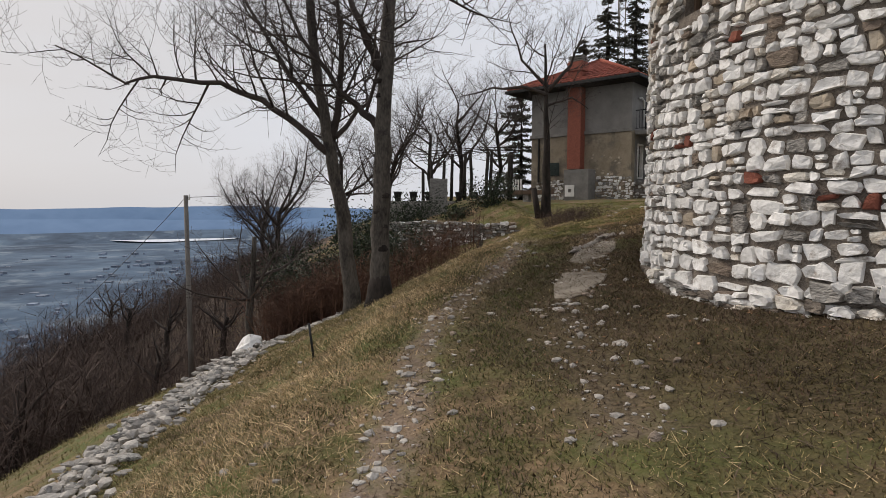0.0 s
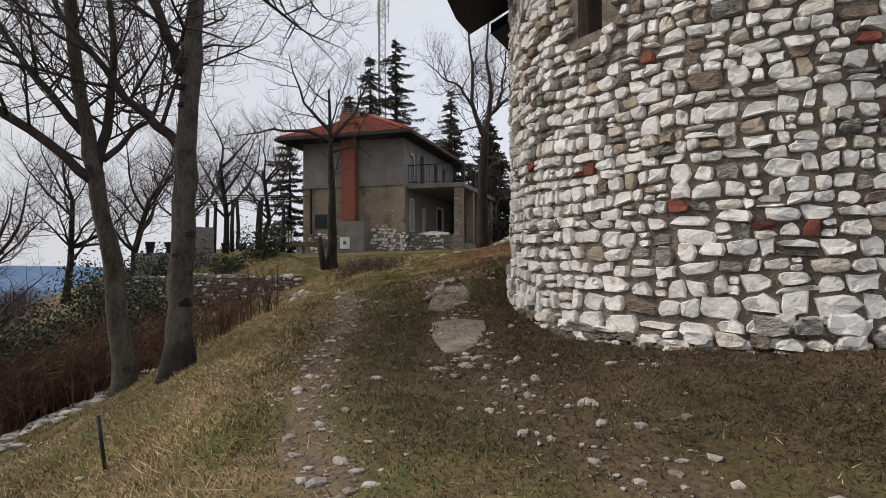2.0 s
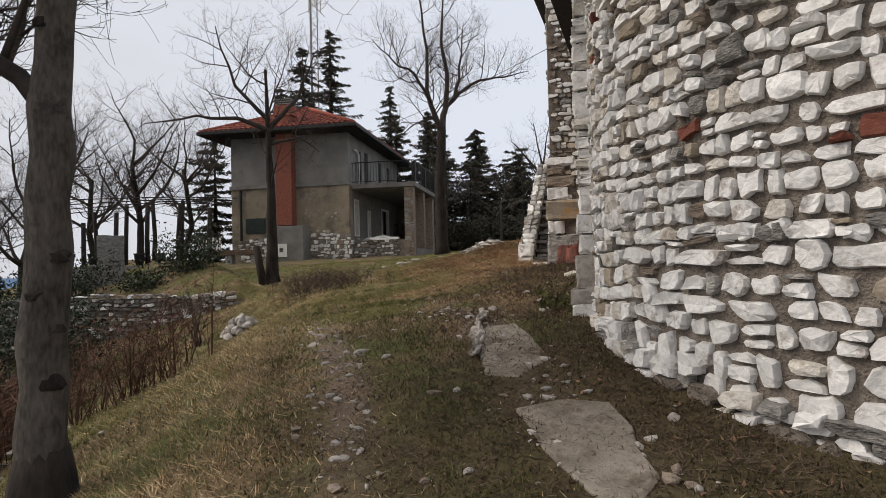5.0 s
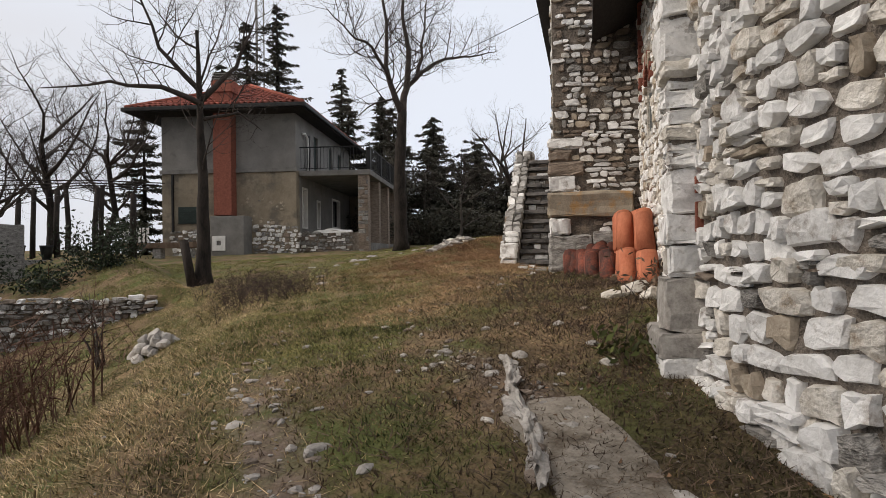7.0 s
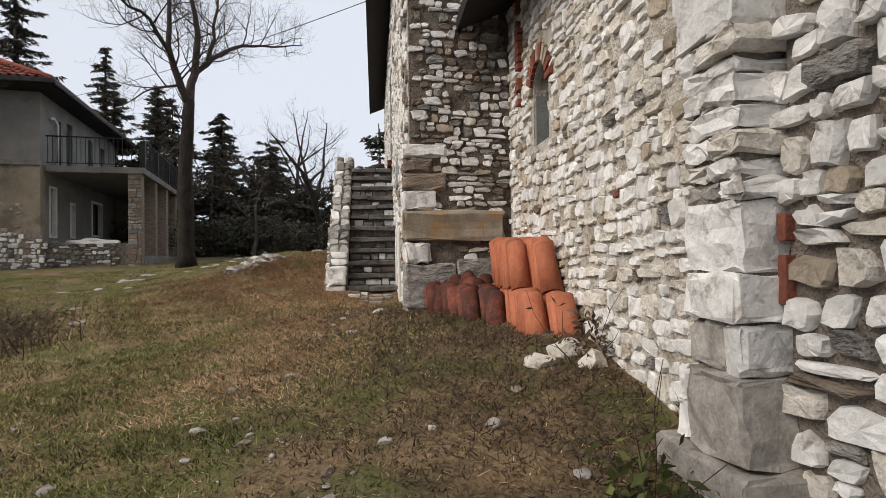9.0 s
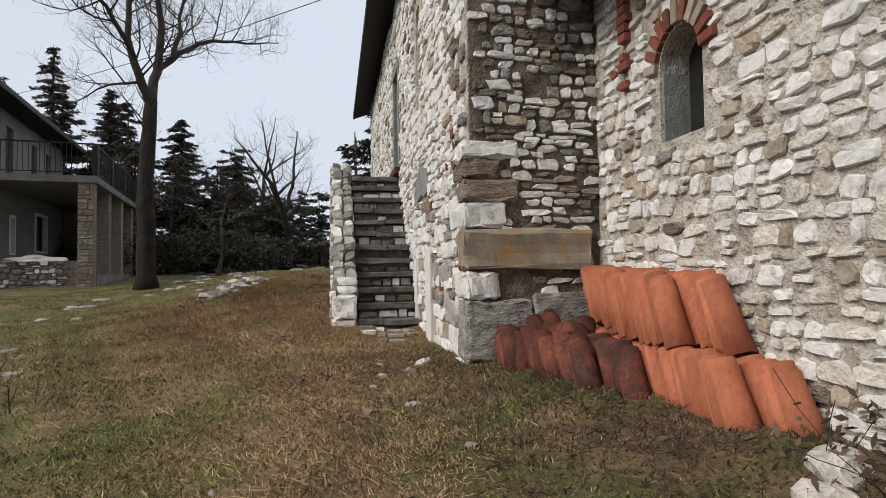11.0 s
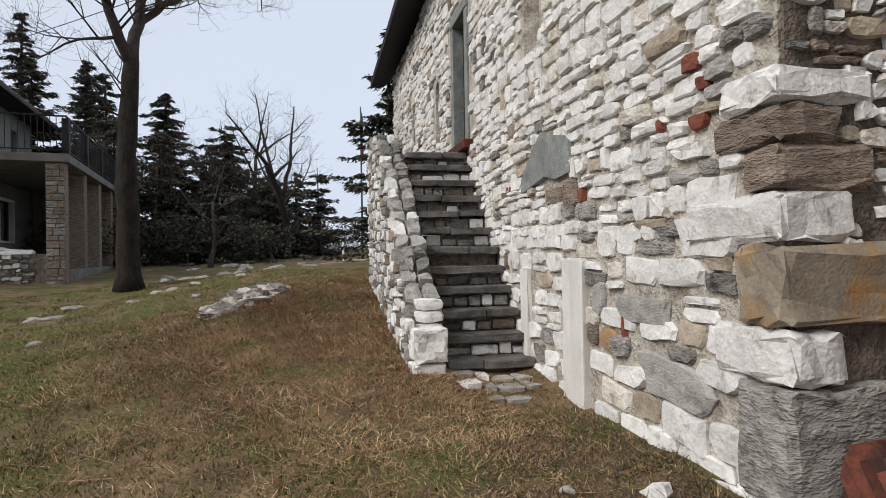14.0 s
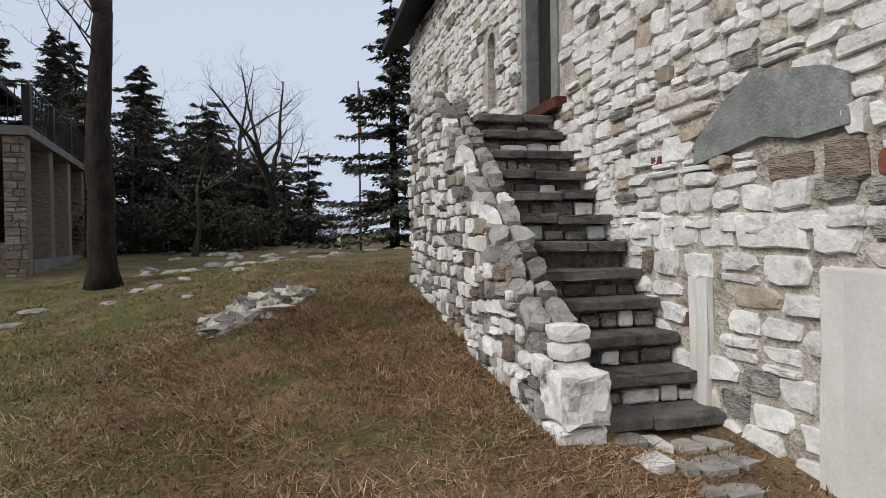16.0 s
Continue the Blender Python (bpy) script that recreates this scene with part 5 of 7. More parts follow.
# cracked flagstones before the bottom step
FLAG_S, FLAG_D = (6.78, 6.98, 7.2, 7.43), (4.16, 4.36, 4.55, 4.72, 4.93)
flag_at = {(a, b): (FLAG_S[a] + trng.uniform(-0.06, 0.06) * (0 < a < 3), FLAG_D[b] + trng.uniform(-0.06, 0.06)) for a in range(4) for b in range(5)}
for a in range(3):
    for b in range(4):
        if a == 0 and b in (0, 3):
            continue
        quad = [flag_at[a, b], flag_at[a + 1, b], flag_at[a + 1, b + 1], flag_at[a, b + 1]]
        ms, md = sum(p[0] for p in quad) / 4, sum(p[1] for p in quad) / 4
        rim = []
        for n in range(4):
            p, q = quad[n], quad[(n + 1) % 4]
            for f in (0.12, 0.5, 0.88):
                g = 0.9 + trng.uniform(-0.05, 0.04)
                u, w = p[0] + (q[0] - p[0]) * f, p[1] + (q[1] - p[1]) * f
                rim.append((ms + (u - ms) * g, md + (w - md) * g))
        top = chz(ms, md) + trng.uniform(0.006, 0.018)
        flag_stone = thing("paving_stone", CHM, "cracked flat paving stone at the foot of the stairs", "paving stone", "paving before the stairs")
        part("slab", prism_bm(rim, top - 0.09, top), M[trng.choice(("pebble", "pale_grey", "white_stone"))], flag_stone)
for k, (x, y) in enumerate(((4.9, 17.3), (7.4, 20.8), (10.4, 21.5), (7.3, 21.8), (6.8, 22.3), (5.6, 18.9))):
    rock(x, y, (0.15, 0.09, 0.045), 280 + k, "low pale stone showing in the lawn", "lawn_stone", "pebble", 33 * k, 2, 0.4)

# iron stake, utility pole and wires
stake = thing("stake", pose(-1.45, 6.6, gz(-1.45, 6.6) - 0.1), "thin rusty iron stake in the bank", "stake")
tube("rod", [(0, 0, 0), (-0.03, 0, 0.25), (-0.06, 0, 0.5)], 0.014, M["dark_metal"], stake)
up = thing("utility_pole", pose(-6.35, 14.7, gz(-6.35, 14.7) - 0.3), "grey wooden utility pole on the slope", "pole")
ph = 1.85 - gz(-6.35, 14.7) + 0.3
tube("pole", [(0, 0, 0), (0, 0, ph)], [0.07, 0.05], M["pole_wood"], up, 10)
tube("insulator", [(0, 0, ph - 0.12), (0.08, 0, ph - 0.1), (0.09, 0, ph + 0.02)], 0.02, M["white_paint"], up, 6)


def wire(a, b, sag, label):
    a, b = Vector(a), Vector(b)
    pts = [a.lerp(b, k / 14) - Vector((0, 0, 4 * sag * (k / 14) * (1 - k / 14))) for k in range(15)]
    v, f = tube_arrays(pts, [0.008] * 15, 4)
    return tagged(new("wire", mesh_of("wire", v, f, M["dark_metal"])), label, "cable", "overhead cables")


wire((-6.3, 14.7, 1.8), (2.2, 31, 4.4), 0.5, "thin dark overhead cable from the pole")
wire((-6.35, 14.7, 1.8), (-22, 26, -7), 0.6, "thin dark overhead cable from the pole")
wire(HM @ Vector((0.3, 0.6, 7.05)), (*ch(9.5, 4.6), 7.2), 0.15, "thin dark overhead cable to the church eaves")
# flagpole and footpath sign
flag = thing("flagpole", pose(23.9, 28.0, gz(23.9, 28.0) - 0.2), "tall thin flagpole with a furled tricolour flag", "flagpole")
fh = 9.0 - gz(23.9, 28.0) + 0.2
tube("pole", [(0, 0, 0), (0, 0, fh)], [0.05, 0.03], M["pole_wood"], flag)
for k, (mt, z0, z1) in enumerate((("flag_green", 8.0, 8.75), ("white_paint", 7.45, 7.99), ("flag_red", 6.8, 7.44))):
    dz = fh - 9.0
    tube("flag_band", [(0.04, 0, z1 + dz), (0.09, 0.02, (z0 + z1) / 2 + dz), (0.07, 0, z0 + dz)], [0.04, 0.08, 0.06], M[mt], flag, 7)
sign = thing("footpath_sign", pose(24.2, 29.3, gz(24.2, 29.3), 0, 0, 48 + 180), "white footpath sign with dark pictograms on a post", "sign")
sz = 1.9 - gz(24.2, 29.3)
tube("post", [(0, 0.03, -0.3), (0, 0.03, sz + 1.4)], 0.03, M["dark_metal"], sign)
for z0, z1 in ((sz + 0.0, sz + 0.55), (sz + 0.62, sz + 1.3)):
    plate = part("plate", box_bm(-0.28, 0.28, -0.01, 0.01, z0, z1, 0.004), M["white_paint"], sign)
    for side in (-1, 1):
        part("pictogram", lump_bm(0.12, 0.004, 0.17, 7), M["dark_metal"], plate).matrix_basis = pose(0.02, side * 0.014, (z0 + z1) / 2)
        part("letter_bar", box_bm(-0.2, 0.2, side * 0.011, side * 0.014, z0 + 0.05, z0 + 0.09), M["dark_metal"], plate)

# ---- garden left of the house: terrace walls, pergola, fence, pots ----


def pergola_post(x, y, h, seed):
    p = thing("pergola_post", pose(x, y, gz(x, y) - 0.2), "dark weathered wooden pergola post", "post", "pergola posts")
    r = random.Random(seed)
    tube("post", [(0, 0, 0), (r.gauss(0, 0.02), 0, h * 0.5), (r.gauss(0, 0.05), r.gauss(0, 0.05), h + 0.2)], [0.1, 0.09, 0.08], M["dark_bark"], p, 8)


for k in range(5):
    pergola_post(-0.6 + k * 1.05, 33.0 - k * 0.35, 2.5, k)
    pergola_post(-1.0 + k * 1.05, 30.6 - k * 0.35, 2.2, 10 + k)
beam = thing("pergola_beams", pose(0, 0, 0), "thin dark pergola beams with bare vines", "pergola")
bz = gz(1.5, 32) + 2.3
for k in range(0, 7, 2):
    tube("beam", [(-1.5, 33.3 - k * 0.42, bz - 0.3 + 0.05 * k), (2, 32.1 - k * 0.42, bz + 0.1), (4.2, 31.4 - k * 0.42, bz + 0.05)], 0.022, M["dark_bark"], beam, 5)
fence = thing("picket_fence", HM @ Matrix.Translation((-5.9, -0.9, 0)), "low white picket fence by the house", "fence")
for k in range(7):
    part("picket", box_bm(-0.5 + k * 0.16, -0.4 + k * 0.16, -0.01, 0.01, 2.2, 2.75, 0.006), M["white_paint"], fence)
part("rail", box_bm(-0.55, 0.65, 0.012, 0.04, 2.5, 2.57), M["dark_bark"], fence)
log_rail = thing("log_bench", HM @ Matrix.Translation((-4.2, -2.1, 0)), "long dark plank on stones along the garden edge", "bench")
part("plank", box_bm(-1.6, 1.3, -0.2, 0.2, 1.95, 2.15, 0.02, 0.005, 2), M["wood"], log_rail)
for k in range(3):
    part("support", box_bm(-1.3 + k * 1.1, -1.0 + k * 1.1, -0.15, 0.15, 1.2, 1.946, 0.03), M["grey_stone"], log_rail)
tilted = thing("post", pose(3.45, 21.9, gz(3.45, 21.9) - 0.2), "short leaning dark wooden post", "post")
tube("post", [(0.1, 0, 0), (-0.12, 0, 1.35)], [0.12, 0.1], M["dark_bark"], tilted, 9)
cover = thing("white_sheet", HM, "crumpled white sheet lying on the porch wall", "sheet")
part("sheet", lump_bm(0.75, 0.28, 0.16, 5, 3, 0.5, 0.1), M["white_paint"], cover).matrix_basis = pose(1.2, PY + 0.27, 2.5)
terrace = thing("terrace_pier", pose(-0.2, 27.5, gz(-0.2, 27.5) - 0.3), "stone garden pier with stepped base", "pier")
part("pier", box_bm(-0.4, 0.4, -0.4, 0.4, 0, 1.9, 0.04, 0.02, 3), M["grey_stone"], terrace)
part("step", box_bm(-0.8, -0.41, -0.4, 0.4, 0, 0.9, 0.04, 0.02, 4), M["grey_stone"], terrace)
for k in range(6):
    x, y = -2.2 + k * 0.75, 29.0 + 0.2 * k
    pot = thing("flower_pot", pose(x, y, gz(0, 29.5) + 0.3), "dark empty flower pot on the garden wall", "pot", "garden pots")
    tube("pot", [(0, 0, 0), (0, 0, 0.4), (0, 0, 0.46)], [0.13, 0.2, 0.22], M["dark_metal"], pot, 10)
gw = thing("garden_wall", pose(0, 0, 0), "low rendered garden wall carrying pots", "wall", kind="structure")
part("wall", prism_bm([(-2.7, 28.7), (2.0, 30.0), (1.95, 30.3), (-2.75, 29.0)], gz(-2.2, 29) - 0.5, gz(0, 29.5) + 0.3), M["grey_stone"], gw)

# ---- background trees and scrub ----
far_rng = random.Random(77)
for k, (x, y, h, a) in enumerate(((1.0, 32.9, 4.2, 9), (-2.8, 29.0, 3.6, 9), (-5.5, 31.0, 4.4, 9), (-0.6, 37.0, 4.2, 8), (-7.5, 26.0, 3.4, 8), (-10.0, 34.0, 3.8, 8), (3.0, 36.0, 4.6, 8))):
    bare_tree((x, y), [(0, 0, 0), (far_rng.gauss(0, 0.2), 0, h * 0.4), (far_rng.gauss(0, 0.3), 0, h)], [], 300 + k, "bare tree behind the garden", (0.16, 0.09), 3, 3.1, 2.1, "dark_bark", a + 2, 3.6, "garden trees")
bare_tree((24.9, 33.4), [(0, 0, 0), (0.1, 0, 1.8), (-0.5, 0, 3.4), (-1.2, 0, 4.6)], [([(-0.3, 0, 3.0), (0.3, 0, 4.6), (0.5, 0, 6.2), (0.9, 0.2, 7.8)], 0.12, 0.03), ([(-1.2, 0, 4.6), (-2.4, 0, 5.6), (-3.6, 0, 6.6)], 0.1, 0.02), ([(-0.8, 0, 4.0), (-1.0, 0.4, 6.0), (-1.4, 0.5, 8.0)], 0.09, 0.02)], 320, "forked bare tree on the skyline", (0.2, 0.12), 3, 2.4, 2.2, "dark_bark", 4, 3.0)
bare_tree((29.5, 40.6), [(0, 0, 0), (0.1, 0, 3), (0.3, 0, 6)], [], 321, "pale bare tree beyond the lawn", (0.2, 0.1), 3, 1.5, 1.7, "bark", 9, 4.5)
bare_tree((18.6, 31.2), [(0, 0, 0), (0.25, 0, 1.0), (0.2, 0, 2.6)], [], 322, "small bare tree at the wood's edge", (0.1, 0.05), 3, 2.2, 1.0, "bark", 6, 2.8)
for k, (x, y, h, sp) in enumerate(((13.0, 48.0, 16.0, 4.0), (15.4, 48.6, 18.0, 3.8), (10.2, 44.0, 11.5, 2.6), (20.5, 48.6, 14.0, 2.8), (22.9, 46.6, 11.5, 2.8), (25.6, 51.5, 13, 3.2), (22.9, 39.6, 8.6, 3.3), (25.1, 37.9, 7.2, 2.7),
                                          (20.3, 40.5, 9.2, 3.2), (27.8, 41.0, 7.4, 2.8), (18.0, 42.5, 10.0, 3.2), (26.6, 44.8, 9.8, 3.2), (30.5, 38.0, 5.2, 2.5), (22.6, 25.6, 9.3, 3.1), (27.5, 33.6, 4.8, 1.9), (8.0, 42.0, 8.5, 2.8), (5.0, 38.5, 7.0, 2.2), (23.5, 36.0, 5.0, 2.4), (20.5, 36.8, 6.2, 2.6), (17.2, 38.5, 6.0, 2.8), (25.5, 35.2, 4.2, 2.4), (28.2, 37.0, 4.6, 2.6), (15.0, 40.0, 7.0, 3.0), (22.0, 34.4, 3.6, 2.4), (31.5, 41.5, 5.5, 2.6), (19.0, 37.8, 6.8, 3.6), (24.5, 38.6, 6.4, 3.6), (16.4, 41.5, 8.2, 3.6), (26.8, 39.5, 5.6, 3.4))):
    conifer((x, y), h, sp, 400 + k, "dark spruce with drooping branches" if h > 9 else "dark bushy conifer at the edge of the wood", droop=0.14 if k % 3 else 0.3, taper=0.85 if h > 9 else 0.6)
for k, (x, y, h) in enumerate(((21.8, 35.0, 3.6), (19.6, 36.0, 4.4), (26.0, 36.6, 3.0), (17.6, 35.2, 4.2), (28.4, 37.6, 2.6), (23.6, 35.6, 3.2))):
    bare_tree((x, y), [(0, 0, 0), (0.1, 0, h * 0.5), (0.2, 0, h)], [], 360 + k, "slender bare tree before the dark wood", (0.09, 0.04), 3, 2.6, 1.6, "bark", 8, 2.6, "wood edge trees")
mast = thing("radio_mast", pose(15.2, 52, gz(15.2, 52)), "grey lattice radio mast with panel antennas", "mast")
for a, b in ((-0.3, -0.3), (0.3, -0.3), (0, 0.35)):
    tube("leg", [(a, b, 0), (a, b, 23)], 0.05, M["concrete"], mast, 5)
for k in range(30):
    tube("brace", [(-0.3 if k % 2 else 0.3, -0.3, 8 + k * 0.5), (0.3 if k % 2 else -0.3, -0.3, 8.5 + k * 0.5)], 0.025, M["concrete"], mast, 4)
for k in range(5):
    part("antenna", box_bm(-0.5 + 0.25 * k, -0.4 + 0.25 * k, -0.5, -0.4, 20 + 0.3 * (k % 3), 22 + 0.3 * (k % 3), 0.02), M["white_paint"], mast)
for k, (x, y, w, h, c) in enumerate(((-2.5, 19.2, 1.5, 2.9, 6500), (-4.2, 20.5, 1.5, 2.7, 5500), (-1.2, 20.6, 1.0, 1.8, 2600), (-3.2, 23.5, 1.3, 2.0, 3600), (-1.2, 25.8, 1.2, 1.5, 2600), (-6.0, 22.5, 1.4, 2.2, 3000), (1.9, 25.2, 1.1, 1.5, 2600), (0.6, 24.4, 0.8, 0.9, 1400))):
    leafy_shrub((x, y), (w, h), 500 + k, "dark glossy evergreen shrub in the garden", count=c, leaf=0.055)
leafy_shrub((1.25, 17.9), (0.35, 1.5), 510, "small bare shrub on the slope", count=60, leaf=0.04, stems=5)
leafy_shrub((22.5, 32.9), (1.6, 2.3), 511, "bare tangled bush at the lawn's edge", count=0, stems=16)
leafy_shrub(ch(1.6, 3.2), (0.25, 0.26), 512, "low bramble with dark leaves against the wall", mat="litter", count=260, leaf=0.03, stems=6, name="bramble", thick=0.006)
leafy_shrub(ch(0.1, 3.5), (0.14, 0.08), 513, "low green weeds at the pilaster's foot", mat="green_grass", count=160, leaf=0.035, stems=4, name="weeds", thick=0.005)
srg = np.random.RandomState(3)


def scatter(n, x0, x1, y0, y1, keep):
    x, y = srg.uniform(x0, x1, n), srg.uniform(y0, y1, n)
    k = keep(x, y)
    return np.column_stack([x[k], y[k]])


twig_thicket("scrub", scatter(4200, -45, 4, -8, 48, lambda x, y: (edge_x(y) - x > 9.3 + 1.2 * np.sin(y)) & ~((y > 21) & (edge_x(y) - x < 8))), "brush", "dense leafless brown scrub on the hillside", 1, (0.6, 1.7), 9)
twig_thicket("far_scrub", np.column_stack([scatter(2600, -110, 0, 15, 120, lambda x, y: (edge_x(np.minimum(y, 40)) - x > 14) & (x < -12)), ]), "brush", "leafless woods covering the far slope", 2, (1.6, 3.2), 8)
near_drop = scatter(520, -24, -4, 4, 26, lambda x, y: (edge_x(y) - x > 9.5) & (edge_x(y) - x < 22) & (x < -0.55 * y - 0.5))
twig_thicket("hillside_thicket", near_drop, "brush", "tall leafless brown thicket below the bank", 8, (1.9, 3.3), 11)
twig_thicket("reddish_bush", scatter(60, -3.6, -1.9, 11.9, 13.4, lambda x, y: x < 5), "red_brush", "rounded reddish-brown bare bush", 3, (0.7, 1.3), 10)
twig_thicket("reddish_bush", scatter(60, -1.6, 0.4, 13.0, 15.2, lambda x, y: x < 5), "red_brush", "thin reddish stems on the bank", 4, (0.6, 1.3), 4)
twig_thicket("reddish_bush", scatter(50, -3.4, -1.8, 15, 18, lambda x, y: x < 5), "red_brush", "rounded reddish-brown bare bush", 7, (0.7, 1.4), 9)
twig_thicket("bank_weeds", scatter(140, 2.2, 4.2, 15.5, 20.5, lambda x, y: np.abs(edge_x(y) - x) < 0.9), "brush", "dead weed stalks along the crest", 5, (0.2, 0.5), 4)
twig_thicket("wood_floor_scrub", scatter(420, 14, 33, 33, 46, lambda x, y: x + y > 52), "brush", "dark leafless scrub under the conifers", 6, (0.7, 1.7), 7)
for k, (x, y) in enumerate(((21.5, 33.2), (26.2, 35.4), (24.0, 34.6), (17.0, 36.0), (19.2, 34.6), (29.0, 35.8))):
    leafy_shrub((x, y), (1.7, 2.2), 530 + k, "dense dark evergreen bush before the wood", mat="evergreen", count=3800, leaf=0.09, stems=10)
for k, (x, y, h) in enumerate(((-8.5, 17, 2.6), (-10, 21, 3.0), (-13, 24, 3.2), (-7.4, 19.5, 2.4), (-12, 16, 2.8), (-16, 28, 3.4), (-6.2, 23.5, 2.6), (-9.4, 12.5, 2.4), (-19, 22, 3))):
    bare_tree((x, y), [(0, 0, 0), (0.1, 0, h * 0.5), (0.25, 0, h * 0.7)], [], 340 + k, "low crooked bare tree in the scrub", (0.11, 0.06), 3, 2.4, 1.0, "dark_bark", 7, 1.4, "scrub trees")

# ---- rubble bank, grass, litter ----


def pebble_field(name, pts, sizes, mats, label, seed, flat=0.55):
    """Many loose stones as one mass; each a squashed, jittered octahedral lump."""
    nr = np.random.RandomState(seed)
    bm = bmesh.new()
    bmesh.ops.create_icosphere(bm, subdivisions=1, radius=1)
    bv = np.array([v.co[:] for v in bm.verts])
    bm.verts.ensure_lookup_table()
    bf = np.array([[v.index for v in f.verts] for f in bm.faces])
    bm.free()
    n, m = len(pts), len(bv)
    jig = bv[None] * nr.uniform(0.65, 1.25, (n, m, 1))
    sc = np.stack([sizes * nr.uniform(0.8, 1.4, n), sizes * nr.uniform(0.6, 1.0, n), sizes * flat * nr.uniform(0.6, 1.2, n)], -1)
    jig = jig * sc[:, None]
    a = nr.uniform(0, 6.28, n)
    c, s = np.cos(a)[:, None], np.sin(a)[:, None]
    v = np.stack([jig[..., 0] * c - jig[..., 1] * s, jig[..., 0] * s + jig[..., 1] * c, jig[..., 2]], -1) + np.asarray(pts)[:, None]
    f = (bf[None] + (np.arange(n) * m)[:, None, None]).reshape(-1, 3)
    ob = new(name, quick(name, v.reshape(-1, 3), f, mats, np.repeat(nr.randint(0, len(mats), n), len(bf))))
    return tagged(ob, label, "stones", kind="stuff")


n = 1500
t = srg.uniform(0, 1, n)
bx = np.interp(t, (0, 0.35, 1), (-3.15, -3.45, -3.7)) + srg.normal(0, 0.3, n)
by = np.interp(t, (0, 0.35, 1), (3.4, 6.4, 10.6)) + srg.normal(0, 0.2, n)
pebble_field("rubble_bank", np.column_stack([bx, by, ground(bx, by) + 0.06 * np.abs(srg.normal(0, 1, n))]), 0.025 + 0.08 * srg.uniform(0, 1, n) ** 2, [M["pebble"], M["pebble"], M["grey_stone"]], "bank of tumbled pale limestone rubble", 2)
n = 500
bx, by = srg.normal(-2.9, 0.6, n), srg.normal(13.2, 1.2, n)
pebble_field("rubble_scatter", np.column_stack([bx, by, ground(bx, by) + 0.03]), srg.uniform(0.04, 0.14, n), [M["pebble"], M["grey_stone"]], "scattered grey stones on the slope", 3)


def wear_at(x, y):
    o = x - edge_x(y)
    w = np.zeros(len(x))
    for centre, width, y0, y1 in ((0.33, 0.25, -3, 13), (1.7, 0.3, 3.0, 12)):
        w = np.maximum(w, np.exp(-(((o - centre + 0.09 * np.sin(y * 1.3)) / width) ** 2)) * (y > y0) * np.clip((y1 - y) / 3, 0, 1))
    return w


n = 26000
px_, py_ = srg.uniform(-2.5, 5, n), srg.uniform(1, 13.5, n)
keep = srg.uniform(0, 1, n) < wear_at(px_, py_) ** 1.3 * 0.5 + 0.014
px_, py_ = px_[keep], py_[keep]
pebble_field("track_pebbles", np.column_stack([px_, py_, ground(px_, py_) + 0.004]), 0.009 + 0.042 * srg.uniform(0, 1, len(px_)) ** 3, [M["pebble"], M["pebble"], M["brown_stone"]], "small pale stones trodden into the worn tracks", 5)


def church_sd(x, y):
    return (x - 5.5) * CU.x + (y - 6.4) * CU.y, (x - 5.5) * CN.x + (y - 6.4) * CN.y


def outside_church(x, y):
    s, d = church_sd(x, y)
    inside = ((s < 0) & (np.hypot(s + 0.15, d) < 3.1)) | ((s >= 0) & (s < 4.5) & (np.abs(d) < 3.0)) | ((s >= 4.4) & (s < 17.7) & (np.abs(d) < 4.15)) | ((s > 7.3) & (s < 11.6) & (d > 0) & (d < 5.25))
    return ~inside


def blades(name, pts, tall, wide, mat, label, seed, lean=0.6):
    nr = np.random.RandomState(seed)
    n = len(pts)
    h = nr.uniform(0.5, 1.2, n) * tall
    a = nr.uniform(0, 6.28, n)
    z = ground(pts[:, 0], pts[:, 1]) - 0.008
    base = np.column_stack([pts, z])
    side = np.column_stack([np.cos(a), np.sin(a), np.zeros(n)]) * (wide * nr.uniform(0.6, 1.3, n))[:, None]
    b = nr.uniform(0, 6.28, n)
    ln = np.abs(nr.normal(0, lean, n)) * h
    tip = base + np.column_stack([np.cos(b) * ln, np.sin(b) * ln, h * nr.uniform(0.5, 1, n)])
    i = np.arange(n)
    ob = new(name, quick(name, np.concatenate([base - side, base + side, tip]), np.stack([i, i + n, i + 2 * n], -1), M[mat]))
    return tagged(ob, label, "grass", kind="stuff")


def lawn_points(n, x0, x1, y0, y1, chance):
    x, y = srg.uniform(x0, x1, n), srg.uniform(y0, y1, n)
    k = (srg.uniform(0, 1, n) < chance(x, y)) & outside_church(x, y)
    return np.column_stack([x[k], y[k]])


def patchy(x, y, f, ph=0.0):
    return 0.5 + 0.25 * (np.sin(f * x + 1.3 * f * y + ph) + np.sin(1.7 * f * x - 0.8 * f * y + 2 * ph))


def dirt_zone(x, y):
    s, d = church_sd(x, y)
    gap = np.where(s < 0, np.hypot(s + 0.15, d) - 3.07, np.where(s < 4.5, np.abs(d) - 2.97, np.abs(d) - 4.12))
    return np.clip(1.15 - gap / np.where(s < -0.8, 2.2, 2.4), 0, 1) * (s < 6.5)


def red_zone(x, y):
    s, d = church_sd(x, y)
    return np.exp(-(((s - 9.3) / 2.7) ** 2) - (((d - 6.4) / 1.7) ** 2)) * (d > 4.1)


def trodden(x, y):
    s, d = church_sd(x, y)
    return np.exp(-(((d - 5.0 - 0.08 * (8 - s)) / 0.85) ** 2)) * (s > 1.5) * (s < 9.5)


edge_band = lambda x, y: np.exp(-(((edge_x(y) - x - 0.75) / 0.75) ** 2))


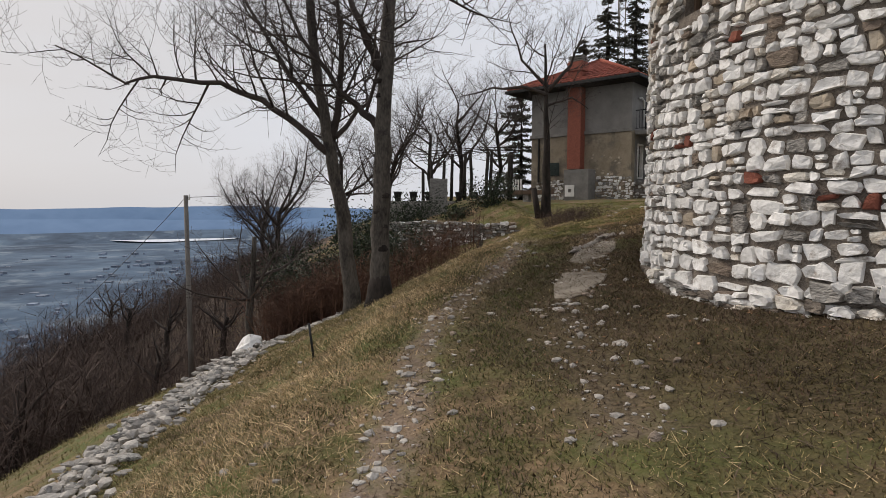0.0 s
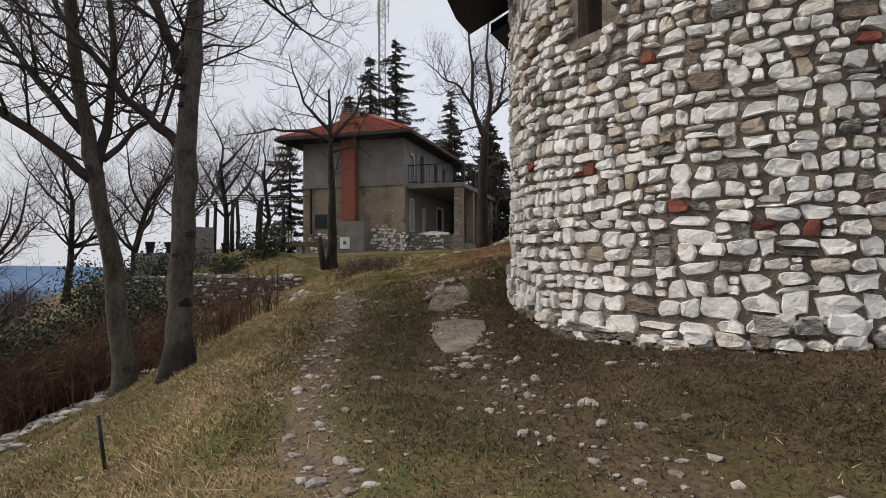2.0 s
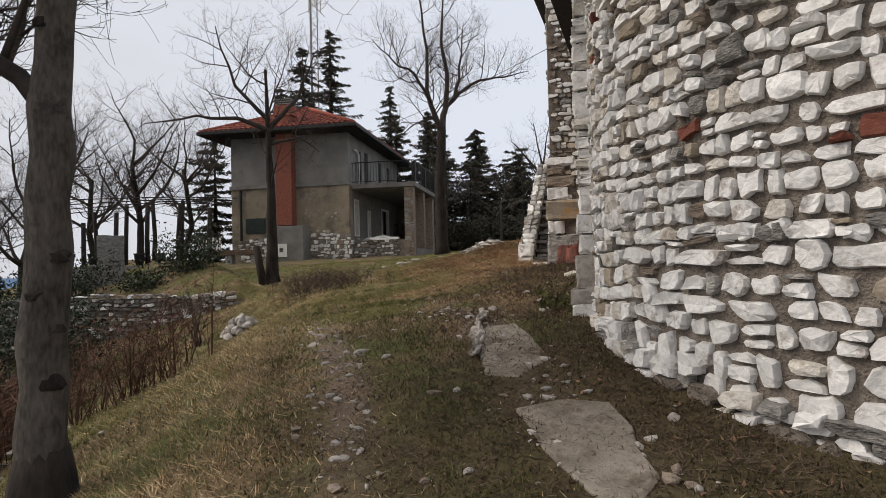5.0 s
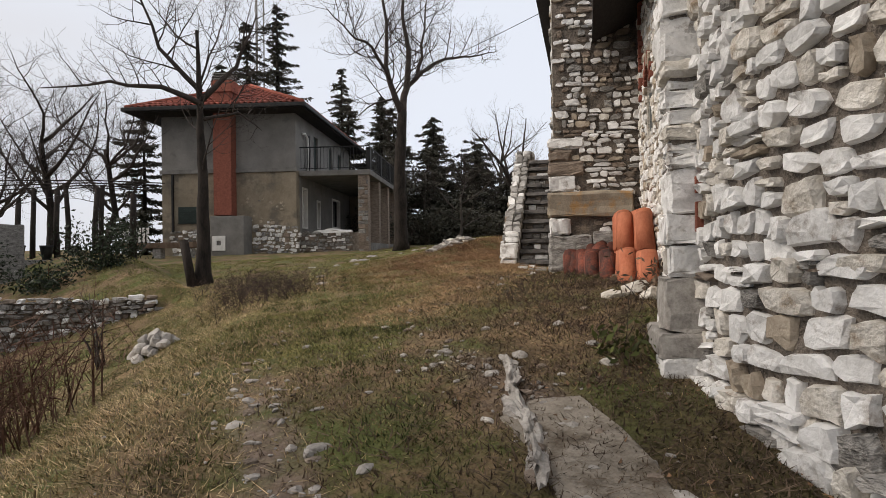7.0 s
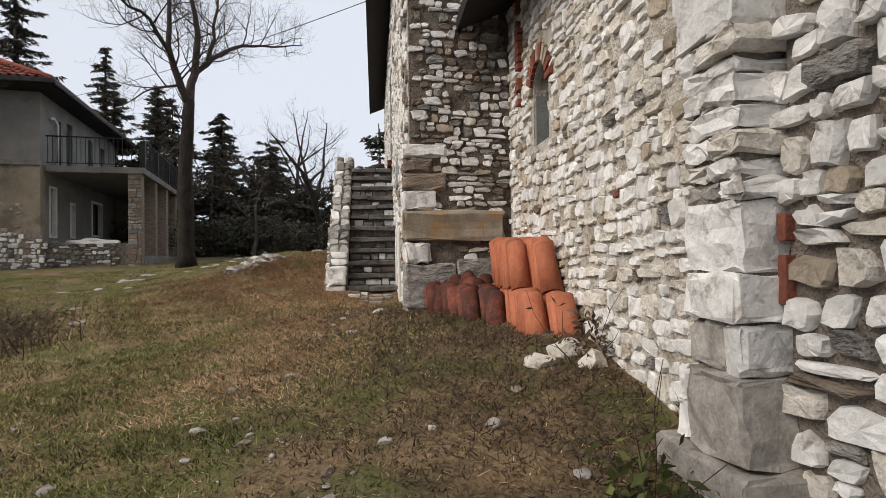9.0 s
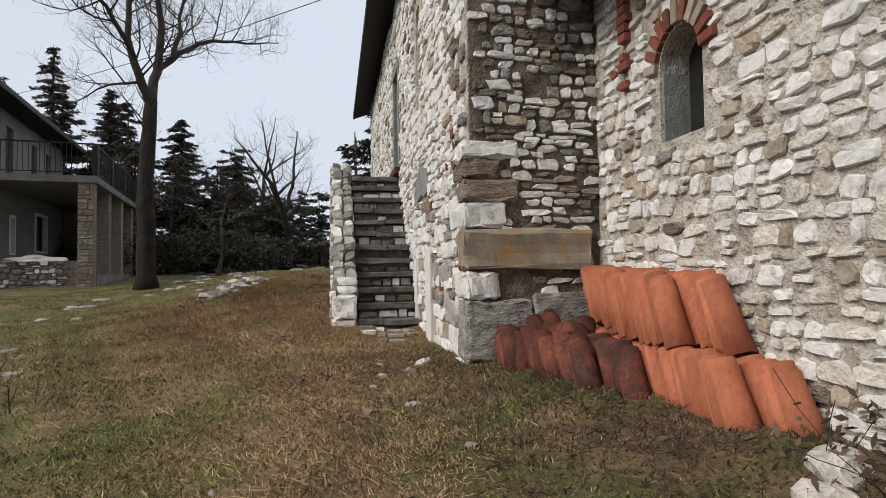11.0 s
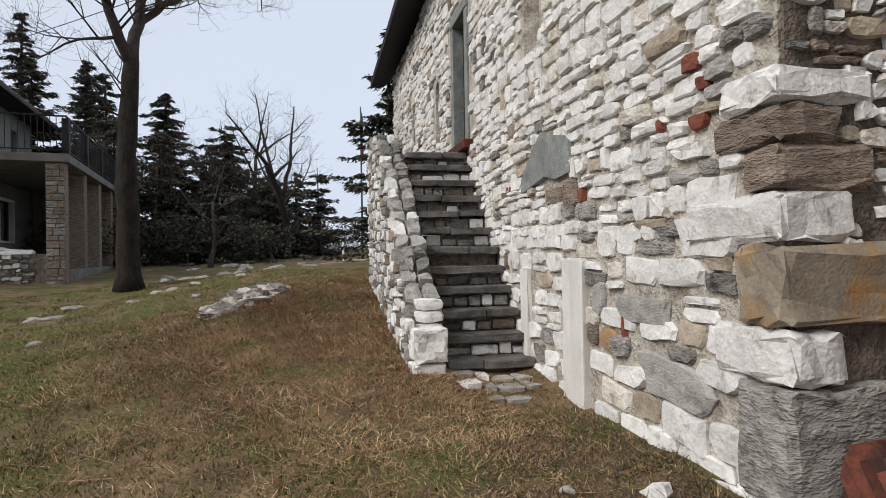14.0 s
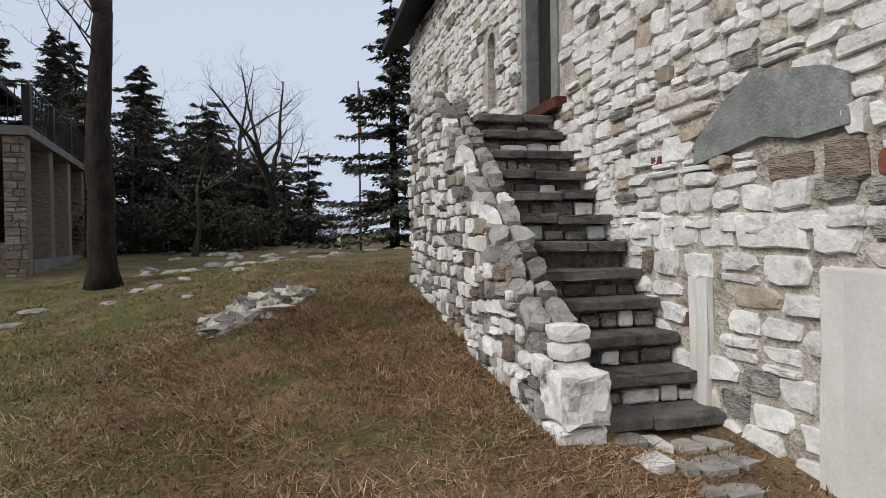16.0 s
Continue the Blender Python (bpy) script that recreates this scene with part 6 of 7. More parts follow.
def green_strip(x, y):
    """Greener turf between the wheel tracks and beside them, 0 to 1."""
    o = x - edge_x(y)
    return np.maximum(np.exp(-(((o - 1.0) / 0.33) ** 2)), 0.8 * np.exp(-(((o + 0.15) / 0.25) ** 2))) * (y > 2.5) * np.clip((15 - y) / 3, 0, 1)


def rough_patch(x, y, f):
    """Uneven cover at two scales, 0 to 1."""
    return np.clip(patchy(x, y, f) * 0.65 + patchy(x, y, 3.7 * f, 1.7) * 0.55 - 0.1, 0, 1) ** 1.5


def leaf_flakes(name, pts, size, mat, label, seed):
    """Fallen leaves: small bent flakes lying on the ground."""
    nr = np.random.RandomState(seed)
    n = len(pts)
    c = np.column_stack([pts, ground(pts[:, 0], pts[:, 1]) + nr.uniform(0.004, 0.022, n)])
    a = nr.uniform(0, 6.28, n)
    L, W = size * nr.uniform(0.5, 1.4, n), size * nr.uniform(0.25, 0.6, n)
    u = np.column_stack([np.cos(a), np.sin(a), nr.normal(0, 0.35, n)]) * L[:, None]
    w = np.column_stack([-np.sin(a), np.cos(a), nr.normal(0, 0.45, n)]) * W[:, None]
    up = np.array((0, 0, 1)) * (size * nr.uniform(0, 0.5, n))[:, None]
    i = np.arange(n)
    ob = new(name, quick(name, np.concatenate([c - u + up, c - w, c + u + up, c + w]), np.concatenate([np.stack([i, i + n, i + 3 * n], -1), np.stack([i + n, i + 2 * n, i + 3 * n], -1)]), M[mat]))
    return tagged(ob, label, "leaves", kind="stuff")


blades("grass", lawn_points(560000, -3.5, 6.5, 0.5, 14, lambda x, y: (1 - wear_at(x, y) * 0.96) * (0.2 + 0.8 * rough_patch(x, y, 1.9)) * (1 - 0.85 * dirt_zone(x, y)) * (1 - mossy(x, y)) * (y < 11.5 + np.sin(x * 2))), 0.045, 0.0055, "grass", "short olive winter grass", 1, 1.2)
blades("mossy_grass", lawn_points(420000, -1.5, 6.5, 0.5, 11, lambda x, y: mossy(x, y) * (1 - wear_at(x, y) * 0.93) * (0.15 + 0.85 * rough_patch(x, y, 2.1))), 0.042, 0.0052, "moss_grass", "dark mossy grass round the apse", 11, 1.2)
blades("green_tufts", lawn_points(420000, -1.5, 6.5, 2, 15, lambda x, y: green_strip(x, y) * (1 - wear_at(x, y) * 0.95) * rough_patch(x, y, 2.9)), 0.05, 0.0055, "green_grass", "darker green tufts between the wheel tracks", 14, 1.0)
blades("lawn_grass", lawn_points(190000, -1, 7.5, 10.5, 14, lambda x, y: (y > 11.5 + np.sin(x * 2)) * (1 - 0.85 * trodden(x, y)) * (0.25 + 0.75 * rough_patch(x, y, 1.9)) * (1 - 0.9 * dirt_zone(x, y))), 0.042, 0.0055, "lawn", "short green lawn beside the nave", 12, 1.1)
blades("trodden_straw", lawn_points(800000, 1.5, 12, 11, 21, lambda x, y: trodden(x, y) * (0.2 + 0.8 * rough_patch(x, y, 2.3))), 0.042, 0.0055, "trodden", "trodden brown straw along the nave", 13, 1.8)
blades("grass", lawn_points(260000, 1.5, 13, 12.5, 27, lambda x, y: (1 - 0.9 * red_zone(x, y)) * (1 - 0.8 * trodden(x, y)) * (0.3 + 0.7 * rough_patch(x, y, 1.3))), 0.052, 0.0075, "lawn", "short green winter lawn", 2, 1.1)
blades("dry_grass", lawn_points(420000, -3.5, 9, 0.5, 20, lambda x, y: (1 - wear_at(x, y) * 0.8) * (0.1 + 0.85 * rough_patch(x, y, 1.7) + 0.5 * edge_band(x, y)) * (1 - 0.6 * dirt_zone(x, y)) * (1 - 0.7 * mossy(x, y)) * (1 - 0.7 * green_strip(x, y))), 0.036, 0.004, "straw", "short dead straw-coloured grass", 3, 1.7)
blades("straw_tussocks", lawn_points(700000, -3.5, 5, 1, 22, lambda x, y: edge_band(x, y) * (0.2 + 0.8 * rough_patch(x, y, 2.6))), 0.062, 0.0036, "straw", "long pale straw grass hanging over the bank", 4, 1.6)
blades("red_grass", lawn_points(420000, 3.5, 14, 12, 22, lambda x, y: red_zone(x, y) * (0.2 + 0.8 * rough_patch(x, y, 2.2))), 0.09, 0.0045, "red_grass", "long reddish dead grass by the stairs", 5, 1.9)
blades("dead_litter", lawn_points(460000, -0.5, 8, 0.5, 14, lambda x, y: 0.9 * dirt_zone(x, y) * (0.3 + 0.7 * rough_patch(x, y, 3.1)) + 0.07), 0.06, 0.0055, "litter", "dark dead stalks along the foot of the church", 6, 1.9)
blades("slope_grass", lawn_points(220000, -9, 3.5, 1, 24, lambda x, y: (edge_x(y) - x > 0.6) * (0.2 + 0.8 * rough_patch(x, y, 1.1))), 0.07, 0.006, "grass", "rough grass on the slope", 7, 1.2)
blades("bleached_tangle", lawn_points(260000, 3.5, 13, 12, 21, lambda x, y: red_zone(x, y) ** 0.7 * np.clip(rough_patch(x, y, 3.1) * 1.6 - 0.35, 0, 1)), 0.085, 0.0042, "trodden", "tangled pale tufts in the reddish grass", 15, 2.2)
blades("green_tufts", lawn_points(260000, 1, 10, 11, 20, lambda x, y: (1 - red_zone(x, y)) * (1 - trodden(x, y)) * np.clip(rough_patch(x, y, 2.6) * 1.5 - 0.35, 0, 1)), 0.045, 0.006, "green_grass", "darker green tufts in the lawn", 16, 1.0)
leaf_flakes("fallen_leaves", lawn_points(60000, -2, 8, 1, 15, lambda x, y: 0.55 * dirt_zone(x, y) * rough_patch(x, y, 2.3) + 0.1 * rough_patch(x, y, 3.3)), 0.017, "dead_leaf", "brown fallen leaves on the ground", 21)
leaf_flakes("fallen_leaves", lawn_points(30000, 3, 13, 12, 22, lambda x, y: 0.6 * np.maximum(red_zone(x, y), trodden(x, y)) * rough_patch(x, y, 2.3) + 0.05), 0.02, "dead_leaf", "brown fallen leaves in the dry grass", 22)
stems = np.array([ch(*p) for p in zip(srg.uniform(1.4, 4.2, 45), srg.uniform(3.75, 4.4, 45))])
twig_thicket("dry_brambles", stems, "brush", "tangle of dry bramble stems before the tile stack", 31, (0.06, 0.17), 4)
twig_thicket("dry_brambles", np.array([ch(*p) for p in zip(srg.uniform(-0.2, 2.2, 40), srg.uniform(3.1, 3.9, 40))]), "brush", "low dry bramble stems against the chancel foot", 32, (0.06, 0.16), 4)

# ---- distance: plain, lake, hills, with haze painted into their colours ----
lake = []
for k in range(40):
    a = 2 * math.pi * k / 40
    lake.append((-1480 + 330 * math.cos(a) + 30 * math.sin(3 * a), 3250 + 270 * math.sin(a) + 25 * math.sin(5 * a)))
water = new("lake", mesh_of("lake", [(x, y, -180) for x, y in lake], [tuple(range(40))], M["lake"]))
tagged(water, "pale lake far below in the plain", "lake", kind="structure")


def hill_range(name, radius, low, tops, mat, label, seed):
    v, f = [], []
    n = 240
    for k in range(n + 1):
        a = math.radians(-20 + 240 * k / n)
        h = tops * (1 + 0.05 * math.sin(a * 5 + seed) + 0.035 * math.sin(a * 13 + 2 * seed) + 0.015 * math.sin(a * 37) + 0.01 * math.sin(a * 71))
        x, y = radius * math.cos(a), radius * math.sin(a)
        v += [(x * 0.93, y * 0.93, low), (x, y, low + h), (x * 1.04, y * 1.04, low)]
    for k in range(n):
        for j in range(2):
            f.append((3 * k + j, 3 * k + 3 + j, 3 * k + 4 + j, 3 * k + 1 + j))
    tagged(new(name, mesh_of(name, v, f, mat, smooth=True)), label, "hills", kind="structure")


# the ridges' blue is air haze put into the base colour
hill_range("backdrop_near", 3700, -200, 62, M["valley"], "wooded ridges in the plain, painted dark haze blue", 0.7)
hill_range("backdrop_mid", 4080, -200, 118, M["far_hill"], "distant ridges painted haze blue", 2.3)
hill_range("backdrop_far", 4350, -200, 182, M["far_hill"], "hills on the horizon painted pale haze blue", 4.1)
vr = random.Random(8)
vv, vf = [], []
for k in range(220):
    a = math.radians(vr.uniform(95, 135))
    r = vr.uniform(900, 2700)
    x, y, w, h = r * math.cos(a), r * math.sin(a), vr.uniform(3, 9), vr.uniform(2, 5)
    o = len(vv)
    vv += [(x - w, y - w, -190), (x + w, y - w, -190), (x + w, y + w, -190), (x - w, y + w, -190), (x - w, y - w, -186 + h), (x + w, y - w, -186 + h), (x + w, y + w, -186 + h), (x - w, y + w, -186 + h)]
    vf += [(o, o + 1, o + 5, o + 4), (o + 1, o + 2, o + 6, o + 5), (o + 2, o + 3, o + 7, o + 6), (o + 3, o, o + 4, o + 7), (o + 4, o + 5, o + 6, o + 7)]
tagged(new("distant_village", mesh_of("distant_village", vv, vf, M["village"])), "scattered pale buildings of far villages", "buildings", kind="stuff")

# ---- stones of the walls, set into the mortar ----


def stone_variant(seed, wild=1.0):
    """A split wall stone about 1 x 1: an uneven, broken outline, worn edges and a lumpy face towards +y."""
    r = random.Random(seed)
    j = lambda q: r.uniform(-q, q) * wild
    corner = [(-0.46 + j(0.13), -0.44 + j(0.15)), (0.46 + j(0.13), -0.44 + j(0.15)), (0.46 + j(0.13), 0.44 + j(0.15)), (-0.46 + j(0.13), 0.44 + j(0.15))]
    outline = []
    for k in range(4):
        (xa, za), (xb, zb) = corner[k], corner[(k + 1) % 4]
        chip = 1 - wild * r.choice((0.28, 0.18, 0.1, 0.03))
        outline.append((xa * chip, za * chip))
        for q in ((0.3, 0.7) if k % 2 == 0 else (0.5,)):
            q += j(0.14)
            outline.append((xa + (xb - xa) * q + j(0.06), za + (zb - za) * q + j(0.09)))
    n = len(outline)
    tx, tz = j(0.6), j(0.5)
    v, f = [], []
    for y, sc in ((-1, 0.98), (0.3, 1.0), (1.0, 0.94 - 0.06 * wild)):
        for x, z in outline:
            q = sc + (j(0.06) if y > 0.5 else 0)
            v.append((x * q, y + ((tx * x + tz * z) + j(0.2) if y > 0 else 0), z * q))
    v.append((j(0.2), 1.05 + j(0.25), j(0.2)))
    for i in range(2):
        for k in range(n):
            a, b = i * n + k, i * n + (k + 1) % n
            f.append((a, a + n, b + n, b))
    for k in range(n):
        f.append((2 * n + k, 3 * n, 2 * n + (k + 1) % n))
    return np.array(v), f


VAR = [stone_variant(900 + k) for k in range(36)] + [stone_variant(950 + k, 0.75) for k in range(30)]
STONE_MESH = {}


def stone_mesh(k, mat):
    if (k, mat) not in STONE_MESH:
        STONE_MESH[k, mat] = mesh_of("stone", VAR[k][0], VAR[k][1], M[mat])
    return STONE_MESH[k, mat]


def courses(rng, length, z0, z1, low, high, wide, fill=1.0):
    """Rough courses of stones: (u, z, width, height), wandering, with thin levelling stones between."""
    out, z = [], z0
    p1, p2 = rng.uniform(0, 6), rng.uniform(0, 6)
    while z < z1:
        h = rng.uniform(low, high)
        u = -rng.uniform(0, 0.2)
        p1, p2 = p1 + rng.uniform(-0.5, 0.5), p2 + rng.uniform(-0.7, 0.7)
        while u < length:
            w = max(h * 0.7, rng.triangular(wide[0], wide[1], wide[0] * 1.3))
            dz = 0.035 * math.sin(u * 1.6 + p1) + 0.018 * math.sin(u * 4.3 + p2) + rng.uniform(-0.008, 0.008)
            if rng.random() < fill:
                pick = rng.random()
                if pick < 0.13 and h > 0.1:
                    q = rng.uniform(0.35, 0.65)
                    out.append((u + w / 2, z + h * q / 2 + dz, w - 0.012, h * q - 0.012))
                    out.append((u + w / 2 + rng.uniform(-0.02, 0.02), z + h * (1 + q) / 2 + dz, w * rng.uniform(0.75, 0.95), h * (1 - q) - 0.012))
                elif pick < 0.21 and w > 0.17 and h > 0.1:
                    q = rng.uniform(0.3, 0.7)
                    out.append((u + w * q / 2, z + h / 2 + dz, w * q - 0.008, h * rng.uniform(0.8, 1.0)))
                    out.append((u + w * (1 + q) / 2, z + h * 0.28 + dz, w * (1 - q) - 0.006, h * 0.5))
                    out.append((u + w * (1 + q) / 2, z + h * 0.78 + dz, w * (1 - q) - 0.01, h * 0.4))
                else:
                    out.append((u + w / 2, z + h / 2 + dz, w * rng.uniform(0.94, 1.05) - 0.008, h * rng.uniform(0.84, 1.14) - 0.008))
            u += w
        z += h
    return out


def set_stones(wall, rng, items, place, choose, depth, near, limit=300, slate=0.0, squared=False):
    """Sets the stones: the first `limit` in order of near() as parts, the rest as one joined part."""
    items = sorted(items, key=near)
    rest = {}
    for i, (u, z, w, h) in enumerate(items):
        k, mat = rng.randrange(36, 66) if squared else rng.randrange(36), choose(rng, u, z)
        if w > h * 2.5 and rng.random() < slate:
            mat = rng.choice(("grey_stone", "grey_stone", "brown_stone"))
        if mat in ("brick", "orange_stone") and w > 0.19:
            mat = "grey_stone" if z > 2.2 else "white_stone"
        m = place(u, z) @ Matrix.Rotation(rng.gauss(0, 0.025 if squared else 0.06), 4, "Y") @ Matrix.Diagonal((w, depth * rng.uniform(0.6, 1.35), h, 1))
        if i < limit:
            ob = new("stone", stone_mesh(k, mat))
            ob.parent = wall
            ob.matrix_basis = m
        else:
            mm = np.array(m)
            v = VAR[k][0] @ mm[:3, :3].T + mm[:3, 3]
            vs, fs = rest.setdefault(mat, ([], []))
            o = sum(len(x) for x in vs)
            vs.append(v)
            fs += [tuple(j + o for j in face) for face in VAR[k][1]]
    for mat, (vs, fs) in rest.items():
        ob = new("stonework", mesh_of("stonework", np.concatenate(vs), fs, M[mat]))
        ob.parent = wall
        tagged(ob, kind="stuff")


def chooser(weights, accents=()):
    names, w = [a for a, _ in weights], [b for _, b in weights]
    return lambda rng, u, z: rng.choices(names, w)[0]


wr = random.Random(404)
A0, A1 = math.radians(92), math.radians(252)


def on_apse(out):
    def place(u, z):
        a = A0 + u / APSE_R
        return Matrix.Rotation(a - math.pi / 2, 4, "Z") @ Matrix.Translation((0, APSE_R + out, z))
    return place


def clear_apse(it):
    u, z, w, h = it
    a = A0 + u / APSE_R
    if WIN_A - 0.02 < a < WIN_B + 0.02 and z > 3.4 and z < 4.2 or abs(u - APSE_R * ((WIN_A + WIN_B) / 2 - A0)) < w / 2 + 0.14 and 3.42 < z + h / 2 and z - h / 2 < 4.15:
        return False
    return z > chz(3.2 * math.cos(a), 3.2 * math.sin(a)) - 0.08


LOW = chooser((("white_stone", 84), ("grey_stone", 7), ("brown_stone", 2.5), ("tan_stone", 3), ("cream_stone", 4), ("brick", 1.2), ("orange_stone", 0.2)))
HIGH = chooser((("white_stone", 66), ("cream_stone", 13), ("grey_stone", 9), ("brown_stone", 5), ("tan_stone", 6), ("brick", 1.2), ("orange_stone", 0.4)))
JOIN = chooser((("white_stone", 66), ("cream_stone", 24), ("grey_stone", 5), ("tan_stone", 5)))
MIX = lambda rng, u, z: (JOIN if u < 1.5 and z < 3.2 else HIGH if z + 0.3 * math.sin(u * 2.1) > 2.5 else LOW)(rng, u, z)
span = APSE_R * (A1 - A0)
stones = [i for i in courses(wr, span, 0.0, 1.75, 0.1, 0.19, (0.1, 0.4)) + courses(wr, span, 1.75, 4.8, 0.075, 0.15, (0.075, 0.29)) if clear_apse(i)]
set_stones(apse, wr, stones, on_apse(0.0), MIX, 0.045, lambda i: abs(i[0] - 2.9) * 0.6 + abs(i[1] - 1.7), 300, 0.08)
foot = [i for i in courses(wr, span, 0.1, 1.1, 0.1, 0.17, (0.12, 0.34)) if 0 < i[1] - chz(3.2 * math.cos(A0 + i[0] / APSE_R), 3.2 * math.sin(A0 + i[0] / APSE_R)) + 0.12 < 0.3]
for u, z, w, h in foot:
    ob = new("stone", stone_mesh(wr.randrange(20), wr.choice(("white_stone", "white_stone", "grey_stone", "mortar", "cream_stone"))))
    ob.parent = apse
    ob.matrix_basis = on_apse(0.035)(u, z) @ Matrix.Diagonal((w, 0.055, h, 1))

# pilaster: squared blocks bedded round a mortar core, on a grey base block and a low plinth


def pilaster_block(name, mat, s0, s1, d1, z0, z1, seed, label=""):
    part(name, box_bm(s0, s1, CHANCEL_D - 0.15, d1, z0, z1, 0.022, 0.014, seed), M[mat], pilaster, label)


PIL_D = CHANCEL_D + 0.25
pilaster_block("plinth_slab", "pebble", -0.29, 0.33, PIL_D + 0.08, 1.22, 1.36, 71, "worn grey plinth slab")
pilaster_block("foot_stone", "white_stone", -0.3, -0.06, PIL_D + 0.06, 1.04, 1.215, 72)
pilaster_block("foot_stone", "white_stone", -0.04, 0.26, PIL_D + 0.05, 1.02, 1.21, 73)
pilaster_block("base_block", "pebble", -0.21, 0.15, PIL_D + 0.03, 1.365, 1.68, 74, "large grey base block")
pilaster_block("pilaster_block", "white_stone", 0.158, 0.26, PIL_D + 0.02, 1.37, 1.52, 75)
pilaster_block("pilaster_block", "white_stone", 0.158, 0.25, PIL_D + 0.02, 1.53, 1.67, 76)
zp, k = 1.685, 0
while zp < 4.75:
    hh = wr.choice((0.08, 0.1, 0.12, 0.14, 0.19, 0.27))
    out = PIL_D + wr.uniform(-0.012, 0.02)
    mats = ("white_stone",) * 7 + ("cream_stone", "pebble", "cream_stone")
    near = -0.18 + wr.uniform(-0.02, 0.03)
    if wr.random() < 0.5:
        cut = wr.uniform(-0.06, 0.1)
        pilaster_block("pilaster_block", wr.choice(mats), near, cut, out, zp + 0.006, zp + hh - 0.004, 80 + k)
        pilaster_block("pilaster_block", wr.choice(mats), cut + 0.012, 0.2, out - 0.01, zp + 0.008, zp + hh - 0.006, 81 + k)
    else:
        pilaster_block("pilaster_block", wr.choice(mats), near, 0.2 + wr.uniform(-0.02, 0.03), out, zp + 0.006, zp + hh - 0.004, 82 + k)
    zp, k = zp + hh, k + 3
for z0, z1 in ((1.95, 2.13), (2.18, 2.28)):
    part("brick", box_bm(-0.215, -0.17, CHANCEL_D + 0.02, CHANCEL_D + 0.1, z0, z1, 0.006), M["brick"], pilaster)
flat = lambda d: (lambda u, z: Matrix.Translation((u, d, z)))


def free_of(holes, u, z, w, h, m=0.02):
    return all(u + w / 2 < a - m or u - w / 2 > b + m or z + h / 2 < c - m or z - h / 2 > e + m for a, b, c, e, *_ in holes)


def clear_centre(zones, i):
    return not any(a < i[0] < b and c < i[1] < e for a, b, c, e in zones)


PALE = chooser((("white_stone", 52), ("cream_stone", 32), ("tan_stone", 6), ("grey_stone", 3), ("brown_stone", 1), ("brick", 0.7)))
ch_skip = [(2.82, 3.58, 3.66, 4.12), (3.82, 3.97, 3.7, 4.85)]
stones = [i for i in courses(wr, 4.5, 1.0, 4.85, 0.06, 0.15, (0.08, 0.3), 0.93) if i[0] > 0.2 and i[0] + i[2] / 2 < 4.48 and i[1] > chz(i[0], 3.2) - 0.08 and free_of(CH_HOLES, *i) and clear_centre(ch_skip, i)]
set_stones(chancel, wr, stones, flat(CHANCEL_D), PALE, 0.024, lambda i: abs(i[0] - 2) + abs(i[1] - 2.2), 300)
ACCENTS = [("pale_grey", 5.6, 2.3, 0.55, 0.2), ("pale_grey", 6.16, 2.34, 0.2, 0.26), ("pale_grey", 5.3, 1.93, 0.72, 0.26), ("orange_stone", 6.02, 2.06, 0.3, 0.16), ("brown_stone", 6.27, 2.07, 0.14, 0.17),
           ("brick", 5.06, 3.62, 0.16, 0.09), ("brick", 4.97, 3.49, 0.1, 0.07), ("brick", 5.02, 3.3, 0.14, 0.08), ("brick", 5.36, 3.36, 0.05, 0.1), ("brick", 6.4, 3.07, 0.09, 0.12), ("brick", 5.82, 2.17, 0.05, 0.14),
           ("brown_stone", 6.95, 3.1, 0.3, 0.2), ("brown_stone", 6.62, 3.1, 0.26, 0.22), ("tan_stone", 7.72, 3.42, 0.26, 0.11), ("brick", 8.1, 3.28, 0.12, 0.07), ("brick", 7.75, 2.2, 0.05, 0.12)]
nave_skip = [(u - w / 2, u + w / 2, z - h / 2, z + h / 2) for _, u, z, w, h in ACCENTS] + [(6.6, 7.66, 3.24, 3.6), (7.56, 7.71, 1.6, 2.48), (6.38, 6.7, 1.4, 2.58), (9.6, 10.85, 3.95, 4.1)]
WALLMIX = chooser((("white_stone", 78), ("cream_stone", 11), ("grey_stone", 5), ("tan_stone", 4), ("brown_stone", 1), ("brick", 0.8)))
stones = [(u + 4.6, z, w, h) for u, z, w, h in courses(wr, 4.2, 2.75, 7.1, 0.08, 0.17, (0.12, 0.46))] + [(u + 8.8, z, w, h) for u, z, w, h in courses(wr, 8.75, 1.2, 7.1, 0.09, 0.19, (0.16, 0.44))]
stones = [i for i in stones if NAVE_S + 0.02 < i[0] - i[2] / 2 and i[0] + i[2] / 2 < NAVE_END and i[1] > chz(i[0], 4.2) - 0.08 and free_of(NAVE_HOLES, *i) and clear_centre(nave_skip, i) and not (7.6 < i[0] < 10 and i[1] < step_z0 + RISE * (i[0] - STEP_S) / TREAD - 0.1)]
CORNERMIX = chooser((("white_stone", 46), ("brown_stone", 18), ("pale_grey", 16), ("grey_stone", 8), ("tan_stone", 8), ("brick", 4)))
NAVEMIX = lambda rng, u, z: (CORNERMIX if u < 5.1 + 0.25 * math.sin(z * 3) else WALLMIX)(rng, u, z)
low_blocks = [(u + 4.6, z, w, h) for u, z, w, h in courses(wr, 4.2, 1.3, 2.73, 0.13, 0.25, (0.2, 0.62))]
low_blocks = [i for i in low_blocks if NAVE_S + 0.02 < i[0] - i[2] / 2 and i[0] < 8.75 and i[1] > chz(i[0], 4.2) - 0.1 and clear_centre(nave_skip, i) and not (7.6 < i[0] and i[1] < step_z0 + RISE * (i[0] - STEP_S) / TREAD - 0.1)]
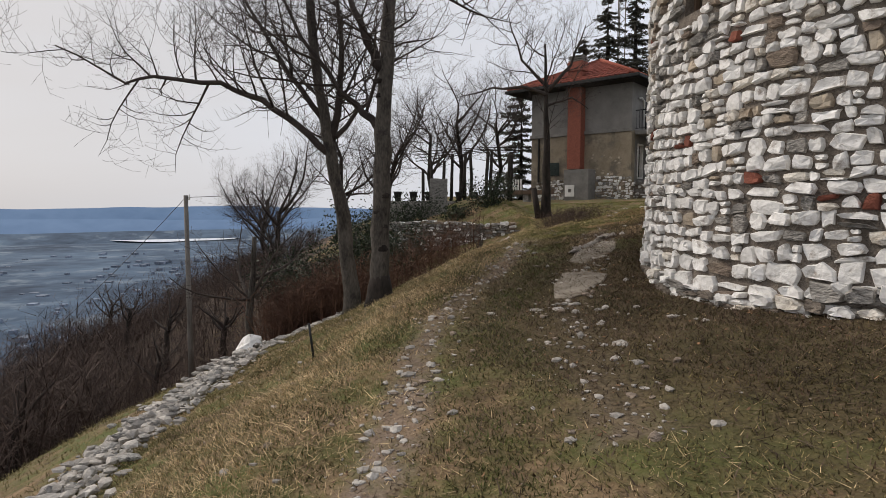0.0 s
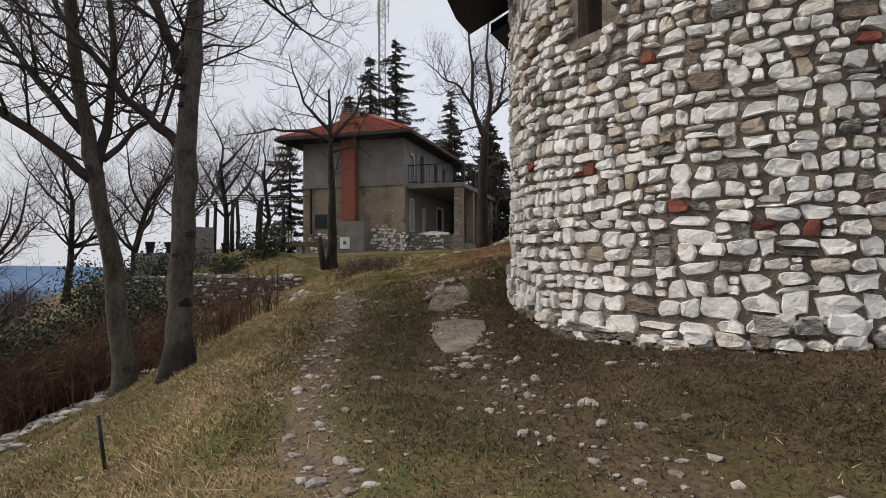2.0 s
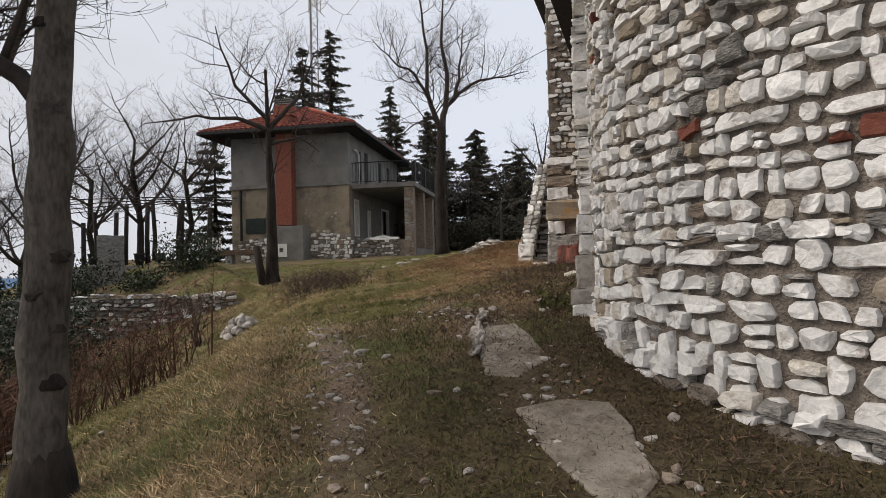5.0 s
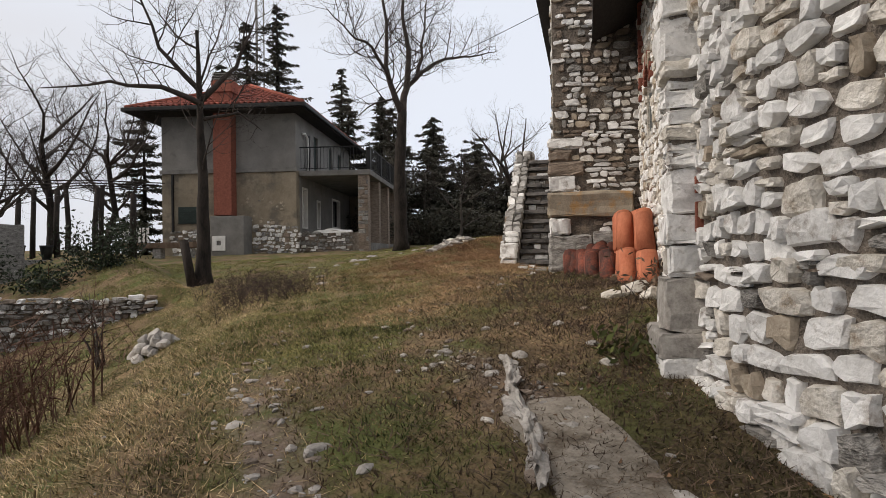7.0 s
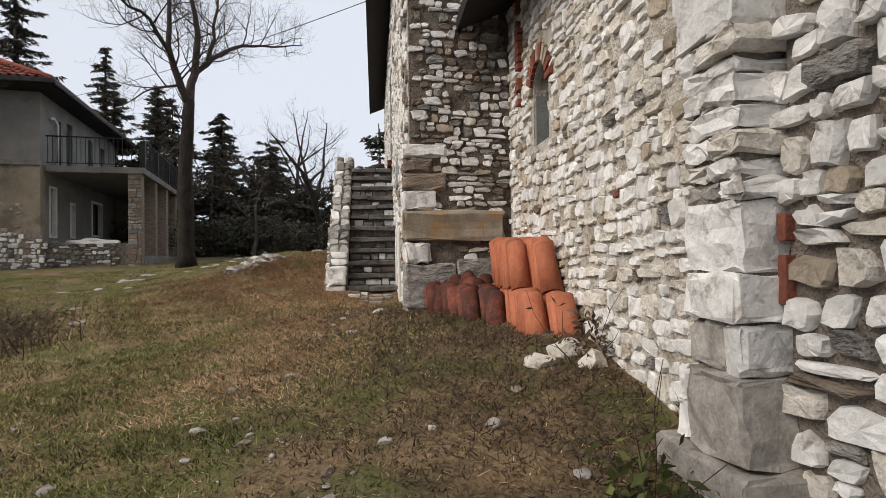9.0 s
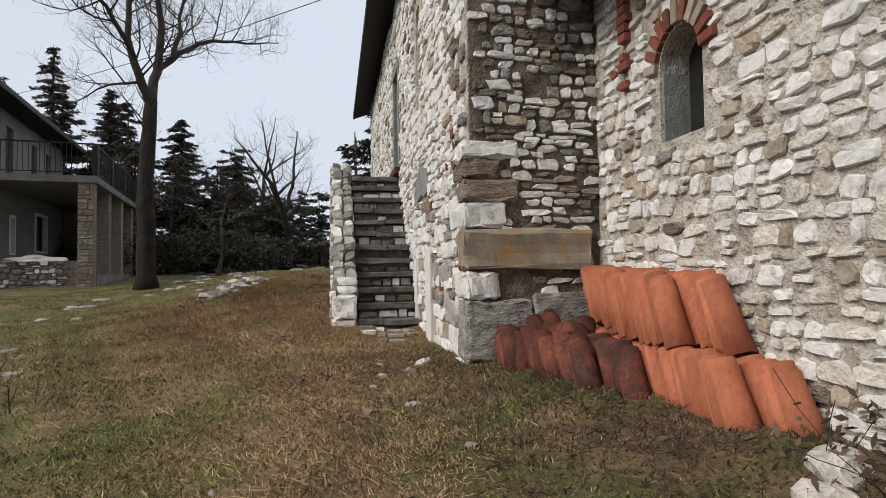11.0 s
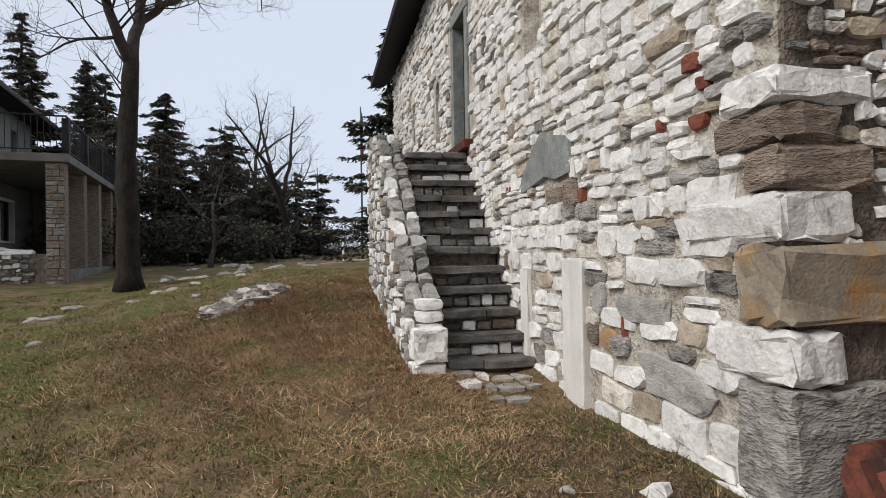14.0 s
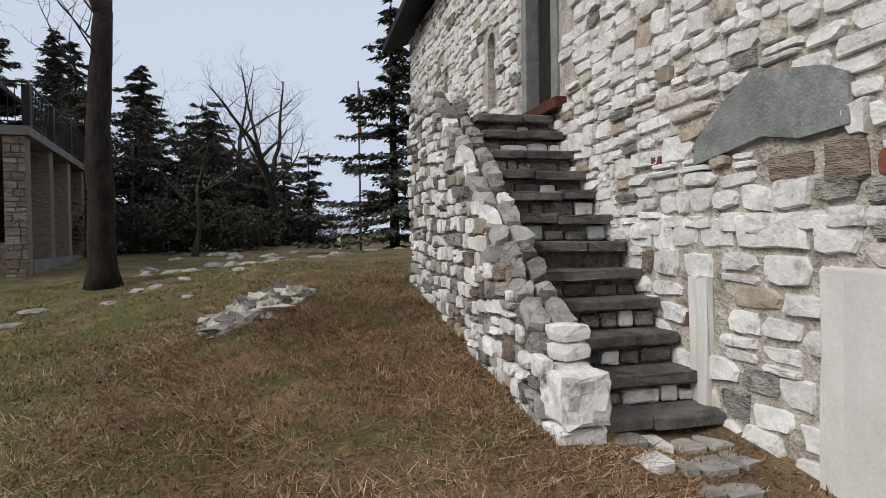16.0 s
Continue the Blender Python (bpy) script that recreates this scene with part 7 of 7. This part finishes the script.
set_stones(nave, wr, low_blocks, flat(NAVE_D), chooser((("white_stone", 74), ("cream_stone", 10), ("grey_stone", 10), ("tan_stone", 4), ("brown_stone", 2))), 0.03, lambda i: i[0], 300, squared=True)
set_stones(nave, wr, stones, flat(NAVE_D), NAVEMIX, 0.034, lambda i: abs(i[0] - 6.6) * 0.8 + abs(i[1] - 2.6), 300, squared=True)
for k, (mt, u, z, w, h) in enumerate(ACCENTS):
    ob = new("stone" if mt != "brick" else "brick", stone_mesh(36 + k, mt))
    ob.parent = nave
    ob.matrix_basis = flat(NAVE_D + 0.006)(u, z) @ Matrix.Diagonal((w, 0.03, h, 1))
DARK = chooser((("white_stone", 56), ("cream_stone", 8), ("grey_stone", 18), ("brown_stone", 14), ("tan_stone", 4)))


def on_east(u, z):
    return Matrix(((0, -1, 0, NAVE_S - 0.02), (-1, 0, 0, NAVE_D - u), (0, 0, 1, z), (0, 0, 0, 1)))


stones = [i for i in courses(wr, 1.16, 1.3, 7.0, 0.05, 0.13, (0.07, 0.28), 0.9) if i[0] - i[2] / 2 > (0.5 if i[1] < 2.65 else (0.2 if i[1] < 3.4 else 0.0)) and i[0] < 1.12 and not (2.32 < i[1] < 2.66)]
set_stones(east, wr, stones, on_east, DARK, 0.03, lambda i: i[1], 300)
# parapet: outer face, foot end, and the sloping cap
GREYMIX = chooser((("white_stone", 54), ("pale_grey", 22), ("grey_stone", 14), ("brown_stone", 6), ("tan_stone", 4)))
stones = [(u + 7.5, z, w, h) for u, z, w, h in courses(wr, 4.1, 1.2, 4.4, 0.08, 0.15, (0.1, 0.3))]
stones = [i for i in stones if i[0] - i[2] / 2 > 7.45 and i[0] + i[2] / 2 < 11.65 and i[1] < parapet_top(i[0]) - 0.02 and i[1] > chz(i[0], 5.3) - 0.08]
set_stones(parapet, wr, stones, flat(5.25), GREYMIX, 0.034, lambda i: i[0], 300, squared=True)
s = 7.6
while s < 11.6:
    w = wr.uniform(0.1, 0.24)
    for d in (5.02, 5.18):
        ob = new("cap_stone", stone_mesh(wr.randrange(20), wr.choice(("white_stone", "grey_stone", "pale_grey"))))
        ob.parent = parapet
        ob.matrix_basis = Matrix.Translation((s + w / 2, d + wr.uniform(-0.02, 0.02), parapet_top(s + w / 2) - 0.02)) @ Matrix.Rotation(-0.6 if s < 10 else 0, 4, "Y") @ Matrix.Rotation(math.pi / 2, 4, "X") @ Matrix.Diagonal((w * 1.25, 0.06, 0.17, 1))
    s += w
for z in np.arange(1.98, 2.2, 0.11):
    ob = new("cap_stone", stone_mesh(3, "white_stone"))
    ob.parent = parapet
    ob.matrix_basis = Matrix.Translation((7.56, 5.1, z)) @ Matrix.Rotation(math.pi / 2, 4, "Z") @ Matrix.Diagonal((0.28, 0.05, 0.11, 1))
# rubble plinth of the house and its porch wall
hfront = lambda y: (lambda u, z: Matrix(((-1, 0, 0, u), (0, -1, 0, y), (0, 0, 1, z), (0, 0, 0, 1))))
HMIX = chooser((("white_stone", 55), ("grey_stone", 30), ("brown_stone", 15)))
stones = [(-u, z, w, h) for u, z, w, h in courses(wr, 1.72, 1.5, 2.75, 0.1, 0.19, (0.12, 0.34)) if u < 1.7] + [(-3.1 - u, z, w, h) for u, z, w, h in courses(wr, 1.9, 1.5, 2.7, 0.1, 0.19, (0.12, 0.34)) if u < 1.9]
set_stones(house, wr, stones, hfront(0.0), HMIX, 0.05, lambda i: i[0], 300)
stones = [(u + 0.05, z, w, h) for u, z, w, h in courses(wr, 2.05, 1.5, 2.5, 0.09, 0.17, (0.12, 0.34)) if u < 2.0]
set_stones(house, wr, stones, hfront(PY + 0.1), chooser((("grey_stone", 60), ("white_stone", 25), ("brown_stone", 15))), 0.05, lambda i: i[0], 300)
# exposed stones where the tan render has come off
stones = [(-0.55 - u, z, w, h) for u, z, w, h in courses(wr, 1.6, 2.7, 3.8, 0.08, 0.14, (0.08, 0.24)) if wr.random() < 0.16]
set_stones(house, wr, stones, hfront(0.02), chooser((("tan_stone", 60), ("white_stone", 30), ("grey_stone", 10))), 0.03, lambda i: i[0], 60)
# dry-stone terrace wall in the garden
dry = thing("dry_stone_wall", Matrix.LocRotScale((-2.6, 22.75, 0.08), Euler((0, 0, math.radians(-18))), None), "low grey dry-stone terrace wall", "wall", kind="structure")
part("core", box_bm(0.0, 5.4, 0.05, 0.5, -0.6, 0.82), M["dark_mortar"], dry)
stones = [i for i in courses(wr, 5.4, -0.5, 0.85, 0.08, 0.15, (0.12, 0.4))]
set_stones(dry, wr, stones, hfront(0.05), chooser((("grey_stone", 70), ("white_stone", 15), ("brown_stone", 15))), 0.08, lambda i: -i[1], 260)
